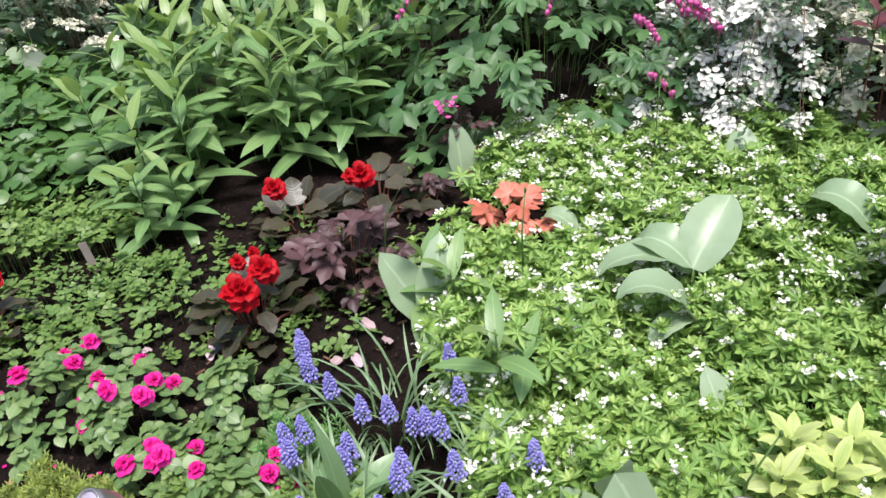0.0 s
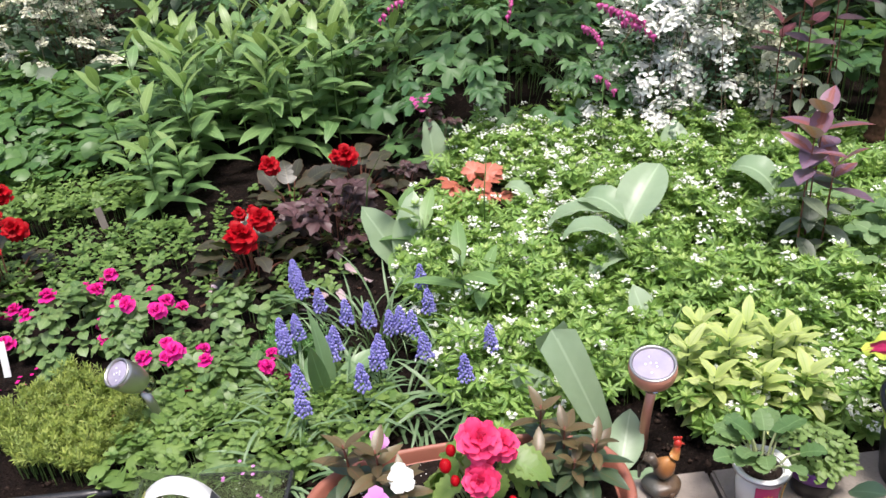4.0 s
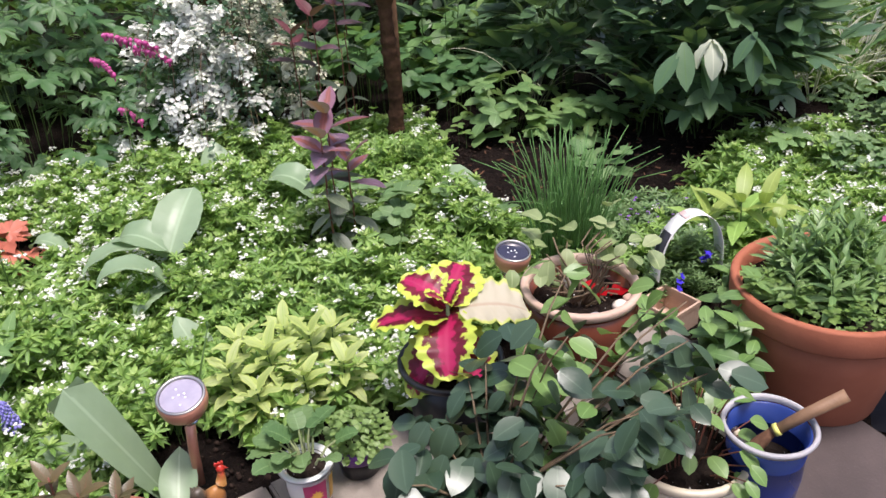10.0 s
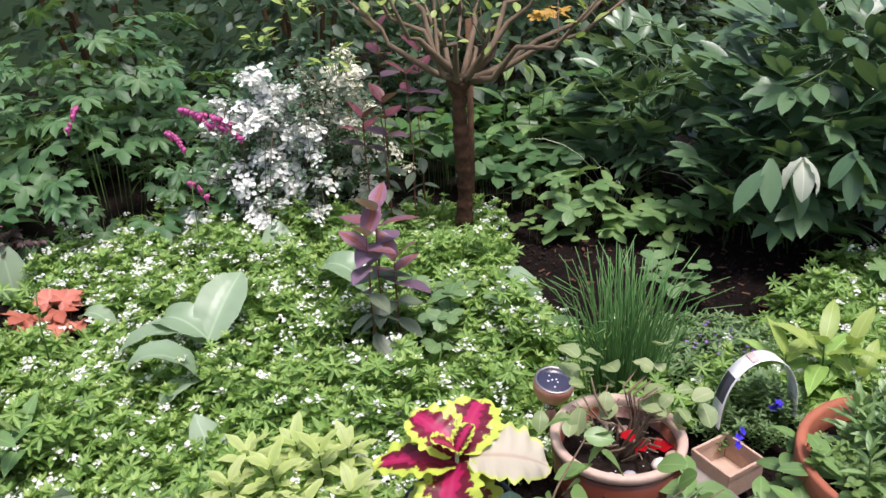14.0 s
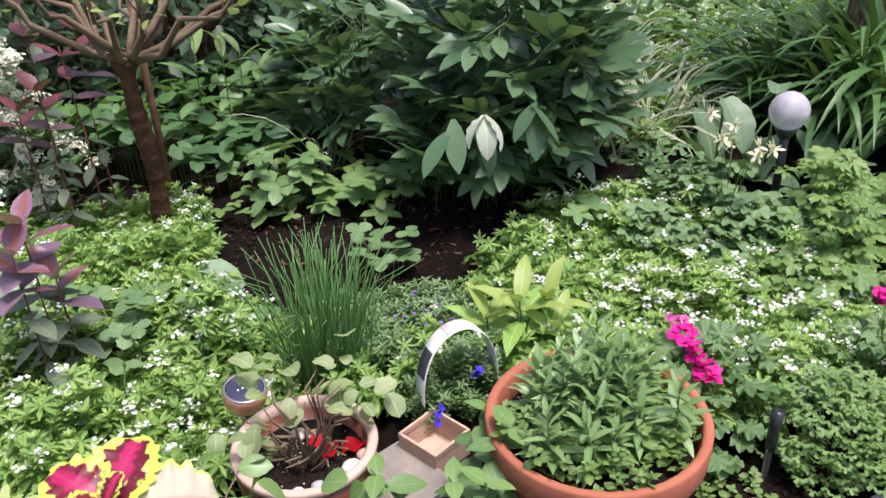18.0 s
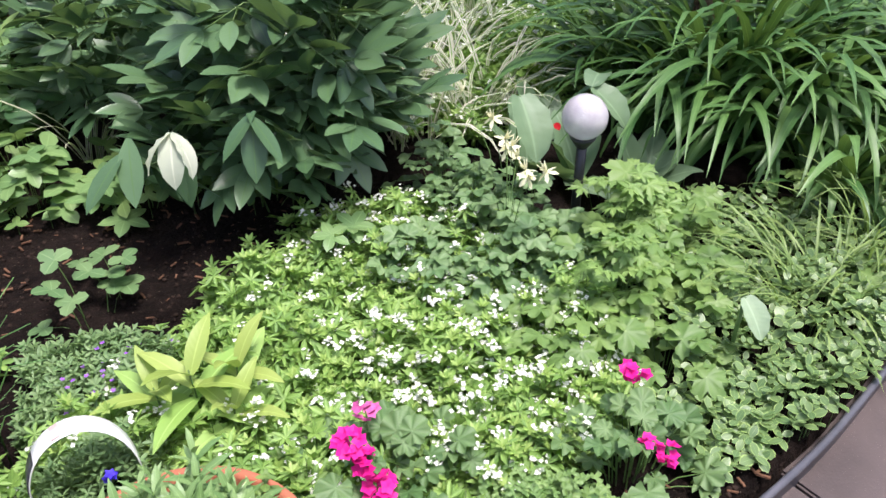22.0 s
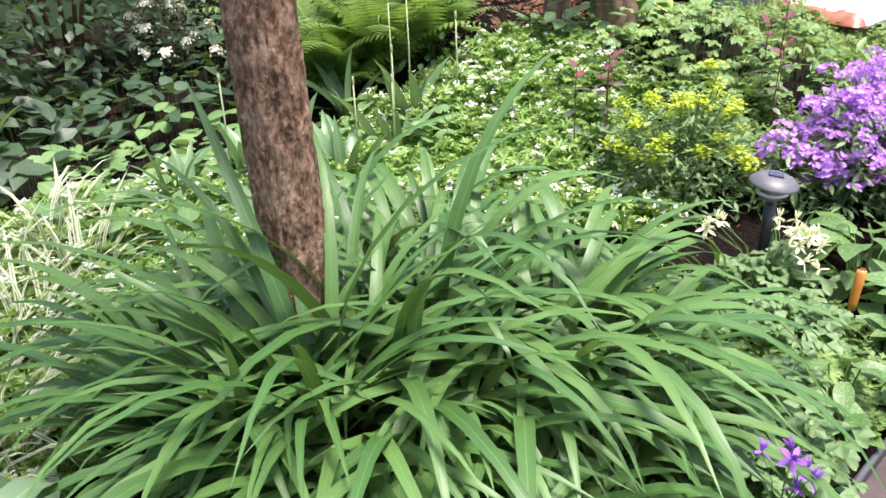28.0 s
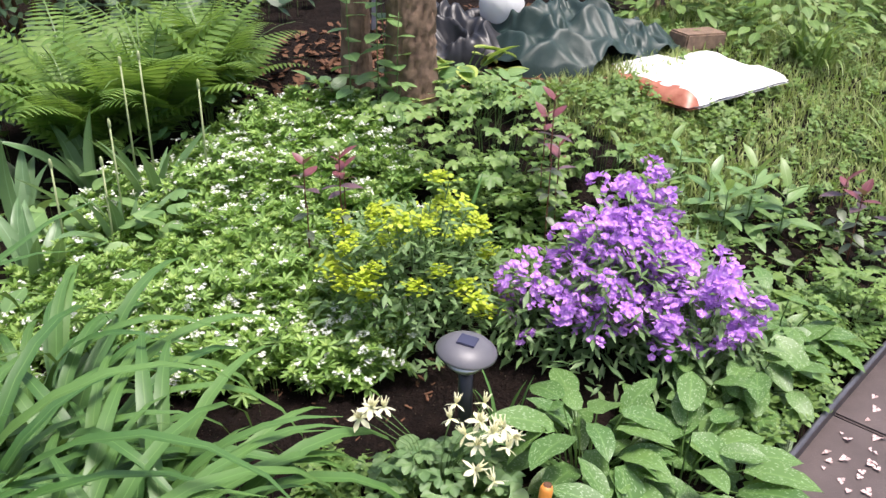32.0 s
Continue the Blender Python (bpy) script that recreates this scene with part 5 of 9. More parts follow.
SED = joined([slip(0.015, 0.0034).put(m) for z in (0, 0.009, 0.018, 0.026) for m in rmats((0, 0, z), np.arange(5) * 72 + z * 3000, 35 + z * 900, 0, 1.0 - z * 8)])
carpet("stonecrop", [(-1.02, 0.92), (-0.88, 0.80), (-0.72, 0.78), (-0.62, 0.92), (-0.66, 1.04), (-0.76, 1.08), (-0.90, 1.15), (-1.04, 1.04)], 560, [SED], "sedum_leaf", "yellow-green stonecrop cushion with needle leaves", (0.015, 0.13), (0.9, 1.6), (-38, 38), seed=8.0)
carpet("weed_sprigs", [(-0.75, 1.5), (-0.3, 1.45), (-0.12, 1.62), (-0.2, 1.78), (-0.6, 1.55)], 14, [SPRIG], "mint_leaf", "scattered weed seedlings on dark soil", (0.01, 0.04), (0.6, 0.9), (-15, 15))

# dry, pale leaves lying on the soil
_q = np.array([(-1.62, 1.72), (-1.50, 1.66), (-0.86, 1.62), (-0.80, 1.55), (-0.28, 1.50), (-0.22, 1.46), (-0.34, 1.42), (-0.70, 1.42), (-0.94, 1.70), (-0.20, 1.60), (-0.16, 1.56), (-0.62, 1.5)])
for _i, (_x, _y) in enumerate(_q):
    single("withered_leaf", leaf(0.055, 0.035, 5, 0.45, 0.3, -0.6, 0.8, 0.3, ripple=0.15).put(rmats((0, 0, 0.012), U(0, 360), U(0, 30), U(-25, 25), U(0.6, 1.0))[0]), "dry_leaf", (_x, _y, float(lump(_x, _y))), "curled pale withered leaf on dark soil", "leaf", "withered leaves")
carpet("silver_herb", [(-0.42, 1.14), (-0.25, 1.12), (-0.22, 1.22), (-0.40, 1.24)], 70, [SED], "chive_leaf", "small grey-green herb with fine leaves", (0.02, 0.06), (1.2, 2.0), (-20, 20))

# soil crumbs, bits of bark and perlite
_q = np.concatenate([scatter([(-1.4, 0.75), (0.3, 0.75), (0.3, 2.6), (-1.4, 2.2)], 900), scatter([(1.6, 1.3), (2.8, 1.3), (2.8, 2.2), (1.6, 2.2)], 800), scatter([(0.38, 0.68), (0.95, 0.68), (0.7, 1.0), (0.4, 0.95)], 160), scatter([(5.2, 0.3), (7.8, 0.3), (7.8, 1.6), (5.2, 1.6)], 700), scatter([(2.0, 0.12), (3.0, 0.12), (3.0, 0.5), (2.0, 0.5)], 250)])
single("soil_crumbs", [(blob(0.0062, 0.0056, 0.0046, 3, 0.5, 1), rmats(on_soil(_q, 0.003), U(0, 360, len(_q)), 0, 0, U(0.4, 1.6, len(_q))))], "soil_crumb", label="loose crumbs of dark soil", category="soil", kind="stuff")
_q = np.concatenate([scatter([(1.7, 1.4), (2.7, 1.35), (2.7, 2.1), (1.75, 2.1)], 130), scatter([(5.6, 1.1), (6.2, 1.1), (6.2, 1.6), (5.6, 1.6)], 70), scatter([(7.3, 0.6), (7.9, 0.6), (7.9, 1.1), (7.3, 1.1)], 60), scatter([(-0.7, 1.4), (-0.1, 1.4), (-0.1, 2.2), (-0.7, 2.0)], 40), scatter([(2.5, 0.12), (2.95, 0.12), (2.95, 0.3), (2.5, 0.3)], 50)])
single("bark_chips", [(box(-0.009, -0.0022, -0.0012, 0.009, 0.0022, 0.0012, 0), rmats(on_soil(_q, 0.007), U(0, 360, len(_q)), U(-20, 20, len(_q)), U(-20, 20, len(_q)), U(0.5, 1.7, len(_q))))], "bark_chip", label="brown bark chips strewn over the soil", category="mulch", kind="stuff", smooth=False)


# ---------------------------------------------------------------- pots and things on the pavers
def pot(name, at, r, h, mat, label, rim=0.0, soil=0.85, taper=0.72, thick=0.008, bowl=False, tilt=(0, 0), rim_mat=None, soil_mat="potting_soil", category="pot", group="", inside=None, sides=40):
    ob = thing(name, at, label, category, group)
    ob.rotation_euler = (radians(tilt[0]), radians(tilt[1]), 0)
    rb = r * taper
    if bowl:
        out = [(rb * 0.9, 0.0), (rb, 0.006)] + [(rb + (r * 1.02 - rb) * math.sin(s * math.pi / 2) ** 0.8, h * s) for s in (0.15, 0.35, 0.6, 0.85)]
    else:
        out = [(rb - 0.004, 0.0), (rb, 0.004), (rb + (r - rb) * 0.5, h * 0.5), (r - (0.010 if rim else 0.0), h - (rim or 0.01))]
    body = out + [(r - thick - 0.002, h - (rim or 0.01)), (rb + (r - rb) * 0.4 - thick, h * 0.4), (rb - thick, 0.014), (0.0005, 0.014)]
    part("body", lathe(body, sides), mat, ob)
    z0 = h - (rim or 0.01)
    q = r + (0.004 if rim else 0.003)
    part("rim", lathe([(r - thick, z0), (q - 0.002, z0 - 0.001), (q, z0 + 0.004), (q + 0.002, h - 0.005), (q - 0.001, h), (r - thick * 0.6, h), (r - thick, h - 0.006), (r - thick, z0)], sides), rim_mat or mat, ob)
    if soil:
        zs = h * soil
        rs = rb + (r - rb) * soil - thick - 0.001
        part("soil", lathe([(rs, zs - 0.004), (rs, zs), (rs * 0.6, zs + 0.006), (rs * 0.2, zs + 0.003), (0.0004, zs + 0.005)], 28), soil_mat, ob)
    return ob


# long oval planter
planter = thing("oval_planter", (0.145, 0.515, 0.04), "long oval terracotta-coloured planter filled with dark potting mix", "planter")
planter.rotation_euler = (0, 0, radians(7.5))
_ov = dict(sides=64, sx=0.305, sy=0.150, power=2.7)
part("body", lathe([(0.78, 0.0), (0.80, 0.005), (0.93, 0.118), (0.90, 0.120), (0.88, 0.11), (0.76, 0.012), (0.001, 0.012)], **_ov), "terracotta_plastic", planter)
part("rim", lathe([(0.90, 0.112), (0.945, 0.114), (0.99, 0.122), (1.0, 0.132), (0.998, 0.142), (0.985, 0.149), (0.955, 0.150), (0.935, 0.143), (0.92, 0.125), (0.90, 0.112)], **_ov), "terracotta_plastic", planter)
part("soil", lathe([(0.90, 0.11), (0.905, 0.118), (0.7, 0.126), (0.35, 0.122), (0.001, 0.127)], **_ov), "potting_soil", planter, "black potting mix with white perlite")
_q = np.column_stack([U(-0.26, 0.26, 170), U(-0.11, 0.11, 170), U(0.1225, 0.1275, 170)])
part("perlite", [(blob(0.0028, 0.0028, 0.0022, 1, 0.2, 1), rmats(_q, U(0, 360, 170), U(-40, 40, 170), 0, 0.25 + 1.1 * U(0, 1, 170) ** 3))], "white_plastic", planter, kind="stuff")

TUB = [broad(0.092, 0.056, 14, 1, 0.34, 0.2, 0.8, 1.25, 0.5, 7, 0.10, 0.02), broad(0.080, 0.046, 14, 1, 0.34, 0.25, 1.0, 1.25, 0.5, 7, 0.10, 0.03)]
_b = mound("tuberous_begonia", (0.175, 0.515, 0.165), 0.080, 0.075, 0.16, 30, TUB, "tuberous_leaf", "begonia with large rose-red double flower and green leaves", "begonia", (-55, 5), (0.7, 1.1), "stem_pale", low=0.15, sr=0.003)
pieces("bloom", [mesh_of("bloom", [(CARN, np.eye(4))], "rose_petal")], rmats([(0.0, -0.045, 0.200), (0.035, -0.035, 0.180), (0.0, -0.080, 0.145)], [10, 40, -20], [40, 30, 62], 0, [1.2, 0.95, 0.95]), _b, "ruffled rose-red flower")
pieces("bud", [mesh_of("bud", [(blob(0.012, 0.012, 0.015, 2, 0.1, 2), np.eye(4))], "red_petal")], rmats([(-0.06, -0.05, 0.15), (-0.05, -0.03, 0.165), (0.05, -0.085, 0.10), (-0.045, -0.06, 0.125)], 0, -20, 0, [0.9, 0.75, 0.6, 0.7]), _b, "red flower bud")
NGI = leaf(0.075, 0.030, 5, 0.42, 0.25, 0.4, 0.95, 0.2)
NGL = [mesh_of("leaf", [(NGI, np.eye(4))], "new_guinea_leaf"), mesh_of("leaf", [(NGI, np.eye(4))], "bronze_leaf")]
IMPF = joined([leaf(0.028, 0.026, 5, 0.68, 0.05, 0.1, 0.5, 0.3).put(m) for m in rmats((0, 0, 0), [0, 72, 144, 216, 288], 12, 0, [1.0, 0.85, 0.95, 0.95, 0.85])])
_n = stalk_clump("new_guinea_impatiens", (-0.01, 0.53), [(0, 0, 1.0), (-0.06, 0.03, 0.95), (0.04, -0.03, 0.8)], 0.13, 5, NGL, "impatiens with dark bronze leaves and orchid pink flowers", "impatiens", "bronze-leaved impatiens", "stem_red", pitch=(-10, 55), whorl=3, step=47, size=(1.05, 0.7), young=0.55)
_n.location.z = 0.165
pieces("bloom", [mesh_of("bloom", [(IMPF, np.eye(4))], "orchid_petal"), mesh_of("bloom", [(IMPF, np.eye(4))], "white_petal")], rmats([(0.0, -0.075, 0.085), (0.045, -0.045, 0.11), (-0.005, 0.06, 0.10)], [0, 20, 60], [42, 50, 35], [10, -15, 0], [1.05, 1.05, 0.8]), _n, "flat orchid pink flower")
_n = stalk_clump("new_guinea_impatiens", (0.325, 0.58), [(0, 0, 1.0), (0.05, -0.03, 0.9), (-0.04, 0.04, 1.05), (0.01, -0.05, 0.7), (-0.05, -0.04, 0.8)], 0.13, 5, NGL, "impatiens with glossy dark bronze leaves in the planter", "impatiens", "bronze-leaved impatiens", "stem_red", pitch=(-10, 55), whorl=3, step=47, size=(1.05, 0.7), young=0.6)
_n.location.z = 0.165

# nested clay pots, empty, on the path
pot("clay_pot", (0.555, 0.335, -0.03), 0.105, 0.185, "terracotta", "empty weathered terracotta pot standing on the path", 0.03, 0.0, group="nested clay pots")
pot("clay_pot", (0.568, 0.328, -0.012), 0.090, 0.180, "terracotta_stained", "terracotta pot stained white nested in another pot", 0.026, 0.45, group="nested clay pots")
pot("nursery_pot", (0.735, 0.375, -0.012), 0.068, 0.145, "dark_green_plastic", "empty dark green plastic nursery pot leaning", 0.012, 0.30, tilt=(22, -8), soil_mat="block_concrete")

# young plants in small pots on the pavers
_c = pot("printed_pot", (0.705, 0.615, 0.04), 0.049, 0.10, "white_plastic", "white printed nursery pot with magenta picture label", 0.006, 0.88, 0.80)
for _nm, _mt, _a0, _a1, _z0, _z1 in (("label", "magenta_print", -118, -62, 0.022, 0.082), ("label_band", "red_print", -118, -62, 0.010, 0.020), ("side_label", "orange_print", -52, -30, 0.02, 0.08)):
    _v, _f = [], []
    for _i in range(9):
        _an = radians(_a0 + (_a1 - _a0) * _i / 8)
        for _z in (_z0, _z1):
            _r = 0.049 * (0.80 + 0.20 * _z / 0.10) + 0.0022
            _v.append((math.cos(_an) * _r, math.sin(_an) * _r, _z))
    part(_nm, Tpl(_v, [[2 * i, 2 * i + 2, 2 * i + 3, 2 * i + 1] for i in range(8)]), _mt, _c)
part("picture", daisy(10, 0.014, 0.006, 5, seg=2).put(one(0.0, -0.0495, 0.053, 90, 0, 0)), "orange_print", _c)
mound("potted_begonia", (0.705, 0.615, 0.135), 0.070, 0.062, 0.070, 20, [broad(0.070, 0.062, 12, 1, 0.45, 0.2, 0.6, 0.7, 0.6, 5, 0.07, 0.05)], "geranium_leaf", "potted begonia with crinkled green leaves", "begonia", (15, 55), (0.55, 0.85), "stem_pale", sr=0.003, low=0.35)
pot("purple_pot", (0.82, 0.645, 0.04), 0.048, 0.078, "black_plastic", "small black pot with purple printed band", 0.028, 0.9, 0.82, rim_mat="purple_print")
mound("potted_seedlings", (0.825, 0.645, 0.11), 0.066, 0.062, 0.066, 330, [leaf(0.015, 0.013, 3, 0.5, 0.1, 0.3, 0.6, 0.4)], "lily_young", "pot of tiny round light green leaves", "seedlings", (-20, 35), (0.7, 1.2), "stem_green", as_pieces=False, inner=0.6, sr=0.0008)


# garden figurine
def figurine():
    ts = [blob(0.040, 0.032, 0.014, 5, 0.2, 3).put(one(0, 0, 0.010)), blob(0.024, 0.018, 0.021, 2, 0.15, 3).put(one(0.004, 0, 0.047, 0, -25, 0)), tube([(0.012, 0, 0.052), (0.022, 0, 0.070), (0.026, 0, 0.086), (0.026, 0, 0.096)], [0.015, 0.011, 0.008, 0.006], None, 12), blob(0.009, 0.008, 0.009, 1, 0.1, 2).put(one(0.027, 0, 0.098)), tube([(0.034, 0, 0.098), (0.042, 0, 0.095)], 0.003, 0.0005, 6)]
    for k, s in ((0, 1.0), (1, 0.85), (2, 0.7)):
        ts.append(tube([(-0.012, 0, 0.052), (-0.026 - 0.005 * k, 0.004 * (k - 1), 0.072), (-0.034 - 0.006 * k, 0.006 * (k - 1), 0.070 - 0.012 * k), (-0.038 - 0.005 * k, 0, 0.055 - 0.014 * k)], [0.009 * s, 0.011 * s, 0.008 * s, 0.003], None, 8))
    for k in range(3):
        ts.append(blob(0.004, 0.002, 0.005, k, 0.1, 1).put(one(0.020 + 0.006 * k, 0, 0.109)))
    for k in range(6):
        a = k * 1.05
        ts.append(blob(0.010, 0.009, 0.006, k, 0.25, 2).put(one(math.cos(a) * 0.032, math.sin(a) * 0.026, 0.006)))
    return joined(ts)


_fg, _fn, _fb = nodes_of("figurine_paint", 0.35)
_fz = _fn.nodes.new("ShaderNodeSeparateXYZ")
_ft = _fn.nodes.new("ShaderNodeTexCoord")
_fn.links.new(_ft.outputs["Object"], _fz.inputs[0])
_fr = ramp(_fn, [(0.0, (0.10, 0.055, 0.035)), (0.020, (0.10, 0.06, 0.035)), (0.036, (0.10, 0.09, 0.065)), (0.060, (0.28, 0.11, 0.035)), (0.100, (0.42, 0.20, 0.06)), (0.118, (0.45, 0.03, 0.02))])
_fn.links.new(math_(_fn, "ADD", _fz.outputs[2], math_(_fn, "MULTIPLY", math_(_fn, "SUBTRACT", noise_(_fn, 60.0), 0.5), 0.03)), _fr.inputs[0])
_fx = nd(_fn, "ShaderNodeMapRange", **{"From Min": -0.002, "From Max": -0.016})
_fn.links.new(_fz.outputs[0], _fx.inputs[0])
_fn.links.new(mixc(_fn, math_(_fn, "MULTIPLY", _fx.outputs[0], 0.9), _fr.outputs[0], (0.05, 0.055, 0.05)), _fb.inputs["Base Color"])
bump(_fn, _fb, noise_(_fn, 140.0), 0.4, 0.003)
single("garden_figurine", figurine().put(np.diag((0.95, 1.0, 1.22, 1.0))), "figurine_paint", (0.528, 0.655, 0.043), "small painted brown and orange garden figurine on its base", "figurine")


# solar stake lights
def solar_light(at, r, h, metal, cell, label, tilt=(14, 0), lens=0.03, lean=(0.0, 0.0), group="solar stake lights", deep=1.0):
    ob = thing("solar_light", at, label, "solar light", group)
    cup = np.diag((1.0, 1.0, deep, 1.0))
    t = one(lean[0], lean[1], 0) @ np.array(Matrix.Translation((0, 0, h)) @ Euler((radians(tilt[0]), radians(tilt[1]), 0)).to_matrix().to_4x4())
    part("post", tube([(0, 0, -0.05), (lean[0] * 0.5, lean[1] * 0.5, h * 0.5), (lean[0], lean[1], h - lens)], 0.0105, 0.0105, 14), metal, ob)
    part("head", lathe([(r * 0.55, -0.002), (r * 0.72, 0.002), (r * 0.93, 0.016), (r, 0.032), (r * 1.0, 0.044), (r * 0.95, 0.050), (r * 0.86, 0.051), (r * 0.86, 0.046), (0.0005, 0.046)], 36).put(t @ cup), metal, ob)
    part("rim", lathe([(r * 0.85, 0.046), (r * 0.96, 0.0505), (r * 0.97, 0.053), (r * 0.86, 0.0535), (r * 0.85, 0.046)], 36).put(t @ cup), "steel", ob)
    part("solar_panel", lathe([(r * 0.85, 0.0475), (r * 0.80, 0.049), (0.0005, 0.049)], 36).put(t @ cup), cell, ob)
    part("cell_dots", [(lathe([(0.0022, 0.0), (0.0022, 0.0006), (0.0003, 0.0006)], 8), np.array([t @ cup @ one(math.cos(k) * r * q, math.sin(k) * r * q, 0.0492) for k, q in ((0.3, 0.15), (1.8, 0.4), (3.0, 0.3), (4.4, 0.45), (5.4, 0.2), (2.4, 0.1))]))], "white_plastic", ob, kind="stuff")
    part("lens", lathe([(0.012, -lens), (0.020, -lens + 0.004), (r * 0.62, -0.003), (r * 0.56, -0.001), (0.010, -lens + 0.008), (0.0005, -lens + 0.006)], 20).put(t), "clear_glass", ob)
    return ob


solar_light((0.515, 0.80, 0), 0.049, 0.215, "copper", "solar_pale", "copper solar stake light with pale round panel", (13, -4), lean=(0.014, -0.012))
solar_light((1.385, 0.985, 0), 0.047, 0.165, "copper", "solar_cell", "copper solar stake light among woodruff", (10, 3))
solar_light((-0.60, 0.95, 0), 0.036, 0.16, "steel", "solar_pale", "tilted brushed steel solar stake light", (30, -24), lean=(-0.010, -0.020), deep=1.5)

# coleus in its black pot
pot("black_pot", (1.045, 0.655, 0.04), 0.105, 0.19, "black_plastic", "tall black plastic pot with coleus", 0.014, 0.9, 0.78)
_col = thing("coleus", (1.045, 0.655, 0.205), "coleus with crimson leaves and ragged yellow edges", "coleus")
COL = [broad(0.152, 0.122, 24, 3, 0.42, 0.14, 0.6, 0.58, 0.45, 7, 0.10, 0.04, 5.0), broad(0.145, 0.118, 24, 3, 0.44, 0.18, 0.9, 0.58, 0.45, 7, 0.10, 0.05, 5.0)]
_cm = [mesh_of("leaf", [(t, np.eye(4))], "coleus_leaf") for t in COL]
_cl = [(62, 6, 0.130, 1.05), (148, -8, 0.130, 1.0), (104, -30, 0.085, 1.0), (30, 34, 0.150, 0.85), (-42, 22, 0.150, 0.95), (5, 20, 0.145, 0.9), (190, -28, 0.10, 0.95), (-85, 5, 0.12, 0.8), (75, -38, 0.06, 0.95), (130, -46, 0.05, 0.95), (215, -45, 0.06, 0.9), (165, -55, 0.03, 0.85), (-120, -25, 0.08, 0.85), (-20, -15, 0.07, 0.9), (100, 55, 0.155, 0.45), (-60, 60, 0.155, 0.4)]
pieces("leaf", _cm, rmats([(0, 0, z) for _, _, z, _ in _cl], [a for a, *_ in _cl], [p for _, p, *_ in _cl], U(-12, 12, len(_cl)), [s for *_, s in _cl]), _col)
pieces("leaf", [mesh_of("leaf", [(COL[1], np.eye(4))], "coleus_back")], rmats([(0.02, -0.01, 0.145), (0.03, 0.0, 0.12)], [-112, -85], [8, 10], [12, -20], [1.05, 0.7]), _col, "pale turned-over leaf")
part("stem", tube([(0, 0, -0.02), (0, 0.0, 0.155)], 0.006, 0.004, 8), "stem_pale", _col)

# glossy shrub in a clay pot
pot("clay_pot", (0.90, 0.27, -0.03), 0.125, 0.21, "terracotta", "terracotta pot with a glossy-leaved shrub on the path", 0.035, 0.88)
_gl = thing("potted_shrub", (0.93, 0.29, 0.15), "potted shrub with glossy dark green oval leaves", "shrub")
GLO = [leaf(0.058, 0.040, 5, 0.45, 0.12, 0.25, 0.75, 0.25), leaf(0.057, 0.041, 5, 0.45, 0.2, 0.4, 0.75, 0.25), leaf(0.062, 0.041, 5, 0.42, 0.05, 0.5, 0.8, 0.25)]
_gm = [mesh_of("leaf", [(t, np.eye(4))], "glossy_leaf") for t in GLO]
_gy = [mesh_of("leaf", [(GLO[1], np.eye(4))], "glossy_young")]
for _i in range(35):
    _a = radians(_i * 137.5)
    _d = (0.08 + 0.25 * U(0.2, 1.0)) if _i > 2 else 0.06
    _e = np.array((math.cos(_a) * _d * (1.15 if math.cos(_a) > 0 else 0.85) + 0.10, math.sin(_a) * _d * 0.62 + 0.03, (0.11 + U(0.03, 0.21) + (0.08 if _d < 0.2 else 0) + 0.05 * max(0.0, math.cos(_a))) * (0.62 if math.cos(_a) < -0.2 else 1.0) if _i < 28 else U(0.03, 0.13)))
    _bp = [np.zeros(3), _e * (0.35, 0.35, 0.55), _e * (0.75, 0.75, 0.9), _e]
    _br = part("branch", tube(_bp, 0.0035, 0.0012, 5), "twig", _gl)
    _s = U(0.3, 1.05, 16)
    _q = np.array([_e * (s ** 0.9, s ** 0.9, s ** 0.75) for s in _s]) + rng.normal(0, 0.022, (16, 3))
    pieces("leaf", _gm if _i % 8 else _gy, rmats(_q, np.degrees(_a) - 90 + U(-110, 110, 16), U(-60, 5, 16), U(-30, 30, 16), U(0.8, 1.2, 16)), _br)

# brown glazed pot with bare twigs
pot("glazed_pot", (1.39, 0.69, 0.04), 0.128, 0.235, "terracotta_glazed", "brown glazed pot with pale rim holding bare twigs", 0.018, 0.82, 0.74, 0.014, True, rim_mat="pale_rim")
_tw = thing("bare_twigs", (1.39, 0.69, 0.22), "cut-back brown twigs with a few pale green sprouts", "plant")
for _i in range(34):
    _a, _l = U(0, 6.28), U(0.06, 0.18)
    part("twig", tube([(math.cos(_a) * 0.02, math.sin(_a) * 0.02, 0), (math.cos(_a) * 0.045, math.sin(_a) * 0.045, _l * 0.35), (math.cos(_a + 0.5) * 0.06, math.sin(_a + 0.5) * 0.06, _l * 0.7), (math.cos(_a + 0.3) * 0.095, math.sin(_a + 0.3) * 0.085, _l * 0.85)], 0.0038, 0.0016, 5), "twig", _tw)
_q = np.concatenate([rng.normal(c, (0.026, 0.022, 0.024), (9, 3)) for c in ((-0.01, 0.095, 0.12), (0.085, 0.055, 0.12), (-0.085, 0.02, 0.11), (0.10, -0.03, 0.10))])
pieces("leaf", [mesh_of("leaf", [(broad(0.050, 0.040, 6, 1, 0.5, 0.25, 0.7, 0.6, 0.3, ruffle=0.04), np.eye(4))], "pale_sprout")], rmats(_q, U(0, 360, 36), U(-45, 30, 36), U(-25, 25, 36), U(0.65, 1.15, 36)), _tw)
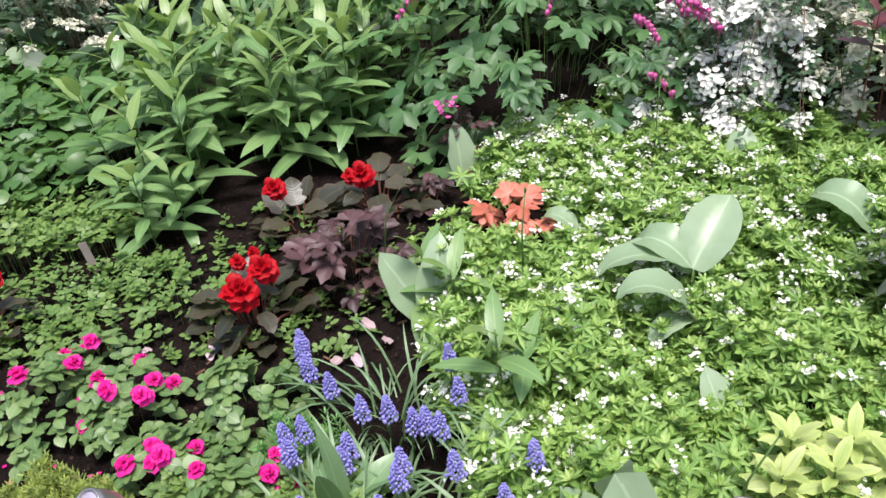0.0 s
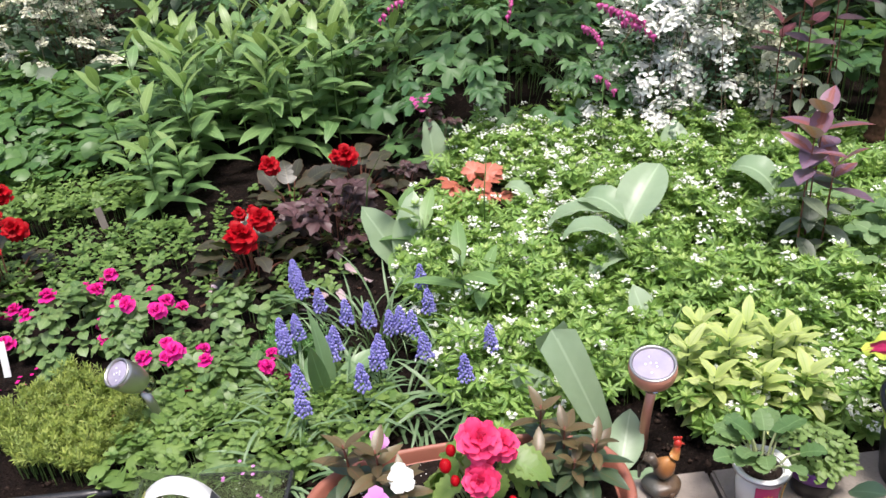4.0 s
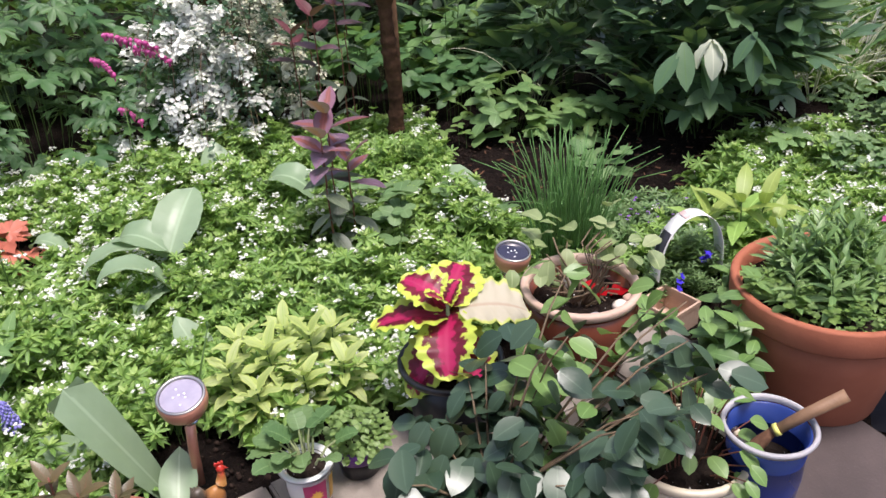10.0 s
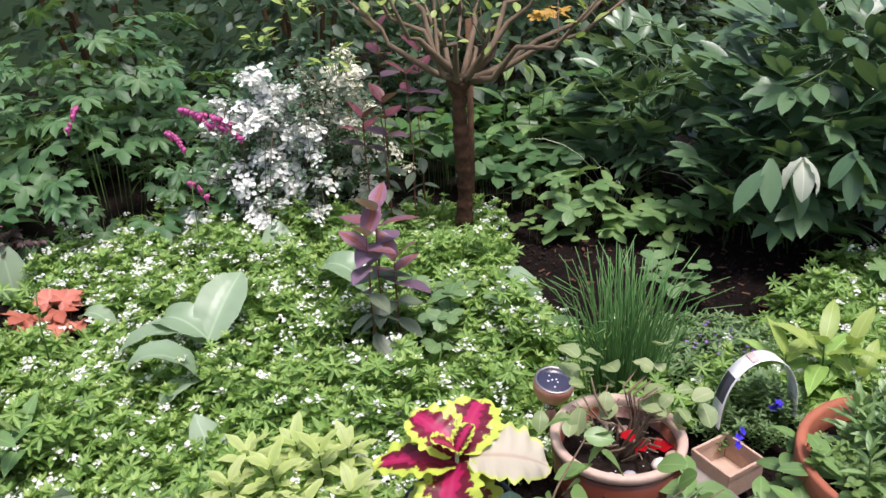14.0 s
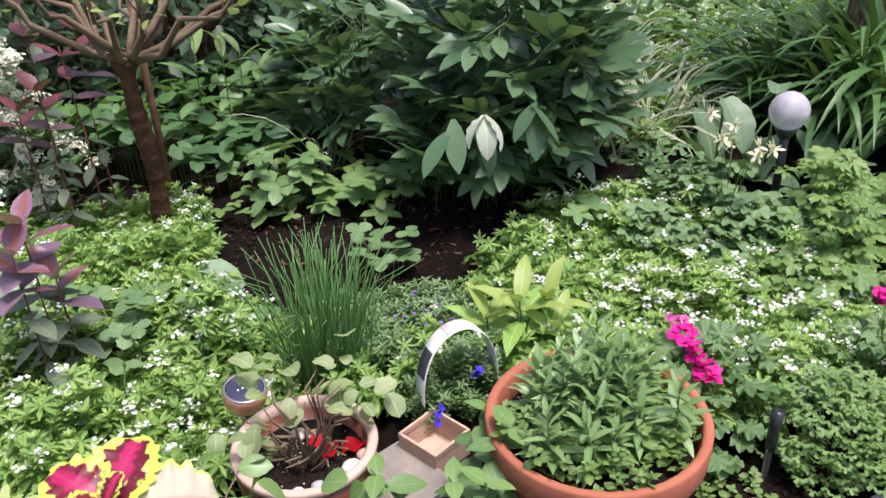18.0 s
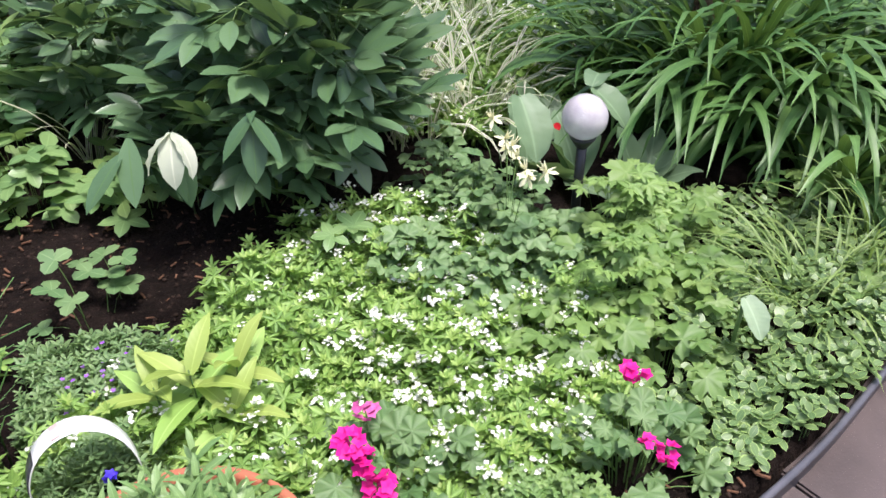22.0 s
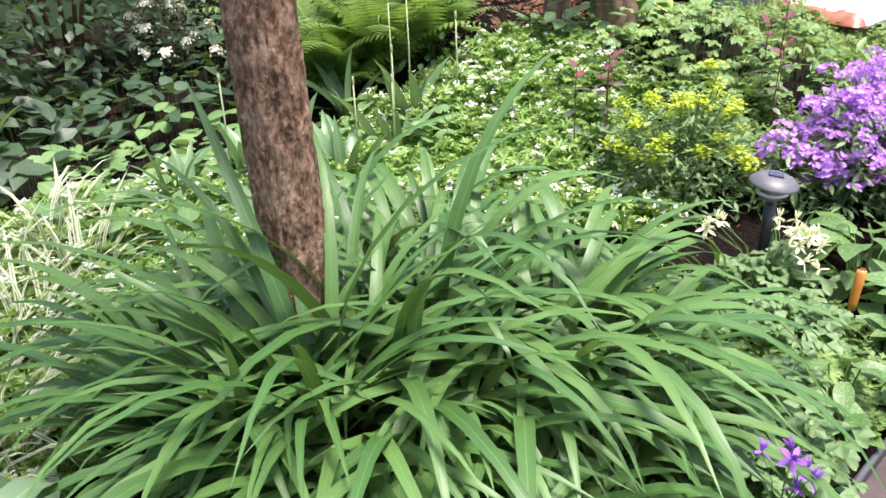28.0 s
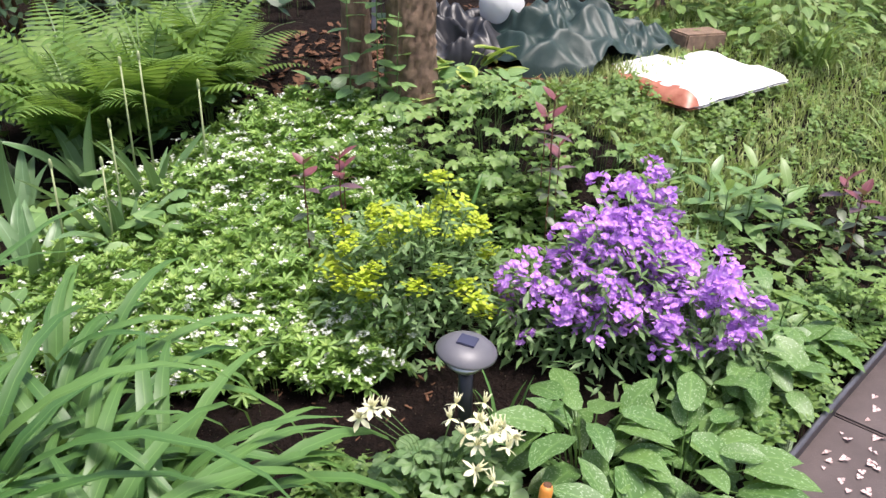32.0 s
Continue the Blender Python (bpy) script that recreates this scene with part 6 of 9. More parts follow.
for _x, _y, _r, _m_ in ((1.40, 0.745, 0.020, "pebble_white"), (1.425, 0.73, 0.014, "pebble_pink"), (1.335, 0.615, 0.012, "pebble_white"), (1.44, 0.612, 0.020, "pebble_white"), (1.37, 0.607, 0.013, "pebble_grey"), (1.475, 0.625, 0.016, "pebble_pink")):
    single("pebble", blob(_r, _r * 0.8, _r * 0.6, _r * 900, 0.1, 2), _m_, (_x, _y, 0.243), "smooth pale pebble on potting soil", "pebble", "pebbles in the pot")
single("red_ribbon", joined([leaf(0.05, 0.035, 5, 0.5, 0.3, 0.8, 0.5, 0.6, ripple=0.2).put(m) for m in rmats([(0, 0, 0.0), (0.01, 0.01, 0.01), (0.02, -0.01, 0.0)], [20, 140, 260], [40, 30, 20])]), "red_petal", (1.425, 0.665, 0.245), "crumpled bright red ribbon in the pot", "ribbon")

# wooden fruit basket with white band, lobelia
_bk = thing("berry_basket", (1.71, 0.75, 0.01), "thin wood veneer berry basket on the pavers", "basket")
_bk.scale = (0.78, 0.78, 0.8)
for _i, (_x0, _y0, _x1, _y1) in enumerate(((-0.07, -0.07, 0.07, -0.066), (-0.07, 0.066, 0.07, 0.07), (-0.07, -0.066, -0.066, 0.066), (0.066, -0.066, 0.07, 0.066))):
    part("side", box(_x0, _y0, 0, _x1, _y1, 0.085, 0.0008).put(one(0, 0, 0, 0, 0, 12)), "veneer", _bk, smooth=False)
    part("rim_strip", box(_x0 - 0.002, _y0 - 0.002, 0.072, _x1 + 0.002, _y1 + 0.002, 0.088, 0.001).put(one(0, 0, 0, 0, 0, 12)), "veneer", _bk, smooth=False)
part("base", box(-0.066, -0.066, 0.002, 0.066, 0.066, 0.006, 0).put(one(0, 0, 0, 0, 0, 12)), "veneer", _bk, smooth=False)


def band(w, h, wide, turn=0.0, n=20):
    """A flat strip bent into a handle."""
    v, f = [], []
    for i in range(n + 1):
        a = math.pi * i / n
        x, z = -math.cos(a) * w / 2, math.sin(a) ** 0.8 * h
        nx, nz = -math.cos(a), math.sin(a)
        for y, o in ((-wide / 2, 0.0), (wide / 2, 0.0), (wide / 2, 0.0016), (-wide / 2, 0.0016)):
            v.append((x + nx * o, y, z + nz * o))
    for i in range(n):
        for k in range(4):
            a, b = i * 4 + k, i * 4 + (k + 1) % 4
            f.append([a, b, b + 4, a + 4])
    return Tpl(v, f)


def tag_handle(at, w, h, wide, rz, label, prints):
    ob = thing("tray_handle", at, label, "handle", "white tray handles")
    t = one(0, 0, 0, 0, 0, rz)
    part("strip", band(w, h, wide).put(t), "white_plastic", ob)
    for nm, mt, i0, i1 in prints:
        b = band(w + 0.004, h + 0.003, wide * 0.8)
        part(nm, Tpl(b.v, b.f[i0 * 4:i1 * 4]).put(t), mt, ob)
    return ob


tag_handle((1.83, 0.825, 0.09), 0.19, 0.175, 0.042, -8, "white plastic carrying strip with dark print", [("print_patch", "dark_print", 2, 5), ("print_mark", "blossom", 8, 9)])
LOB = joined([slip(0.017, 0.006).put(m) for z in (0, 0.012, 0.024) for m in rmats((0, 0, z), np.arange(4) * 90 + z * 3000, 30)])
mound("lobelia", (1.86, 0.86, 0.02), 0.14, 0.10, 0.14, 260, [LOB], "euphorbia_leaf", "lobelia with fine dark leaves and few blue flowers", "lobelia", (-10, 50), (0.8, 1.3), None, as_pieces=False, inner=0.6)
pieces("bloom", [mesh_of("bloom", [(daisy(5, 0.012, 0.009, 15), np.eye(4))], "blue_petal")], rmats([(1.86, 0.80, 0.13), (1.87, 0.795, 0.14), (1.865, 0.79, 0.15), (1.68, 0.69, 0.16), (1.69, 0.70, 0.17), (1.70, 0.705, 0.18)], U(-40, 40, 6), U(10, 60, 6)), thing("lobelia_flower", (0, 0, 0), "deep blue lobelia flowers on thin stems", "flower"))

# big clay pot with dianthus
pot("large_clay_pot", (1.865, 0.425, -0.03), 0.205, 0.30, "terracotta", "large terracotta pot with thick rim on the path", 0.06, 0.86, 0.70, 0.014, soil_mat="potting_soil")
DIA = leaf(0.055, 0.014, 3, 0.45, 0.25, 0.45, 0.9, 0.3)
DIT = [stalk(0.13 * k, 9, DIA, low=0.2, pitch=(5, 70), size=(1.25, 0.8), whorl=2, step=90, r=0.0022) for k in (1.0, 0.85, 1.15, 0.7)]
_d = thing("potted_dianthus", (1.865, 0.425, 0.225), "dense narrow-leaved grey-green dianthus filling the pot", "plant")
_q = np.column_stack([rng.normal(0.015, 0.064, 80), rng.normal(0.015, 0.060, 80), np.zeros(80)])
_q = _q[np.hypot(_q[:, 0], _q[:, 1]) < 0.17]
_dp = rmats(_q, U(0, 360, len(_q)), -np.degrees(np.arctan(_q[:, 1] * 3)) * 0.6, np.degrees(np.arctan(_q[:, 0] * 3)) * 0.6, U(0.8, 1.2, len(_q)))
part("foliage", [(t, _dp[i::4]) for i, t in enumerate(DIT)], ["dianthus_leaf", "stem_green", "dianthus_leaf"], _d, kind="stuff")
_q = np.column_stack([U(-0.19, 0.19, 170), U(-0.19, 0.12, 170), U(0.0, 0.05, 170)])
_q = _q[(np.hypot(_q[:, 0], _q[:, 1]) < 0.19) & (np.hypot(_q[:, 0], _q[:, 1]) > 0.10)]
part("foliage", [(SPRIG, rmats(_q, U(0, 360, len(_q)), U(-25, 10, len(_q)), U(-20, 20, len(_q)), U(0.6, 1.0, len(_q))))], "mint_leaf", thing("potted_creeper", (1.865, 0.425, 0.235), "small round-leaved creeper at the pot's rim", "plant"), kind="stuff")
single("plant_tag", box(-0.007, -0.001, -0.03, 0.007, 0.001, 0.055, 0.0005).put(one(0, 0, 0, -8, 6, 60)), "white_plastic", (2.0, 0.36, 0.25), "white plastic plant tag stuck in the pot", "tag", smooth=False)

# fuchsia with soft pointed leaves between the pots
pot("nursery_pot", (1.60, 0.50, -0.03), 0.075, 0.13, "black_plastic", "black plastic nursery pot between larger pots", 0.010, 0.88)
FUC = leaf(0.105, 0.060, 6, 0.38, 0.15, 0.5, 1.0, 0.4, tooth=0.03)
_fm = [mesh_of("leaf", [(FUC, np.eye(4))], m) for m in ("fuchsia_leaf", "glossy_young")]
stalk_clump("potted_fuchsia", (1.60, 0.50), [(0, 0, 1.0), (0.05, 0.04, 0.85), (-0.07, 0.0, 0.9), (0.03, -0.06, 0.75), (-0.05, -0.07, 0.7), (0.08, -0.03, 0.8)], 0.31, 6, _fm, "leafy potted plant with pointed soft green leaves", "plant", "", pitch=(-35, 25), whorl=2, step=90, size=(1.1, 0.55), lean=0.35, low=0.35, young=0.9)

# cream bowl with blue star, blue bucket with a tool
_bw = pot("ceramic_bowl", (1.365, 0.30, -0.03), 0.118, 0.155, "ceramic_cream", "cream ceramic pot with blue star flower decoration", 0.020, 0.85, 0.55, 0.010, True)
part("painted_star", daisy(6, 0.026, 0.010, 0, seg=3).put(one(0.042, -0.100, 0.075, 78, 0, 22)), "purple_print", _bw)
part("painted_star", daisy(6, 0.02, 0.008, 0, seg=3).put(one(-0.038, -0.102, 0.07, 78, 0, -20)), "purple_print", _bw)
mound("potted_cuttings", (1.365, 0.30, 0.10), 0.16, 0.14, 0.19, 44, [GLO[1], leaf(0.05, 0.034, 5, 0.45, 0.2, 0.4, 0.8, 0.3)], "glossy_young", "leafy cuttings growing in the cream pot", "plant", (-40, 10), (0.7, 1.1), "stem_red", sr=0.002)
single("watering_spout", joined([tube([(0, 0, 0), (0.02, -0.01, 0.03)], 0.014, 0.010, 10)]), "orange_handle", (1.505, 0.235, 0.0), "small orange plastic piece beside the pots", "spout")
_bu = pot("blue_bucket", (1.482, 0.215, -0.03), 0.082, 0.225, "blue_enamel", "deep blue plastic bucket with grey rim on the path", 0.012, 0.55, 0.75, 0.004, rim_mat="pebble_grey", category="bucket", soil_mat="potting_soil")
_tl = thing("hand_tool", (1.482, 0.215, 0.09), "wooden-handled hand tool standing in the bucket", "tool")
part("handle", tube([(0.005, -0.005, 0.085), (0.05, -0.030, 0.125), (0.11, -0.062, 0.17)], [0.010, 0.0115, 0.0125], None, 12), "wood_handle", _tl)
part("blade", tube([(-0.04, 0.02, 0.0), (-0.015, 0.006, 0.055), (0.008, -0.005, 0.088)], [0.016, 0.014, 0.008], None, 10), "bark_chip", _tl, "rusty metal blade")
part("tape", tube([(0.008, -0.006, 0.088), (0.014, -0.010, 0.093)], 0.0125, 0.0125, 12), "yellow_print", _tl)

# seed tray, brick, block and pebbles
_st = thing("seed_tray", (-0.40, 0.58, -0.028), "black plastic tray packed with low thyme", "tray")
part("tray", joined([box(-0.165, -0.145, 0, 0.165, 0.145, 0.012, 0.003), box(-0.168, -0.148, 0.010, -0.160, 0.148, 0.086, 0.002), box(0.160, -0.148, 0.010, 0.168, 0.148, 0.095, 0.002), box(-0.160, -0.148, 0.010, 0.160, -0.140, 0.095, 0.002), box(-0.160, 0.140, 0.010, 0.160, 0.148, 0.095, 0.002)]), "black_plastic", _st, smooth=False)
part("soil", box(-0.158, -0.138, 0.012, 0.158, 0.138, 0.075, 0), "potting_soil", _st, smooth=False)
THY = joined([leaf(0.0065, 0.004, 1, 0.5, 0.1, 0.1).put(m) for z in (0, 0.005, 0.010) for m in rmats((0, 0, z), np.array([0, 180]) + z * 18000, 25)])
carpet("thyme_mat", [(-0.56, 0.435), (-0.24, 0.435), (-0.24, 0.725), (-0.56, 0.725)], 5200, [THY], "thyme_leaf", "dense mat of tiny-leaved thyme in a tray", (0.065, 0.135), (1.2, 2.0), (-40, 40), "thyme", stems=False)
tag_handle((-0.40, 0.53, 0.05), 0.18, 0.185, 0.044, 6, "white plastic carrying strip over the seed tray", [("print_patch", "dark_print", 15, 18), ("print_patch", "yellow_print", 4, 6)])
_q = np.column_stack([U(-0.36, -0.26, 9), U(0.60, 0.70, 9), U(0.105, 0.125, 9)])
single("thyme_flowers", [(daisy(5, 0.005, 0.004), rmats(_q, U(0, 360, 9)))], "orchid_petal", label="few tiny pink thyme flowers", category="flowers", kind="stuff")
single("tan_brick", box(-0.045, -0.085, 0, 0.045, 0.085, 0.075, 0.008).put(one(0, 0, 0, 0, 0, -8)), "tan_brick", (-0.635, 0.515, -0.028), "worn tan brick beside the tray", "brick", smooth=False)
single("grey_brick", box(-0.04, -0.10, 0, 0.02, 0.10, 0.05, 0.006).put(one(0, 0, 0, 0, 0, -10)), "slab_concrete", (-0.715, 0.51, -0.028), "grey concrete brick beside the tan brick", "brick", smooth=False)
single("concrete_block", box(-0.20, -0.135, 0, 0.10, 0.135, 0.105, 0.010).put(one(0, 0, 0, 0, 0, -14)), "block_concrete", (-0.83, 0.51, -0.028), "dark grey concrete block carrying pebbles", "block", smooth=False)
for _x, _y, _r, _s, _m_ in ((-0.785, 0.585, 0.052, 1, "pebble_white"), (-0.815, 0.505, 0.034, 2, "pebble_white"), (-0.885, 0.635, 0.042, 3, "pebble_white"), (-0.885, 0.555, 0.038, 4, "pebble_pink"), (-0.93, 0.50, 0.04, 5, "pebble_grey")):
    single("pebble", blob(_r, _r * 0.72, _r * 0.55, _s, 0.12, 3), _m_, (_x, _y, 0.077 + _r * 0.5), "large smooth pebble on a concrete block", "pebble", "pebbles on the block")
single("garden_hose", tube([(-1.5, 0.75, 0.0), (-1.28, 0.95, 0.012), (-1.14, 1.05, 0.02), (-1.16, 1.18, 0.05), (-1.28, 1.25, 0.03), (-1.5, 1.25, 0.01)], 0.011, 0.011, 12), "black_plastic", label="black garden hose lying on the soil", category="hose")
single("hose_line", tube([(-1.4, 0.70, 0.005), (-0.95, 0.71, 0.012), (-0.72, 0.73, 0.012), (-0.58, 0.755, 0.008)], 0.012, 0.012, 12), "black_plastic", label="black irrigation pipe along the pavers", category="hose")
single("plant_tag", box(-0.009, -0.001, -0.02, 0.009, 0.001, 0.085, 0.0005).put(one(0, 0, 0, -12, 6, 20)), "white_plastic", (-1.12, 1.20, 0.01), "weathered white plant tag in soil", "tag", smooth=False)
single("plant_tag", box(-0.012, -0.001, -0.02, 0.012, 0.001, 0.11, 0.0005).put(one(0, 0, 0, -4, -4, 30)), "slab_concrete", (-1.12, 1.95, 0.01), "grey wooden plant marker beside begonia", "tag", smooth=False)
# golden variegated plant
GOL = leaf(0.100, 0.036, 6, 0.5, 0.22, 0.6, 0.85, 0.25, ripple=0.10)
_gm2 = [mesh_of("leaf", [(GOL, np.eye(4))], "golden_leaf")] * 2
stalk_clump("golden_plant", (0.735, 0.93), [(0, 0, 1.0), (0.10, 0.02, 0.95), (-0.09, 0.02, 0.9), (0.05, -0.08, 0.8), (-0.05, -0.07, 0.8), (0.14, -0.06, 0.75), (0.06, 0.10, 0.9), (-0.04, 0.11, 0.85), (0.16, 0.07, 0.8)], 0.20, 7, _gm2, "clump with wavy chartreuse and pale yellow leaves", "plant", pitch=(-15, 62), whorl=3, step=47, size=(1.0, 0.7), low=0.35)


# ---------------------------------------------------------------- middle: white spirea, plum-leaved stalks, young tree, peony
def spirea(at, h, r, n, near=True):
    ob = thing("spirea", (at[0], at[1], 0), "arching spirea bush covered in clusters of white flowers", "shrub", "white spirea bushes")
    flo = joined([petal1(0.0070, 0.0066, 0.001).put(m) for m in rmats((0, 0, 0), np.arange(5) * 72, 15)])
    q0 = rng.normal(0, 1, (66, 3)) * (0.0125, 0.0125, 0.006)
    q0[:, 2] -= (q0[:, 0] ** 2 + q0[:, 1] ** 2) * 9
    tpl = joined([flo.put(m) for m in rmats(q0, np.degrees(np.arctan2(-q0[:, 0], q0[:, 1])), -np.hypot(q0[:, 0], q0[:, 1]) * 1400 + U(-25, 25, 66), U(-25, 25, 66), U(0.75, 1.1, 66))])
    cl = mesh_of("flower_head", [(tpl, rmats((0, 0, 0), 0, 0, 0, 0.9))], "spirea_petal")
    cl2 = mesh_of("flower_head", [(tpl, rmats((0, 0, 0), 40, 0, 0, 1.08))], "white_petal")
    lf = leaf(0.026, 0.015, 2, 0.5, 0.15, 0.3, 0.8, 0.2)
    lm, cm = [], []
    for i in range(n):
        a = (i + U(0, 0.8)) * 2.39996
        d = np.array((math.cos(a), math.sin(a), 0))
        R = r * U(0.35, 1.05)
        H = h * U(0.62, 1.0)
        s = np.linspace(0, 1, 9)
        pts = np.array([d * R * (0.12 + 0.88 * t ** 0.9) + (0, 0, H * math.sin(min(1.0, t * 1.25) * math.pi / 2) * (1 - 0.95 * max(0.0, t - 0.38) ** 1.1 / 0.60)) for t in s])
        br = part("branch", tube(pts, 0.003, 0.001, 5), "twig", ob)
        m = 60
        t = U(0.05, 1.0, m)
        pp = np.column_stack([np.interp(t, s, pts[:, k]) for k in range(3)]) + rng.normal(0, 0.035, (m, 3))
        lm.append(rmats(pp, U(0, 360, m), U(-30, 40, m), U(-30, 30, m), U(0.8, 1.5, m)))
        k = (8 if i % 2 else 2) if d[1] < 0.45 else 1
        t = np.linspace(0.30, 0.90, k) + U(-0.04, 0.04, k)
        pp = np.column_stack([np.interp(t, s, pts[:, c]) for c in range(3)]) + rng.normal(0, 0.015, (k, 3)) + (0, 0, 0.012)
        ms = rmats(pp, U(0, 360, k), U(-45, 15, k), U(-30, 30, k), U(1.1, 1.75, k))
        if near:
            pieces("flower_head", [cl2 if d[0] < 0.25 else cl], ms, br)
        cm.append(ms)
    if not near:
        part("flower_clusters", [(tpl, np.concatenate(cm))], "spirea_petal", ob, kind="stuff")
    m = 14 * n
    q, a2, _e2 = dome(m, r * 0.75, r * 0.7, h * 0.72, 0.0, inner=0.6)
    lm.append(rmats(q, U(0, 360, m), U(-40, 30, m), U(-30, 30, m), U(0.9, 1.6, m)))
    part("leaves", [(lf, np.concatenate(lm))], "spirea_leaf", ob, kind="stuff")
    return ob


spirea((1.08, 2.66), 0.92, 0.47, 46)
spirea((-1.95, 3.75), 1.0, 0.55, 16, False)
spirea((3.3, 4.3), 1.2, 0.5, 8, False)
spirea((5.75, 4.9), 1.35, 0.5, 14, False)

PLUM = leaf(0.125, 0.062, 5, 0.42, 0.2, 0.3, 0.95, 0.2)
PLM = [mesh_of("leaf", [(PLUM, np.eye(4))], m) for m in ("plum_leaf", "plum_young", "plum_low", "plum_dark", "plum_shade")]


def plum_stalk(at, stalks, k=1.0, label="upright stalks with plum-purple leaves and reddish tips"):
    ob = thing("purple_plant", top(at[0], at[1]), label, "plant", "plum-leaved plants")
    for x, y, h in stalks:
        leafy_stalk(ob, (x, y, 0), h * 0.62, 3, [PLM[2], PLM[2]], "stem_red", U(0, 360), lean=0.02, low=0.3, pitch=(-25, -5), size=(0.65 * k, 0.85 * k), whorl=2, step=90, r=0.004)
        # smaller plants farther back take the leaf colour with shade painted in
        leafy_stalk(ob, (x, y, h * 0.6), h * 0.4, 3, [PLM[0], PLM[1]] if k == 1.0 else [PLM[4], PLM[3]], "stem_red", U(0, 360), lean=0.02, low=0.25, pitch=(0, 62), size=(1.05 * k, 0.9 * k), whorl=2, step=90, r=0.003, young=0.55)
    return ob


plum_stalk((1.08, 1.485), [(0, 0, 0.43), (0.075, 0.02, 0.33), (0.04, 0.05, 0.48)])
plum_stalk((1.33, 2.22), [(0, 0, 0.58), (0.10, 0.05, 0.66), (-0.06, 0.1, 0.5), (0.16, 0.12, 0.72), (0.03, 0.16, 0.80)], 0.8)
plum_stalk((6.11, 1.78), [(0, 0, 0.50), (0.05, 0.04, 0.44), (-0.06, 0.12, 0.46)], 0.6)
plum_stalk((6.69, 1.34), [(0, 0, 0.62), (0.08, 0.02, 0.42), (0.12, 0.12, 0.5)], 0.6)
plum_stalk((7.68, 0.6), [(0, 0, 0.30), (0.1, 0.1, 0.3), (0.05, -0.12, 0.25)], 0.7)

# strawberry plants
STR = joined([leaf(0.040, 0.036, 6, 0.55, 0.12, 0.25, 0.6, 0.3, tooth=0.09).put(m) for m in rmats((0, 0, 0), np.array([0, 105, 255]), 8)])
for _x, _y, _n in ((1.30, 1.50, 16), (1.22, 1.72, 9), (1.42, 1.62, 8), (2.02, 1.45, 7), (2.12, 1.56, 5), (1.50, 1.45, 6)):
    mound("strawberry", (_x, _y), 0.13, 0.12, 0.19, _n, [STR], "columbine_leaf", "strawberry plant with three-part toothed leaves", "strawberry", (-15, 25), (0.95, 1.4), group="strawberry plants")
carpet("woodland_seedlings", [(1.75, 2.1), (2.05, 1.95), (2.5, 1.75), (2.65, 1.5), (2.9, 1.7), (2.4, 2.2), (1.9, 2.4)], 70, [joined([t.put(m) for t in (leaf(0.05, 0.034, 4, 0.5, 0.12, 0.3, 0.8, 0.3),) for m in rmats((0, 0, 0), [0, 100, 260], 5)])], "cranesbill_leaf", "young three-part leaves sprouting under the peony", (0.05, 0.16), (0.7, 1.2))
carpet("woodland_seedlings", [(1.75, 2.35), (2.25, 2.3), (2.3, 2.75), (1.6, 2.75)], 90, [joined([t.put(m) for t in (leaf(0.06, 0.042, 4, 0.5, 0.12, 0.3, 0.8, 0.3),) for m in rmats((0, 0, 0), [0, 100, 260], 5)]), VIOLET[0]], "bleeding_leaf", "broad-leaved seedlings beneath the young tree", (0.12, 0.34), (0.8, 1.4))

# chives
_ch = thing("chives", (1.63, 1.085, 0), "upright tuft of thin tubular chive leaves", "chives")
_ct = [tube([(0, 0, 0), (0, 0.02 * k, 0.17), (0, 0.08 * k, 0.32), (0, 0.16 * k, 0.41 - 0.05 * k)], 0.0026, 0.0008, 5) for k in (0.05, 0.25, 0.5, 0.95)]
_q = rng.normal(0, 0.041, (300, 2))
_cp = rmats(np.column_stack([_q, np.zeros(300)]), np.degrees(np.arctan2(-_q[:, 0], _q[:, 1])) + U(-50, 50, 300), U(-10, 8, 300), U(-9, 9, 300), U(0.45, 1.12, 300))
pieces("blade", [mesh_of("blade", [(t, np.eye(4))], "chive_leaf") for t in _ct], _cp[:90], _ch)
part("more_blades", [(t, _cp[90:][i::4]) for i, t in enumerate(_ct)], "chive_leaf", _ch, kind="stuff")
carpet("ground_phlox", [(1.74, 1.08), (1.92, 0.98), (2.12, 1.10), (2.06, 1.25), (1.84, 1.36)], 360, [LOB], "euphorbia_leaf", "low dark needle-leaved mat with few violet flowers", (0.03, 0.08), (0.9, 1.5), (-25, 25))
_q = scatter([(1.80, 1.10), (1.94, 1.00), (2.14, 1.12), (2.00, 1.30)], 26)
single("violet_specks", [(daisy(5, 0.007, 0.005), rmats(on_soil(_q, 0.085), U(0, 360, 26), U(-20, 20, 26)))], "violet_petal", label="tiny violet flowers over dark mat", category="flowers", kind="stuff")

# light green phlox shoots
PHL = broad(0.165, 0.050, 8, 1, 0.42, 0.18, 0.8, 0.9, 0.3, ruffle=0.03)
PHM = [mesh_of("leaf", [(PHL, np.eye(4))], m) for m in ("phlox_leaf", "lime_shoot")]
stalk_clump("phlox_shoots", (2.075, 0.885), [(0, 0, 1.0), (0.09, 0.02, 0.8), (-0.06, 0.06, 0.75), (0.04, -0.07, 0.7)], 0.20, 6, PHM, "light green phlox shoots with pointed leaves", "phlox", pitch=(-5, 62), whorl=2, step=90, size=(1.1, 0.8), young=0.75)


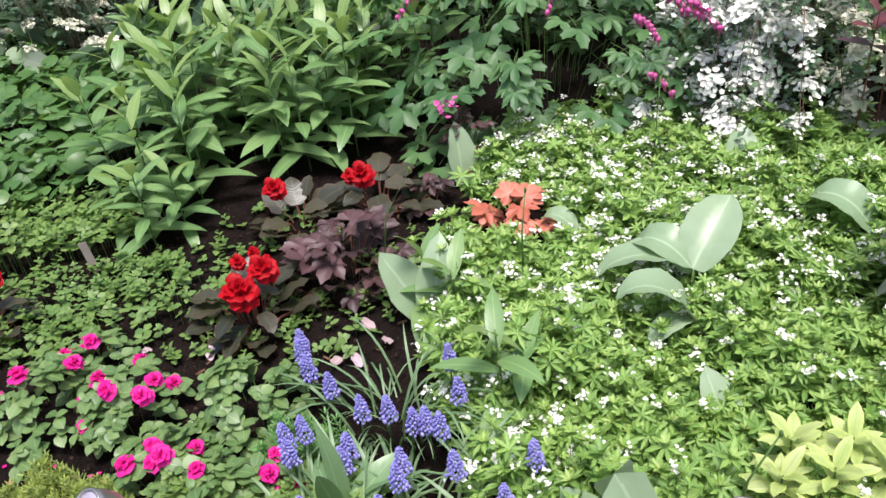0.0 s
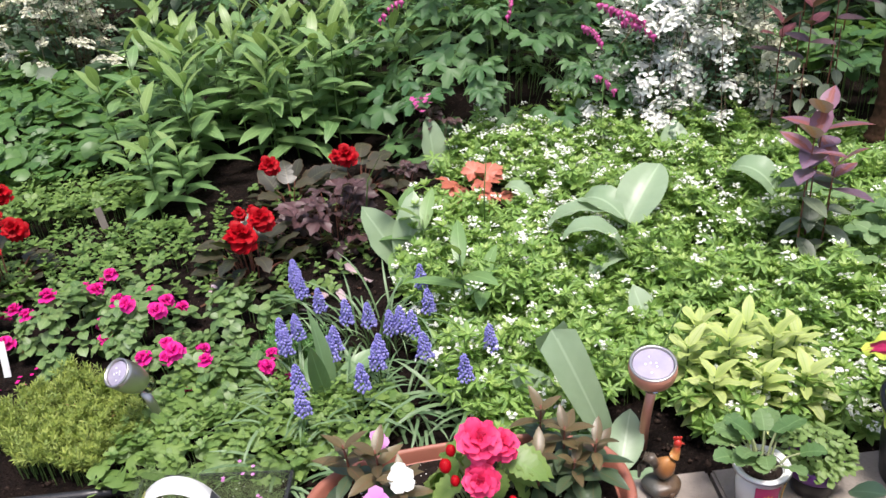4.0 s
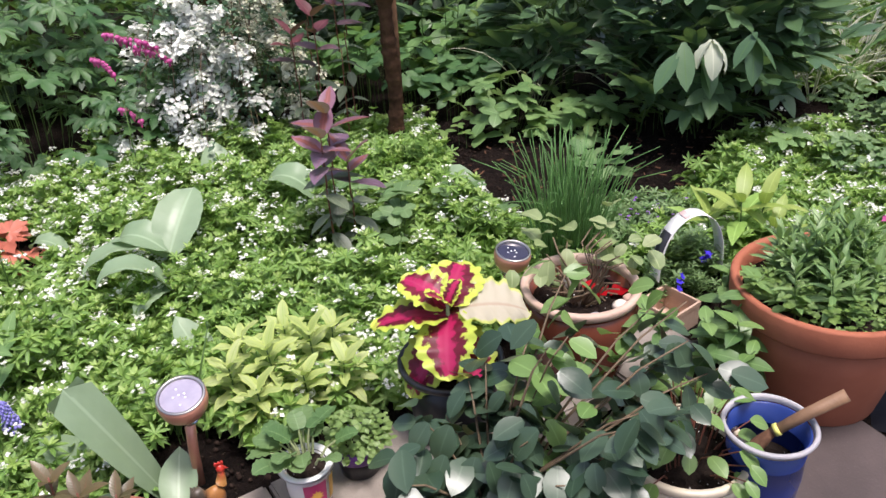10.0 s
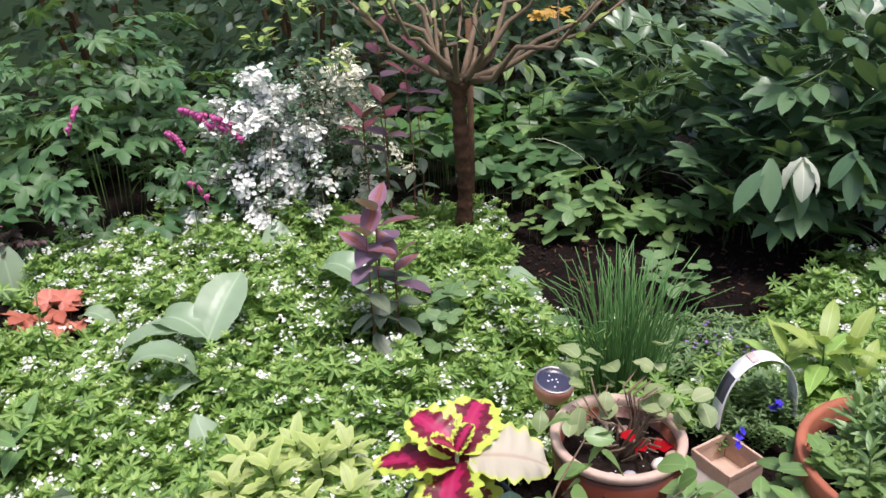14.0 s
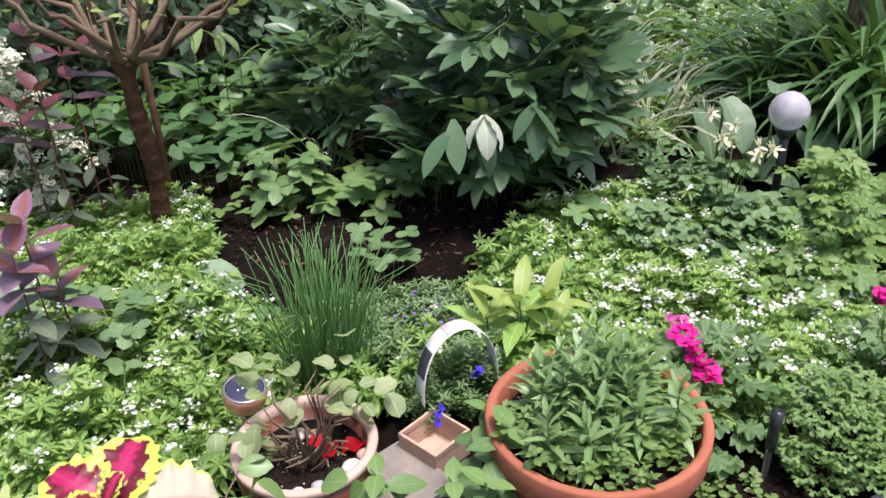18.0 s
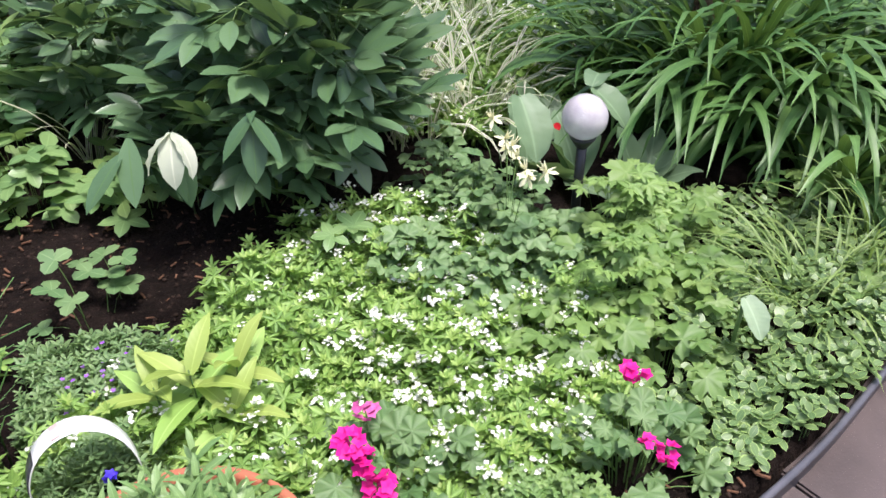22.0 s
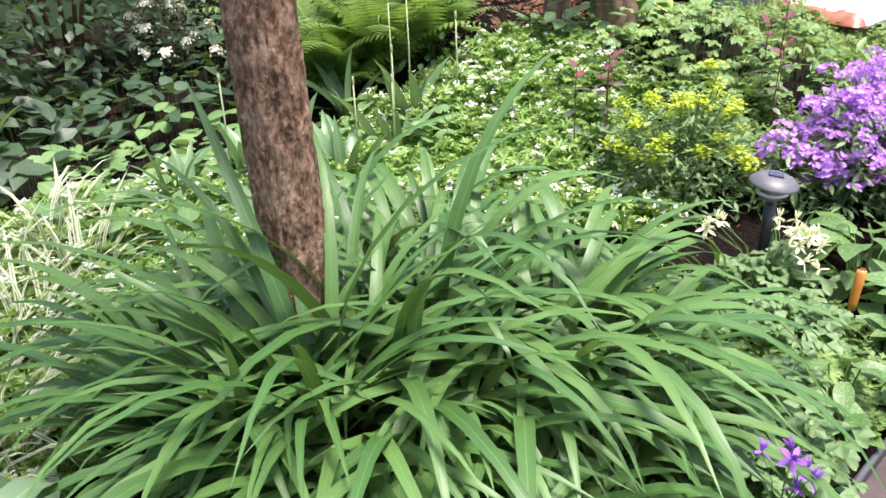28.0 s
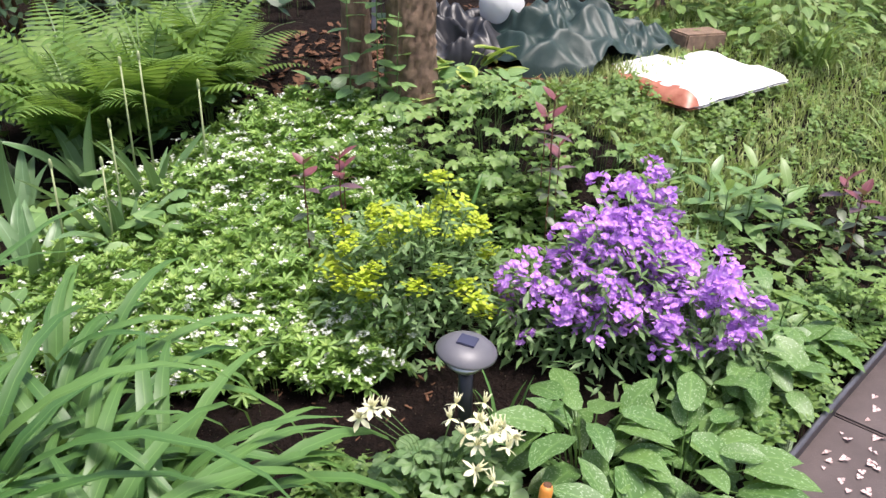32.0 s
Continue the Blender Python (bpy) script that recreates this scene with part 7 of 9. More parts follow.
# young standard tree with a stake
tree = thing("young_tree", (1.585, 2.20, 0), "small grafted tree with ringed trunk and bare crown", "tree")
_ts = np.linspace(0, 1, 60)
part("trunk", tube([(0.012 * math.sin(s * 5), -0.06 * s, 0.63 * s) for s in _ts], [0.029 + 0.005 * max(0.0, math.cos(s * 70 + 2 * math.sin(s * 9))) ** 3 + 0.003 * math.sin(s * 13) - 0.004 * s + 0.016 * max(0.0, s - 0.9) * 10 for s in _ts], None, 14), "bark_ring", tree, "ringed red-brown bark")
for _i in range(15):
    _a, _l = _i * 2.4, U(0.24, 0.46) if _i % 5 else 0.62
    _up = U(0.75, 1.6) if _i % 5 else 0.5
    _e = np.array((math.cos(_a) * _l, math.sin(_a) * _l * 0.8, _l * _up))
    _b0 = np.array((0, -0.06, 0.62))
    _bp = [_b0, _b0 + _e * (0.25, 0.25, 0.12) + rng.normal(0, 0.012, 3), _b0 + _e * (0.45, 0.45, 0.42) + rng.normal(0, 0.02, 3), _b0 + _e * (0.7, 0.7, 0.55) + rng.normal(0, 0.02, 3), _b0 + _e]
    _br = part("branch", tube(_bp, [0.015, 0.012, 0.009, 0.007, 0.004], None, 6), "twig", tree)
    for _k in range(3):
        _f = _bp[3] + (_bp[4] - _bp[3]) * U(0, 0.8)
        part("twig", tube([_f, _f + np.array((U(-0.08, 0.08), U(-0.08, 0.08), U(0.06, 0.16)))], 0.003, 0.0012, 4), "twig", _br)
    _q = np.array([_bp[3] + (_bp[4] - _bp[3]) * U(0.2, 1.1) + rng.normal(0, 0.035, 3) for _ in range(8)])
    pieces("leaf", [mesh_of("leaf", [(leaf(0.042, 0.028, 4, 0.45, 0.2, 0.3, 0.8, 0.2), np.eye(4))], "lime_shoot" if _i % 3 else "lily_young")], rmats(_q, U(0, 360, 8), U(-20, 60, 8), U(-25, 25, 8), U(0.7, 1.2, 8)), _br)
single("tree_stake", tube([(0, 0, -0.05), (0.005, 0, 0.35), (0.0, -0.02, 0.8)], 0.013, 0.012, 8), "bark", (1.66, 2.29, 0), "dark wooden stake beside the young tree", "stake")
for _x, _y, _z in ((0.98, 2.52, 0.72), (1.12, 2.56, 0.80), (1.22, 2.45, 0.62)):
    mound("lime_shoot", (_x, _y, _z), 0.08, 0.06, 0.10, 18, [leaf(0.05, 0.028, 4, 0.45, 0.15, 0.3, 0.8, 0.2)], "lime_shoot", "bright lime green shoot rising through spirea", "shoot", (0, 50), (0.7, 1.1), "stem_green", group="lime shoots")

# peony
PL = [leaf(0.145, 0.056, 6, 0.48, 0.22, 0.12, 0.85, 0.2), leaf(0.135, 0.052, 6, 0.46, 0.30, 0.35, 0.85, 0.2), leaf(0.150, 0.058, 6, 0.5, 0.14, 0.25, 0.85, 0.2)]


def peony_leaf(lf, seed):
    """A compound leaf: five to seven leaflets on a forked stalk."""
    off = [((0, 0.075, 0), 0, 4, 1.0), ((0, 0.07, 0), 34, 6, 0.92), ((0, 0.07, 0), -36, 6, 0.92), ((-0.03, 0.0, 0), 62, 10, 0.88), ((0.03, 0.0, 0), -60, 10, 0.88), ((-0.03, 0.01, 0), 34, -12, 0.74), ((0.03, 0.01, 0), -34, -12, 0.74)]
    ts = [lf.put(rmats(o, y + 5 * math.sin(seed + k), q, 12 * math.sin(seed * 3 + k), s)[0], 0) for k, (o, y, q, s) in enumerate(off[:5 + 2 * (seed % 2)])]
    return joined(ts + [tube([(0, -0.20, -0.08), (0, -0.06, 0.004), (0, 0.08, -0.002)], 0.0030, 0.0016, 5).put(np.eye(4), 1), tube([(-0.035, 0.0, -0.002), (0, -0.04, 0.0), (0.035, 0.0, -0.002)], 0.0018, 0.0018, 4).put(np.eye(4), 1)])


def peony(at, rx, ry, h, n, label, pale=None):
    ob = thing("peony", (at[0], at[1], 0), label, "peony", "peony bushes")
    meshes = [mesh_of("leaf", [(peony_leaf(PL[k % 3], k), np.eye(4))], ["peony_leaf", "stem_green"]) for k in range(6)]
    p, a, e = dome(n, rx, ry, h - 0.1, 0.04, inner=0.35)
    p[:, 2] = np.abs(p[:, 2]) + 0.15 + 0.05 * np.sin(a * 0.11)
    pieces("leaf", meshes, rmats(p, a + U(-45, 45, n), U(-4, 52, n) + np.clip(e - 40, 0, 40) * 0.4, U(-28, 28, n), U(0.8, 1.15, n)), ob)
    k = n
    p, a, e = dome(k, rx * 0.8, ry * 0.8, h * 0.85, 0.0, inner=0.6)
    p[:, 2] = np.abs(p[:, 2]) + 0.16
    part("inner_leaves", [(peony_leaf(PL[0], 1), rmats(p, a + U(-60, 60, k), U(-50, 20, k), U(-30, 30, k), U(0.8, 1.1, k)))], ["peony_leaf", "stem_green"], ob, kind="stuff")
    for i in range(11):
        an = i * 2.4
        part("stem", tube([(math.cos(an) * 0.05, math.sin(an) * 0.05, 0), (math.cos(an) * rx * 0.35, math.sin(an) * ry * 0.35, h * 0.5), (math.cos(an) * rx * 0.6, math.sin(an) * ry * 0.6, h * 0.82)], 0.006, 0.003, 6), "stem_green", ob)
    if pale:
        lf = broad(0.125, 0.056, 8, 2, 0.45, 0.25, 0.9, 0.7, 0.25, ruffle=0.05)
        m = rmats([(pale[0], pale[1], pale[2])] * 3, [150, 100, 200], [-42, -25, -40], [0, 25, -20], [1.0, 0.85, 0.9])
        pieces("leaflet", [mesh_of("leaflet", [(lf, np.eye(4))], "peony_pale")], m, ob, "pale silvery drooping leaflet")
        m = rmats([(pale[0] + dx, pale[1] + 0.03, pale[2] + dz) for dx, dz in ((0.02, -0.05), (-0.02, -0.04), (-0.10, -0.03), (-0.08, 0.0), (0.20, -0.03), (0.21, -0.02), (0.19, -0.02))], [160, 205, 110, 150, 150, 105, 200], [-66, -60, -30, -50, -58, -30, -40], [10, -10, 5, 10, -10, 10, -15], [0.95, 0.9, 1.0, 1.0, 1.05, 0.95, 0.95])
        pieces("leaflet", [mesh_of("leaflet", [(PL[2], np.eye(4))], "peony_leaf")], m, ob)
    return ob


peony((2.74, 1.74), 0.36, 0.38, 0.84, 112, "peony bush with glossy dark green divided leaves", (-0.500, -0.495, 0.54))
peony((2.52, 2.45), 0.30, 0.28, 0.60, 40, "smaller peony with dark green leaves in shade")

# leafy shoots, grass and seedlings between the young tree and the peony
stalk_clump("lily_clump", (2.04, 2.62), [(0, 0, 1.0), (0.08, 0.06, 0.9), (-0.10, 0.04, 1.05), (0.14, -0.05, 0.8)], 0.50, 10, LLEAF, "lily shoots in shade behind the young tree", "lily", "lily clumps", pitch=(0, 60), size=(1.0, 0.6))
tuft("ribbon_grass", (2.30, 2.32), 0.05, 18, 0.44, 0.010, "ribbon_leaf", "small tuft of pale striped grass in shade", "ribbon grass", (60, 85), (60, 140), group="ribbon grass tufts", nseg=6, count_parts=12)
mound("leafy_seedling", (2.05, 2.14), 0.17, 0.15, 0.24, 26, [joined([leaf(0.075, 0.052, 4, 0.5, 0.12, 0.3, 0.8, 0.3).put(m) for m in rmats((0, 0, 0), [0, 100, 260], 5)])], "lily_leaf", "seedling with three-part broad leaves over bare soil", "seedling", (-30, 20), (0.75, 1.15), group="broad seedlings")
mound("leafy_seedling", (2.32, 1.92), 0.16, 0.12, 0.18, 18, [joined([leaf(0.070, 0.040, 4, 0.5, 0.12, 0.3, 0.8, 0.3).put(m) for m in rmats((0, 0, 0), [0, 72, 144, 216, 288], 5)])], "lily_leaf", "seedling with five-part leaves beside the peony", "seedling", (-30, 20), (0.75, 1.15), group="broad seedlings")
mound("leafy_seedling", (2.62, 1.22), 0.10, 0.08, 0.16, 9, [joined([leaf(0.060, 0.034, 4, 0.5, 0.12, 0.3, 0.8, 0.3).put(m) for m in rmats((0, 0, 0), [0, 72, 144, 216, 288], 5)])], "lily_leaf", "small five-leaved seedling at the peony's foot", "seedling", (-30, 20), (0.75, 1.15), group="broad seedlings")

# geraniums, parsley, knife, stones at the corner
GER = [palm_leaf(0.040, 7, 0.10, 335, 0.35, 0.05, 2, 0.12), palm_leaf(0.034, 7, 0.12, 330, 0.4, 0.05, 2, 0.05)]


def geranium(at, r, h, n, heads):
    ob = mound("geranium", at, r, r * 0.9, h, n, GER, "geranium_leaf", "geranium with rounded scalloped leaves and magenta flower heads", "geranium", (-5, 50), (0.75, 1.2), group="magenta geraniums", sr=0.002)
    for (x, y, z, s, k, mt) in heads:
        hd = part("flower_stem", tube([(x * 0.3, y * 0.3, 0.02), (x * 0.8, y * 0.8, z * 0.6), (x, y, z)], 0.002, 0.0016, 5), "stem_green", ob)
        q = rng.normal(0, 1, (k, 3))
        q /= np.linalg.norm(q, axis=1, keepdims=True)
        q = q * (0.022, 0.022, 0.018) * s + (x, y, z)
        pieces("floret", [mesh_of("floret", [(daisy(5, 0.015 * s, 0.014 * s, 18, seg=2), np.eye(4))], mt)], rmats(q, U(0, 360, k), U(-50, 20, k), U(-30, 30, k)), hd)
    return ob


geranium((2.26, 0.50), 0.22, 0.20, 74, [(-0.05, 0.01, 0.235, 1.1, 14, "magenta_petal"), (-0.035, -0.02, 0.205, 1.0, 12, "magenta_petal"), (-0.03, -0.05, 0.165, 1.1, 14, "magenta_petal"), (0.03, 0.09, 0.20, 0.9, 10, "pink_petal")])
geranium((2.70, 0.28), 0.18, 0.17, 52, [(0.09, 0.09, 0.185, 1.0, 14, "magenta_petal"), (-0.005, -0.04, 0.15, 0.8, 10, "magenta_petal"), (0.03, -0.06, 0.12, 0.9, 10, "magenta_petal")])
PAR = joined([palm_leaf(0.016, 3, 0.55, 230, 0.2, 0.2, 2, 0.2).put(m) for m in rmats([(0, 0.02, 0), (-0.013, 0.008, 0), (0.013, 0.008, 0)], [0, 70, -70], 0)])
mound("parsley", (2.42, 0.245), 0.165, 0.15, 0.17, 420, [PAR], "parsley_leaf", "dense rounded mound of finely cut green leaves", "parsley", (-5, 45), (0.7, 1.15), "stem_green", as_pieces=False, inner=0.4, sr=0.0012)
_kn = thing("garden_knife", (2.225, 0.275, 0.0), "black-handled garden knife standing upright in soil", "tool")
part("blade", box(-0.012, -0.0015, -0.05, 0.012, 0.0015, 0.09, 0.0006), "steel", _kn, smooth=False)
part("handle", tube([(0, 0, 0.085), (0.002, 0, 0.11), (0.0, 0, 0.15), (0.004, 0, 0.185)], [0.010, 0.0125, 0.011, 0.014], None, 12), "black_plastic", _kn)
for _x, _y, _r, _m_ in ((2.125, 0.235, 0.030, "pebble_grey"), (2.165, 0.185, 0.020, "pebble_white"), (2.225, 0.155, 0.024, "dark_print")):
    single("pebble", blob(_r, _r * 0.7, _r * 0.6, _r * 500, 0.1, 3), _m_, (_x, _y, 0.012), "rounded pebble inside the corner of the edging", "pebble", "pebbles at the corner")
carpet("corner_weeds", [(2.05, 0.25), (2.2, 0.16), (2.22, 0.3), (2.1, 0.38)], 22, [SPRIG, CLOVER], "mint_leaf", "small weeds in the corner of the bed", (0.01, 0.04), (0.5, 0.9), (-15, 15))


# ---------------------------------------------------------------- right of the peony: columbine, cranesbill, vinca, ribbon grass, daylilies
AQL = joined([palm_leaf(0.036, 3, 0.25, 190, 0.25, 0.03, 3, 0.1).put(m) for m in rmats([(0, 0.026, 0), (-0.016, 0.0, 0), (0.016, 0.0, 0)], [0, 95, -95], 8)])
CRN = [palm_leaf(0.056, 5, 0.26, 310, 0.2, 0.16, 3, 0.15), palm_leaf(0.050, 5, 0.30, 320, 0.25, 0.2, 2, 0.2)]
for _x, _y, _r, _h, _n in ((2.90, 0.98, 0.19, 0.20, 58), (3.05, 0.86, 0.15, 0.19, 40), (2.75, 1.06, 0.13, 0.16, 28), (3.0, 1.14, 0.14, 0.25, 34), (3.15, 1.06, 0.10, 0.20, 20), (3.06, 1.36, 0.13, 0.22, 22)):
    mound("columbine", (_x, _y), _r, _r, _h, _n, [AQL], "columbine_leaf", "columbine with blue-green rounded three-part leaves", "columbine", (-10, 30), (0.8, 1.25), group="columbines")
for _x, _y, _r, _h, _n in ((3.10, 0.70, 0.19, 0.24, 62), (2.88, 0.62, 0.18, 0.17, 54), (3.28, 0.80, 0.14, 0.28, 38), (2.70, 0.72, 0.16, 0.14, 40), (3.0, 0.44, 0.14, 0.14, 30), (3.62, 0.30, 0.12, 0.11, 22), (3.42, 0.74, 0.12, 0.24, 24), (3.24, 0.56, 0.14, 0.18, 32)):
    mound("cranesbill", (_x, _y), _r, _r, _h, _n, CRN, "cranesbill_leaf", "cranesbill mound of deeply cut light green leaves", "cranesbill", (-10, 35), (0.65, 1.15), group="cranesbills")


def columbine_flower(at, pts, petal="cream_petal", label="cream columbine flowers nodding on thin stems"):
    ob = thing("columbine_flower", at, label, "flower", "columbine flowers")
    fl = joined([daisy(5, 0.024, 0.009, -20, seg=3), daisy(5, 0.014, 0.009, 60, seg=2)] + [tube([(0, 0, 0), (math.cos(a) * 0.008, math.sin(a) * 0.008, 0.02)], 0.002, 0.0006, 4) for a in np.arange(5) * 1.257])
    for x, y, z in pts:
        st = part("stem", tube([(0, 0, 0), (x * 0.4, y * 0.4, z * 0.7), (x, y, z)], 0.0013, 0.0009, 4), "stem_green", ob)
        pieces("bloom", [mesh_of("bloom", [(fl, np.eye(4))], petal)], rmats((x, y, z), U(0, 360), U(-50, 50), U(-40, 40), U(1.15, 1.6)), st)
    return ob


# finely cut light green leaves between cranesbill and lamp
FINE = joined([palm_leaf(0.040, 5, 0.48, 270, 0.18, 0.28, 3, 0.2).put(m) for m in rmats([(0, 0.03, 0), (-0.02, 0.0, 0), (0.02, 0.0, 0)], [0, 75, -75], 5)])
for _x, _y, _r, _h, _n in ((3.22, 0.82, 0.15, 0.31, 30), (3.05, 0.66, 0.12, 0.27, 20), (3.40, 0.86, 0.10, 0.28, 16), (5.25, 0.46, 0.10, 0.16, 14), (7.25, 0.42, 0.13, 0.2, 16)):
    mound("larkspur", (_x, _y), _r, _r, _h, _n, [FINE], "larkspur_leaf", "young larkspur with finely cut bright green leaves", "larkspur", (-15, 35), (0.75, 1.15), group="larkspur clumps")
columbine_flower((2.98, 0.98, 0.05), [(-0.06, -0.12, 0.34), (0.02, 0.22, 0.40), (0.08, 0.10, 0.26), (-0.03, -0.10, 0.30), (0.05, 0.05, 0.30), (0.0, -0.13, 0.32), (0.10, 0.08, 0.24), (-0.02, 0.0, 0.36), (0.06, 0.14, 0.34)])
VIN = [leaf(0.034, 0.023, 4, 0.5, 0.12, 0.2, 0.75, 0.3), leaf(0.030, 0.020, 4, 0.5, 0.15, 0.3, 0.75, 0.3)]
VINP = joined([VIN[0].put(m) for m in rmats([(0, 0, 0), (0, 0, 0), (0, 0.0, 0.012), (0, 0, 0.012)], [0, 180, 90, 270], [10, 10, 28, 28], 0, [1, 1, 0.75, 0.75])])
carpet("variegated_vinca", [(2.80, 0.16), (3.2, 0.115), (3.6, 0.165), (4.05, 0.205), (4.30, 0.24), (4.25, 0.50), (3.95, 0.62), (3.75, 0.80), (3.45, 0.95), (3.25, 0.62), (3.0, 0.42), (2.85, 0.36)], 1150, [VINP], "vinca_leaf", "periwinkle carpet with cream-edged green leaves", (0.03, 0.13), (0.7, 1.2), (-32, 32))
flopped((3.15, 0.375, 0.205), [(1, 172, -36, 6, 0.50)], "tulip with one broad grey-green leaf standing in periwinkle")
for _x, _y, _l in ((3.46, 1.20, [(80, 40, 20, 1.2), (-20, 66, 10, 1.2), (-70, 52, -20, 1.2), (170, 20, 0, 1.1), (30, 70, 30, 1.1)]), (3.60, 1.04, [(10, 68, 0, 1.1), (-60, 55, 10, 1.15), (90, 60, 0, 1.0), (-110, 45, 0, 1.0), (-150, 50, 20, 0.9)]), (3.38, 1.34, [(60, 62, 0, 1.1), (-30, 70, 20, 1.25), (120, 50, 0, 1.0)]), (3.55, 1.45, [(20, 72, 0, 1.2), (-60, 60, 20, 1.0)])):
    tulip((_x, _y), _l, "grey-green tulip leaves beside the globe lamp", "tulip_grey")
flopped((3.205, 1.20, 0.38), [(1, 165, -36, -6, 0.95)], "tulip with one broad leaf drooping beside the globe lamp", "tulip_grey")
flopped((3.50, 1.20, 0.33), [(1, 200, -30, 8, 0.8), (2, -60, 20, 0, 0.7)], "tulip with broad grey-green leaves drooping before ribbon grass", "tulip_grey")
single("petal", broad(0.032, 0.022, 5, 1, 0.5, 0.4, 0.6, 0.8, 0.3).put(rmats((0, 0, 0), 160, -10, 20)[0]), "red_petal", (3.411, 1.253, 0.215), "fallen red tulip petal on a leaf", "petal")

# frosted globe solar lamp
_gp = thing("globe_lamp", (3.245, 0.985, 0), "solar lamp with frosted crackle glass globe on black stake", "lamp")
part("stake", tube([(0, 0, -0.05), (0, 0, 0.18), (0, 0, 0.30)], 0.014, 0.014, 14), "black_plastic", _gp)
part("collar", lathe([(0.014, 0.0), (0.034, 0.028), (0.036, 0.034), (0.030, 0.036), (0.001, 0.036)], 24).put(one(0, 0, 0.295)), "black_plastic", _gp)
part("globe", lathe([(max(0.0004, 0.062 * math.sin(math.pi * i / 18)), -0.062 * math.cos(math.pi * i / 18)) for i in range(19)], 36).put(one(0, 0, 0.385)), "globe_frost", _gp)

# ribbon grass
_rg = [(3.22, 1.72), (3.42, 1.66), (3.60, 1.78), (3.40, 1.98), (3.66, 2.08), (3.20, 2.02), (3.86, 2.30), (3.55, 2.35), (3.90, 2.68), (3.62, 2.75), (4.15, 2.55), (3.28, 2.45), (4.15, 2.95), (3.75, 3.1)]
for _i, (_x, _y) in enumerate(_rg):
    tuft("ribbon_grass", (_x, _y), 0.09, 34, 0.42, 0.013, "ribbon_leaf", "ribbon grass with green and white striped arching blades", "ribbon grass", (50, 85), (60, 150), group="ribbon grass tufts", nseg=5, count_parts=12)
woodruff("sweet_woodruff", [(3.3, 1.5), (4.0, 1.6), (5.2, 1.95), (5.2, 3.1), (3.5, 3.4), (3.0, 2.4)], 2600, None, 0.35, (0.06, 0.14), "sweet woodruff in flower under ribbon grass and daylilies", big=1.15)

# daylilies round the tree
_dl = [(4.16, 0.99, 0.11, 60, 0.56), (4.36, 0.98, 0.13, 90, 0.76), (4.66, 0.92, 0.12, 90, 0.88), (4.92, 1.06, 0.12, 80, 0.70), (4.16, 1.16, 0.12, 80, 0.80), (4.42, 1.14, 0.12, 80, 0.94), (4.62, 1.26, 0.12, 80, 0.90), (4.84, 1.42, 0.13, 70, 0.80), (4.02, 1.38, 0.10, 54, 0.72), (4.12, 1.62, 0.12, 60, 0.72), (4.55, 1.70, 0.13, 60, 0.76), (5.0, 1.68, 0.12, 54, 0.66), (4.88, 0.78, 0.10, 66, 0.62), (4.62, 0.68, 0.09, 50, 0.56), (4.06, 0.68, 0.09, 46, 0.50), (4.32, 0.62, 0.08, 38, 0.46)]
for _x, _y, _r, _n, _L in _dl:
    tuft("daylily", (_x, _y), _r, int(_n * 1.1), _L, 0.036, "daylily_leaf", "daylily clump of long arching strap leaves", "daylily", (56, 83), (98, 185), group="daylilies", fold=0.22, nseg=10, taper=0.45, count_parts=22)
tuft("daylily", (4.19, 1.16), 0.12, 84, 0.92, 0.032, "daylily_leaf", "upright daylily shoots before the trunk", "daylily", (66, 84), (75, 135), group="daylilies", fold=0.25, nseg=9, taper=0.45, count_parts=30)
tuft("daylily", (4.08, 1.24), 0.09, 44, 0.64, 0.032, "daylily_leaf", "tall daylily blades beside the trunk", "daylily", (70, 86), (45, 100), group="daylilies", fold=0.25, nseg=9, taper=0.45, count_parts=26)
tuft("daylily", (4.62, 1.46), 0.12, 34, 0.50, 0.026, "daylily_leaf", "upright inner shoots of the daylilies by the trunk", "daylily", (66, 85), (70, 130), group="daylilies", fold=0.25, nseg=9, taper=0.45, count_parts=34)
tuft("grass_tuft", (3.84, 0.34), 0.14, 90, 0.40, 0.007, "grass_leaf", "fine green grass tuft hanging over the edging", "grass", (35, 80), (60, 140), group="grass tufts", count_parts=16)
tuft("grass_tuft", (3.52, 0.36), 0.14, 80, 0.36, 0.007, "grass_leaf", "fine green grass among periwinkle", "grass", (35, 80), (60, 130), group="grass tufts", count_parts=16)
tuft("grass_tuft", (4.35, 0.42), 0.10, 36, 0.30, 0.007, "grass_leaf", "grass tuft at the edge of the bed", "grass", (35, 80), (60, 140), group="grass tufts", count_parts=16)
single("brown_bud", blob(0.008, 0.006, 0.011, 2, 0.2, 2), "veneer", (3.985, 0.50, 0.32), "small brown snail shell on a daylily leaf", "shell")

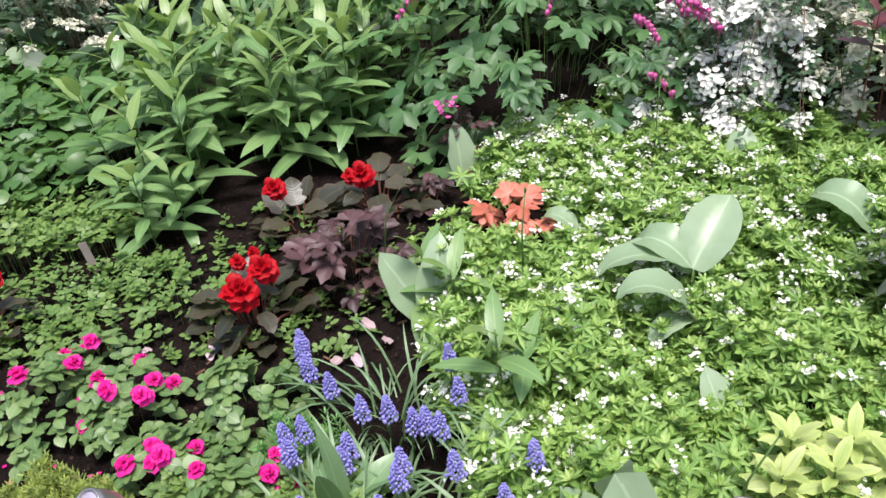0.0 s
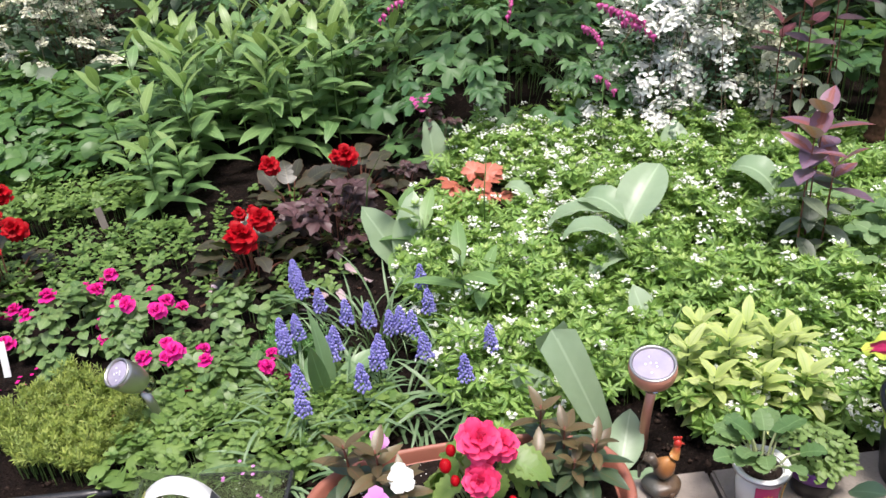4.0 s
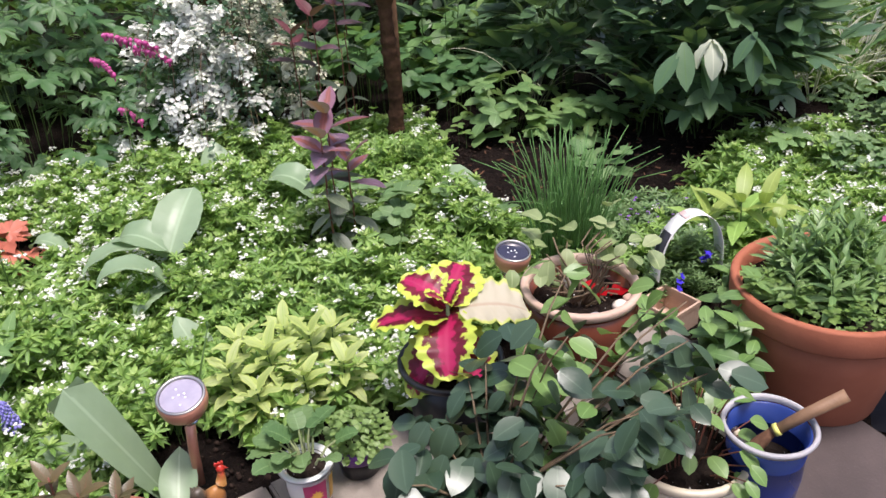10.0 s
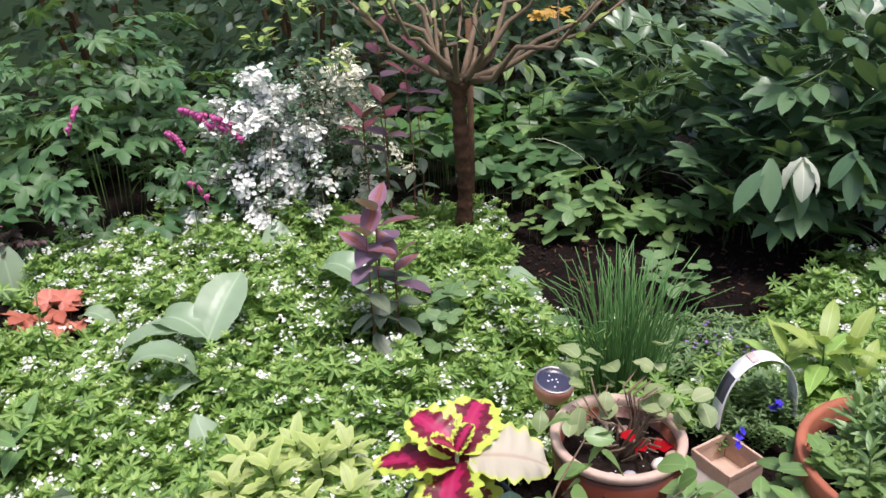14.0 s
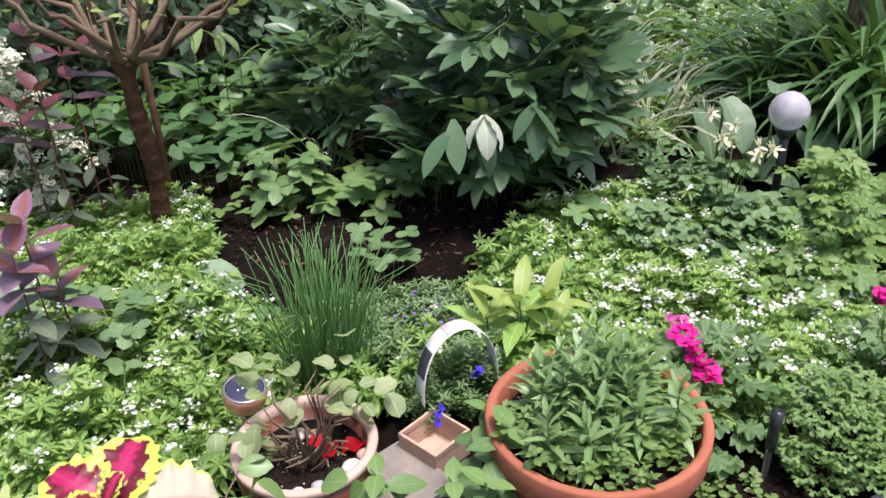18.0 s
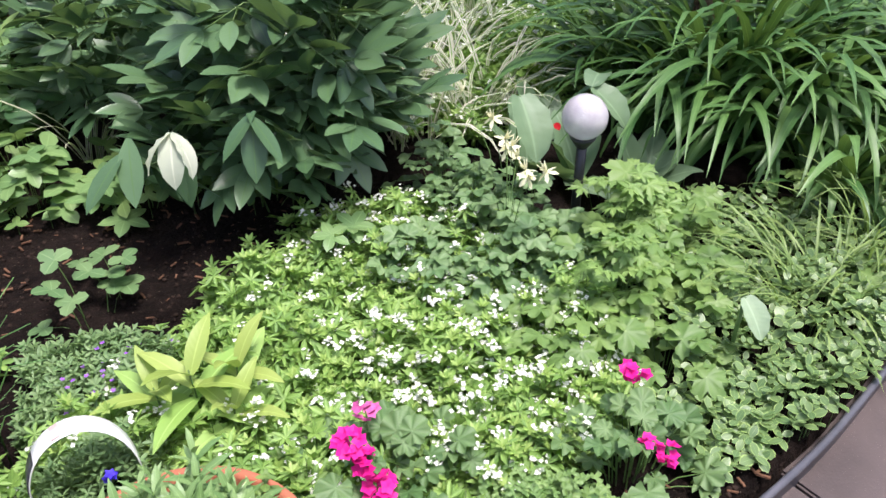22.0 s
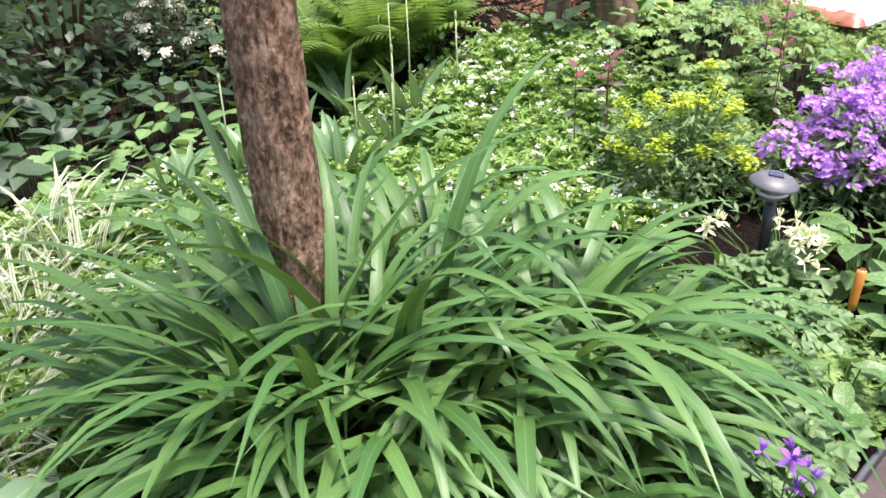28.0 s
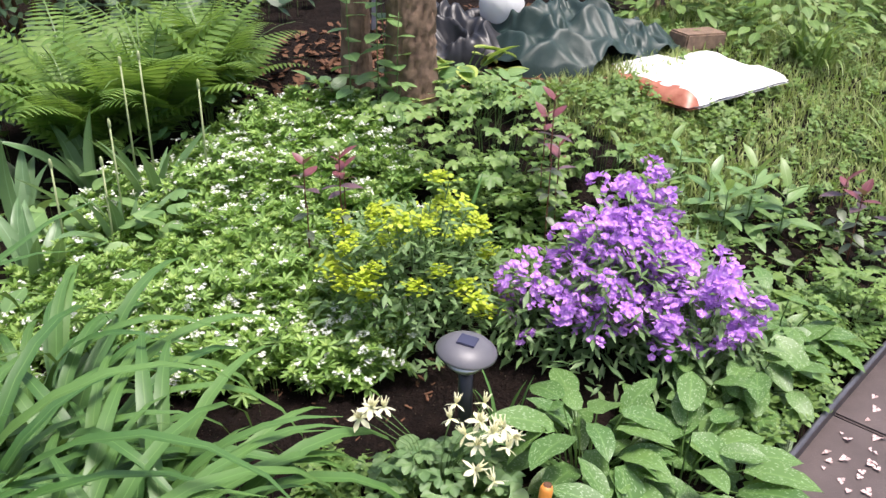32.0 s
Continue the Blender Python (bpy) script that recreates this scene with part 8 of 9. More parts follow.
# tree trunk among the daylilies
def trunk_tpl(r0, r1, h, seed, ridges=11, depth=0.10, sides=44, rows=46, lean=(0, 0)):
    v, f = [], []
    for j in range(rows + 1):
        s = j / rows
        z = h * s - 0.06
        rr = r0 + (r1 - r0) * s + 0.35 * r0 * math.exp(-s * 14)
        for k in range(sides):
            a = 2 * math.pi * k / sides
            wob = noise.noise(Vector((math.cos(a) * 2.4, math.sin(a) * 2.4, z * 2.2 + seed)))
            rid = noise.noise(Vector((math.cos(a) * ridges * 0.5, math.sin(a) * ridges * 0.5, z * 16.0 + seed * 3)))
            q = rr * (1 + 0.06 * wob + depth * (1 - abs(rid) * 2.2))
            v.append((math.cos(a) * q + lean[0] * s * h, math.sin(a) * q + lean[1] * s * h, z))
    for j in range(rows):
        for k in range(sides):
            b = (k + 1) % sides
            f.append([j * sides + k, j * sides + b, (j + 1) * sides + b, (j + 1) * sides + k])
    f.append([rows * sides + k for k in range(sides)])
    return Tpl(v, f)


_tt = thing("garden_tree", (4.285, 1.345, 0), "tree with rough brown furrowed bark rising from daylilies", "tree")
part("trunk", trunk_tpl(0.074, 0.064, 3.2, 4, 16, 0.11, 90, 260, lean=(-0.012, 0.0)), "bark_near", _tt)
for _i in range(7):
    _a = _i * 0.9 + 0.3
    _e = np.array((math.cos(_a) * 0.9, math.sin(_a) * 0.9, 0.7))
    _b0 = np.array((-0.035, 0, 2.9 + 0.03 * _i))
    _br = part("branch", tube([_b0, _b0 + _e * 0.5, _b0 + _e], 0.025, 0.008, 8), "bark_near", _tt)
    _q = _b0 + _e * U(0.4, 1.2, (90, 1)) + rng.normal(0, 0.22, (90, 3))
    part("leaves", [(leaf(0.08, 0.05, 4, 0.45, 0.15, 0.3), rmats(_q, U(0, 360, 90), U(-40, 30, 90), U(-30, 30, 90)))], "hedge_leaf", _br, kind="stuff")

for _x, _y, _r, _h, _n in ((4.15, 0.44, 0.14, 0.14, 26), (4.42, 0.38, 0.12, 0.13, 22), (3.95, 0.66, 0.12, 0.14, 18)):
    mound("cranesbill", (_x, _y), _r, _r * 0.8, _h, _n, CRN, "cranesbill_leaf", "low cranesbill with light green lobed leaves by the edging", "cranesbill", (-10, 35), (0.6, 0.95), group="cranesbills")
for _x, _y, _r, _h, _n in ((4.56, 0.36, 0.13, 0.17, 34), (4.76, 0.38, 0.12, 0.16, 26)):
    mound("columbine", (_x, _y), _r, _r * 0.8, _h, _n, [AQL], "columbine_leaf", "columbine with blue-green leaves between daylilies and edging", "columbine", (-10, 30), (0.8, 1.2), group="columbines")
carpet("bed_filler", [(4.2, 0.22), (5.0, 0.27), (5.0, 0.5), (4.3, 0.55)], 160, [SPRIG, CLOVER], "creeping_leaf", "small weeds between daylilies and edging", (0.02, 0.08), (0.8, 1.3), (-20, 20))


# ---------------------------------------------------------------- far end of the bed
# cushion spurge
def spurge(at, r, h, n):
    ob = thing("spurge", top(at[0], at[1]), "bushy spurge with acid yellow flower heads", "spurge")
    lf = leaf(0.045, 0.013, 3, 0.5, 0.15, 0.3, 0.8, 0.25)
    lm = [mesh_of("stalk", [(stalk(0.36 * k, 16, lf, low=0.15, pitch=(0, 35), r=0.003), np.eye(4))], ["euphorbia_leaf", "stem_green", "euphorbia_leaf"]) for k in (1.0, 0.9, 1.1)]
    br = leaf(0.0135, 0.0135, 2, 0.55, 0.15, 0.1, 0.6, 0.4)
    hd = [mesh_of("flower_head", [(br, rmats(np.column_stack([rng.normal(0, 0.015, (60, 2)), rng.normal(0, 0.008, 60)]), U(0, 360, 60), U(-10, 35, 60), 0, U(0.8, 1.2, 60)))], "euphorbia_bract") for _ in range(3)]
    p, a, e = dome(n, r, r, h, 0.30, inner=0.15)
    for i in range(n):
        tip = p[i]
        foot = tip * (0.35, 0.35, 0)
        yaw = a[i]
        tilt = -math.degrees(math.atan2(math.hypot(*(tip - foot)[:2]), tip[2]))
        s = pieces("stalk", [lm[i % 3]], rmats(foot, yaw, tilt, 0, np.linalg.norm(tip - foot) / (0.36 * (1.0, 0.9, 1.1)[i % 3])), ob)[0]
        if e[i] > 15 and i % 5 < 3:
            pieces("flower_head", [hd[i % 3]], rmats(tip + (0, 0, 0.008), U(0, 360), U(-18, 18), U(-18, 18), U(1.0, 1.4)), ob)
    return ob


_sp = spurge((6.12, 1.42), 0.31, 0.46, 72)
_q, _a, _e = dome(1500, 0.32, 0.32, 0.42, 0.0, inner=0.55)
part("lower_leaves", [(leaf(0.045, 0.015, 2, 0.5, 0.15, 0.3, 0.8, 0.25), rmats(_q, _a + U(-70, 70, 1500), U(-25, 40, 1500), U(-25, 25, 1500), U(0.7, 1.2, 1500)))], "euphorbia_leaf", _sp, kind="stuff")


# wild blue phlox
def phlox(at, lobes):
    """Lobes: x, y, radius, height, flower clusters."""
    ob = thing("phlox", top(at[0], at[1]), "phlox mound massed with violet-purple flowers", "phlox")
    lf = leaf(0.055, 0.015, 2, 0.45, 0.15, 0.35, 0.9, 0.25)
    fl = joined([petal1(0.0112, 0.0102, 0.001).put(m) for m in rmats((0, 0, 0), np.arange(5) * 72, 10)])
    cl = []
    for k, n in ((1.0, 24), (1.3, 22), (0.8, 15), (1.1, 28)):
        q0 = rng.normal(0, 1, (n, 3))
        q0 /= np.linalg.norm(q0, axis=1, keepdims=True)
        q0[:, 2] = np.abs(q0[:, 2])
        cl.append(mesh_of("flower_head", [(fl, rmats(q0 * (0.034, 0.034, 0.024) * k, U(0, 360, n), U(-55, 55, n), U(-55, 55, n), U(0.8, 1.25, n)))], "phlox_petal"))
    g, st = [], []
    for x, y, r, h, n in lobes:
        o = np.array((x, y, 0))
        p, a, e = dome(n, r, r, h, 0.25, inner=0.30, jitter=0.20)
        p = p + o
        pieces("flower_head", cl, rmats(p, U(0, 360, n), U(-40, 25, n), U(-30, 30, n), U(0.7, 1.3, n)), ob)
        st.append(stems_to(p - o, 0.0015, 0.35).put(one(x, y, 0)))
        m = int(900 * r / 0.3)
        q, a2, _e = dome(m, r * 1.02, r * 1.02, h * 0.92, 0.0, inner=0.75)
        g.append(rmats(q + o, a2 + U(-60, 60, m), U(-30, 40, m), U(-20, 20, m), U(0.8, 1.3, m)))
    part("stem_bundle", joined(st), "stem_green", ob, kind="stuff")
    part("leaves", [(lf, np.concatenate(g))], "euphorbia_leaf", ob, kind="stuff")
    return ob


phlox((6.48, 0.88), [(0, 0, 0.26, 0.40, 90), (0.26, 0.12, 0.19, 0.50, 50), (-0.20, 0.20, 0.13, 0.28, 18), (0.12, -0.22, 0.20, 0.34, 55), (0.06, 0.06, 0.24, 0.45, 40)])
LUN = [leaf(0.17, 0.084, 7, 0.42, 0.14, 0.5, 0.85, 0.35, ripple=0.03), leaf(0.15, 0.076, 7, 0.44, 0.22, 0.7, 0.85, 0.35, ripple=0.04), leaf(0.14, 0.068, 7, 0.44, 0.3, 0.3, 0.9, 0.35)]
for _x, _y, _r, _n, _s in ((5.97, 0.62, 0.21, 38, 1.15), (6.12, 0.44, 0.20, 36, 1.15), (5.8, 0.4, 0.14, 20, 0.95), (6.66, 0.5, 0.23, 36, 1.05), (6.9, 0.55, 0.2, 24, 0.95), (5.45, 0.38, 0.14, 22, 0.9), (5.25, 0.40, 0.11, 16, 0.8), (6.33, 0.56, 0.16, 20, 1.0), (5.62, 0.34, 0.09, 12, 0.8)):
    mound("lungwort", (_x, _y), _r, _r * 0.9, 0.20, int(_n * 1.25), LUN, "lungwort_leaf", "lungwort clump of large green leaves with silver spots", "lungwort", (-25, 48), (0.68 * _s, 1.02 * _s), group="lungwort clumps", inner=0.7, sr=0.003)

# black mushroom-capped solar lamp
_bl = thing("mushroom_lamp", (5.79, 0.89, 0.015), "grey mushroom-capped solar path lamp on black post", "lamp")
part("post", tube([(0, 0, -0.05), (0, 0, 0.15), (0, 0, 0.272)], 0.019, 0.019, 16), "black_plastic", _bl)
part("lens", lathe([(0.022, 0.014), (0.036, 0.022), (0.042, 0.038), (0.040, 0.062), (0.036, 0.062), (0.037, 0.038), (0.020, 0.020), (0.0005, 0.018)], 28).put(one(0, 0, 0.268)), "lens_glass", _bl)
part("reflector", lathe([(0.014, 0.0), (0.050, 0.020), (0.052, 0.026), (0.014, 0.030), (0.012, 0.044), (0.0005, 0.046)], 24).put(one(0, 0, 0.286)), "steel", _bl)
part("cap", lathe([(0.030, 0.002), (0.074, 0.0), (0.079, 0.004), (0.077, 0.010), (0.062, 0.024), (0.044, 0.033), (0.030, 0.036), (0.0005, 0.036)], 40).put(one(0, 0, 0.335, 6, 3, 0)), "grey_lamp", _bl)
part("solar_panel", box(-0.024, -0.024, 0.0, 0.024, 0.024, 0.005, 0.002).put(one(0, -0.004, 0.370, 6, 3, 25)), "solar_cell", _bl, smooth=False)

# garden trowel with orange handle
_tr = thing("garden_trowel", (5.675, 0.545, 0.0), "trowel with varnished orange wooden handle standing in soil", "tool")
part("blade", lathe([(0.002, -0.10), (0.030, -0.05), (0.034, 0.02), (0.028, 0.04), (0.008, 0.055), (0.006, 0.08)], 16, 1.0, 0.25), "steel", _tr)
part("handle", tube([(0, 0, 0.075), (0.002, 0, 0.10), (0.008, 0, 0.15), (0.014, -0.002, 0.195), (0.016, -0.002, 0.205)], [0.011, 0.013, 0.0145, 0.0155, 0.012], None, 14), "orange_handle", _tr)
part("end_cap", blob(0.0105, 0.0105, 0.004, 1, 0.05, 2).put(one(0.0162, -0.002, 0.206)), "bark_chip", _tr)

for _x, _y, _r, _n in ((5.6, 0.78, 0.17, 46), (5.42, 0.62, 0.15, 36), (4.92, 0.36, 0.13, 28), (5.12, 0.50, 0.13, 26)):
    mound("columbine", (_x, _y), _r, _r, 0.20, _n, [AQL], "columbine_leaf", "columbine with blue-green rounded three-part leaves", "columbine", (-10, 30), (0.8, 1.25), group="columbines")
columbine_flower((5.6, 0.8, 0.04), [(0.02, -0.02, 0.26), (0.08, -0.06, 0.24), (-0.06, 0.12, 0.26), (-0.10, 0.12, 0.28), (0.10, -0.04, 0.22), (0.05, -0.08, 0.20), (-0.08, 0.16, 0.24), (0.12, -0.10, 0.22), (0.0, -0.12, 0.18), (0.14, -0.02, 0.24), (0.06, 0.0, 0.27), (0.09, -0.09, 0.21), (0.03, -0.06, 0.23), (0.13, -0.07, 0.20), (0.11, -0.12, 0.18), (-0.12, 0.14, 0.25), (0.07, -0.11, 0.24), (0.16, -0.10, 0.17), (0.02, -0.16, 0.16)])
columbine_flower((4.70, 0.30, 0.0), [(-0.03, -0.02, 0.30), (0.02, 0.0, 0.28), (0.0, -0.05, 0.25), (-0.06, 0.03, 0.31), (0.04, -0.03, 0.24), (-0.01, -0.03, 0.22)], "violet_petal", "violet columbine flowers on thin stems at the path")
woodruff("sweet_woodruff", [(5.35, 1.70), (5.74, 1.29), (5.96, 1.28), (6.14, 1.64), (6.47, 1.79), (6.89, 2.39), (6.89, 2.87), (6.4, 3.13), (5.68, 3.06), (5.2, 2.5)], 4000, None, 0.26, (0.04, 0.16), "sweet woodruff thick with white flowers between spurge and ferns", big=1.15)
carpet("bed_filler", [(6.38, 1.22), (6.71, 1.1), (6.92, 1.38), (6.94, 1.88), (6.61, 1.86), (6.39, 1.62)], 500, [SPRIG, CLOVER], "creeping_leaf", "mixed low green leaves in the bed", (0.03, 0.14), (0.9, 1.5), (-20, 20))
carpet("bed_filler", [(4.95, 0.27), (5.6, 0.28), (5.75, 0.75), (5.5, 1.2), (5.1, 0.8)], 700, [SPRIG, CLOVER], "creeping_leaf", "mixed low green leaves beside daylilies", (0.02, 0.11), (0.8, 1.3), (-20, 20))
carpet("bed_filler", [(6.2, 0.28), (7.4, 0.3), (7.47, 0.54), (6.81, 0.77), (6.48, 0.59)], 560, [SPRIG, CLOVER], "creeping_leaf", "small weeds along the path's edge", (0.02, 0.08), (0.8, 1.3), (-20, 20))
# tufts of grassy bulb leaves beside the lamp
tuft("bulb_leaves", (5.93, 0.87), 0.05, 16, 0.22, 0.010, "chive_leaf", "upright blue-green bulb leaves", "bulb leaves", (65, 88), (10, 50), group="bulb leaves")
tuft("bulb_leaves", (6.41, 1.58), 0.10, 34, 0.34, 0.012, "chive_leaf", "upright blue-green bulb leaves behind spurge", "bulb leaves", (70, 88), (10, 60), group="bulb leaves")
tuft("bulb_leaves", (6.86, 0.83), 0.05, 12, 0.30, 0.022, "tulip_leaf", "pale striped sword leaves behind phlox", "bulb leaves", (68, 86), (5, 40), group="bulb leaves")

# far mounds
for _x, _y, _r, _h, _n in ((6.77, 1.66, 0.34, 0.34, 70), (6.97, 1.82, 0.36, 0.36, 70), (6.65, 2.08, 0.30, 0.34, 46), (7.24, 1.5, 0.28, 0.28, 46), (7.04, 2.05, 0.3, 0.26, 40)):
    mound("cranesbill", (_x, _y), _r, _r, _h, _n, CRN, "cranesbill_leaf", "tall cranesbill mound of cut green leaves", "cranesbill", (-10, 45), (0.65, 1.05), group="cranesbills", as_pieces=True)
BRD = leaf(0.155, 0.046, 6, 0.42, 0.2, 0.5, 0.9, 0.25, ripple=0.04)
BRM = [mesh_of("leaf", [(BRD, np.eye(4))], m) for m in ("lily_leaf", "lily_young")]
stalk_clump("broad_leaf_clump", (7.45, 0.93), [(0, 0, 1.0), (0.12, 0.05, 0.9), (-0.12, 0.04, 0.85), (0.04, -0.12, 0.85), (-0.05, 0.14, 0.9)], 0.26, 9, BRM, "clump of broad pointed green leaves in bare soil", "plant", pitch=(5, 65), size=(1.1, 0.9))
stalk_clump("broad_leaf_clump", (7.47, 1.26), [(0, 0, 0.8), (0.1, 0.1, 0.7), (-0.14, 0.2, 0.8), (-0.2, 0.05, 0.7)], 0.24, 6, BRM, "low clump of broad dark green leaves", "plant", pitch=(5, 50), size=(0.9, 0.7))
stalk_clump("climbing_shoots", (6.9, 2.48), [(0, 0, 1.0), (0.10, 0.06, 1.1), (-0.08, 0.1, 0.9), (0.02, -0.1, 0.7)], 0.75, 11, [mesh_of("leaf", [(leaf(0.12, 0.085, 5, 0.4, 0.12, 0.3, 0.9, 0.45), np.eye(4))], "lily_leaf")] * 2, "upright shoots with broad heart-shaped leaves", "plant", pitch=(-10, 30), size=(1.0, 0.8))
single("glass_ball", blob(0.040, 0.040, 0.040, 1, 0.01, 3), "globe_frost", top(7.48, 1.32, 0.025), "small pale glass ball on bare soil", "ball")

# broad sword leaves and seed stalks behind the daylilies
for _x, _y, _n in ((5.94, 2.84, 11), (5.7, 2.68, 10), (5.85, 3.24, 8), (5.35, 2.60, 10), (5.05, 2.9, 9), (5.5, 3.2, 7), (4.7, 2.9, 8)):
    tuft("spring_bulb_leaves", (_x, _y), 0.06, _n, 0.38, 0.062, "bulb_green", "broad upright bulb leaves after flowering", "bulb leaves", (60, 86), (15, 70), group="broad bulb leaves", fold=0.4, nseg=7, taper=0.45)
for _x, _y, _h in ((5.93, 2.96, 0.62), (5.97, 2.87, 0.64), (5.75, 2.74, 0.5), (5.65, 2.63, 0.42), (5.5, 2.72, 0.44), (6.11, 2.68, 0.5), (5.2, 2.7, 0.45), (5.0, 3.0, 0.5), (4.9, 2.4, 0.4)):
    single("seed_stalk", joined([tube([(0, 0, 0), (0.01, 0, _h * 0.6), (0.02, 0.01, _h)], 0.005, 0.0035, 6), blob(0.007, 0.007, 0.022, 1, n=2).put(one(0.02, 0.01, _h))]), "stem_pale", top(_x, _y), "bare stalk with a seed pod", "stalk", "bare stalks")
carpet("hosta_like_patch", [(4.2, 2.6), (5.3, 2.3), (5.93, 2.48), (6.08, 3.17), (5.0, 4.0), (4.2, 3.6)], 420, [leaf(0.10, 0.07, 4, 0.42, 0.12, 0.35, 0.9, 0.4), VIOLET[0]], "lily_leaf", "broad-leaved undergrowth behind daylilies", (0.05, 0.22), (0.8, 1.4))
tuft("sword_leaf_plant", (4.09, 3.66), 0.05, 7, 0.95, 0.045, "grass_leaf", "tall bright green sword leaves before the hedge", "plant", (72, 88), (40, 110), fold=0.35, nseg=8)

# ferns
def frond(L, n=24, wide=0.16, rise=72, bend=85):
    ts = [arch(L, 0.006, 8, rise, bend, 0.1, taper=0.9).put(np.eye(4), 1)]
    y = z = 0.0
    lf = leaf(1.0, 0.20, 3, 0.25, 0.1, 0.25, 0.9, 0.7)
    for i in range(n):
        s = (i + 0.5) / n
        a = radians(rise - bend * s ** 1.4)
        w = wide * L * (math.sin(min(1, s * 2.2) * math.pi / 2) * (1 - max(0, s - 0.35) / 0.66) + 0.02)
        for sd in (-1, 1):
            ts.append(lf.put(rmats((0, y, z), 0, math.degrees(a), 0)[0] @ rmats((0, 0, 0), sd * -72, -6, 0, w)[0]))
        y += math.cos(a) * L / n
        z += math.sin(a) * L / n
    return joined(ts)


FR = [mesh_of("frond", [(frond(L, 26, 0.25, r, b), np.eye(4))], ["fern_leaf", "stem_green"]) for L, r, b in ((0.90, 74, 70), (0.80, 64, 84), (0.72, 82, 52), (0.95, 68, 92))]
for _x, _y, _n, _s in ((5.97, 3.54, 20, 1.0), (6.26, 3.43, 22, 1.15), (6.49, 3.63, 18, 1.1), (6.63, 3.43, 15, 1.0), (6.15, 4.05, 16, 1.2), (6.78, 3.74, 12, 1.0)):
    clump("fern", (_x, _y), FR, rmats([(0, 0, 0)] * _n, np.arange(_n) * 360 / _n + U(-15, 15, _n), U(-10, 6, _n), U(-8, 8, _n), _s * U(0.7, 0.98, _n)), "frond", "ostrich fern with tall feathery light green fronds", "fern", "ferns")
mound("undergrowth", (6.49, 3.28), 0.35, 0.25, 0.32, 70, [leaf(0.07, 0.04, 4, 0.45, 0.15, 0.35)], "bleeding_leaf", "dark leafy undergrowth at the ferns' feet", "plant", (-20, 25), (0.7, 1.3), as_pieces=False)

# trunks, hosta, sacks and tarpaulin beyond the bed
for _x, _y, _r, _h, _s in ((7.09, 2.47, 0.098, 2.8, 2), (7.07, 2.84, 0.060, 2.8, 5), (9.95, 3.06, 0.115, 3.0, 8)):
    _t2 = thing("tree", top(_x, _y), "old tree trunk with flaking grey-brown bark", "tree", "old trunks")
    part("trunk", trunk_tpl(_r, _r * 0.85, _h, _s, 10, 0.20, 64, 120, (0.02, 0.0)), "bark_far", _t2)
single("marking_tape", box(-0.02, -0.002, 0.35, 0.02, 0.002, 0.85, 0.001).put(one(0, 0, 0, 0, 4, 20)), "solar_pale", top(7.04, 2.68, 0), "pale plastic tape hanging between trunks", "tape", smooth=False)
mound("hosta", (7.4, 2.47), 0.28, 0.25, 0.22, 22, [leaf(0.20, 0.13, 6, 0.45, 0.2, 0.35, 0.8, 0.4)], "hosta_leaf", "hosta with yellow-edged broad leaves", "hosta", (-10, 45), (0.7, 1.05), inner=0.7, sr=0.004)


def crumpled(rx, ry, h, seed, n=56, fold=0.5):
    """A heap of draped sheet with sharp folds."""
    v, f = [], []
    for i in range(n + 1):
        for j in range(n + 1):
            x, y = (i / n * 2 - 1), (j / n * 2 - 1)
            d = max(0.0, 1 - (x * x + y * y) * (0.8 + 0.35 * noise.noise(Vector((x * 2, y * 2, seed)))))
            u, w = x + 0.25 * noise.noise(Vector((x * 2, y * 2, seed + 5))), y + 0.25 * noise.noise(Vector((x * 2, y * 2, seed + 9)))
            r1, r2 = (math.sqrt(noise.noise(Vector(q)) ** 2 + 0.004) for q in ((u * 2.3 + seed, w * 2.0, 0), (u * 4.4 - w * 1.6, w * 2.6 + u, seed)))
            a = 0.85 * (1 - 2.6 * r1) + 0.55 * (1 - 2.6 * r2)
            b = noise.noise(Vector((x * 1.7, y * 1.7, seed + 2)))
            v.append((x * rx * (1 + 0.12 * b), y * ry * (1 - 0.12 * b), max(0.0, h * d ** 0.6 * (0.70 + fold * 0.34 * a + 0.35 * b)) - 0.05 * (d < 0.06)))
    for i in range(n):
        for j in range(n):
            a = i * (n + 1) + j
            f.append([a, a + n + 1, a + n + 2, a + 1])
    return Tpl(v, f)


def sack(w, d, h, n=36):
    """A filled plastic sack lying flat: puffed, with pinched seams; slot 1 on one end."""
    v, f, s = [], [], []
    for side in (1, -1):
        for i in range(n + 1):
            for j in range(n + 1):
                x, y = i / n * 2 - 1, j / n * 2 - 1
                e = max(0.0, 1 - abs(x) ** 5) * max(0.0, 1 - abs(y) ** 5)
                z = 0.012 + (h * e ** 0.45 if side > 0 else 0.0) + side * 0.05 * e * noise.noise(Vector((x * 1.8, y * 1.8, 2.0))) + 0.012 * e * noise.noise(Vector((x * 7, y * 7, 4.0)))
                v.append((x * w / 2 * (1 + 0.05 * noise.noise(Vector((y * 2, 0, 1)))), y * d / 2 * (1 + 0.08 * noise.noise(Vector((x * 2, 3, 1)))), max(0.012, z) if side > 0 else 0.0))
    k = (n + 1) ** 2
    for o in (0, k):
        for i in range(n):
            for j in range(n):
                a = o + i * (n + 1) + j
                f.append([a, a + n + 1, a + n + 2, a + 1])
                s.append(1 if i < 3 + 2 * noise.noise(Vector((j * 0.3, 0, 7))) else 0)
    return Tpl(v, f, None, s)


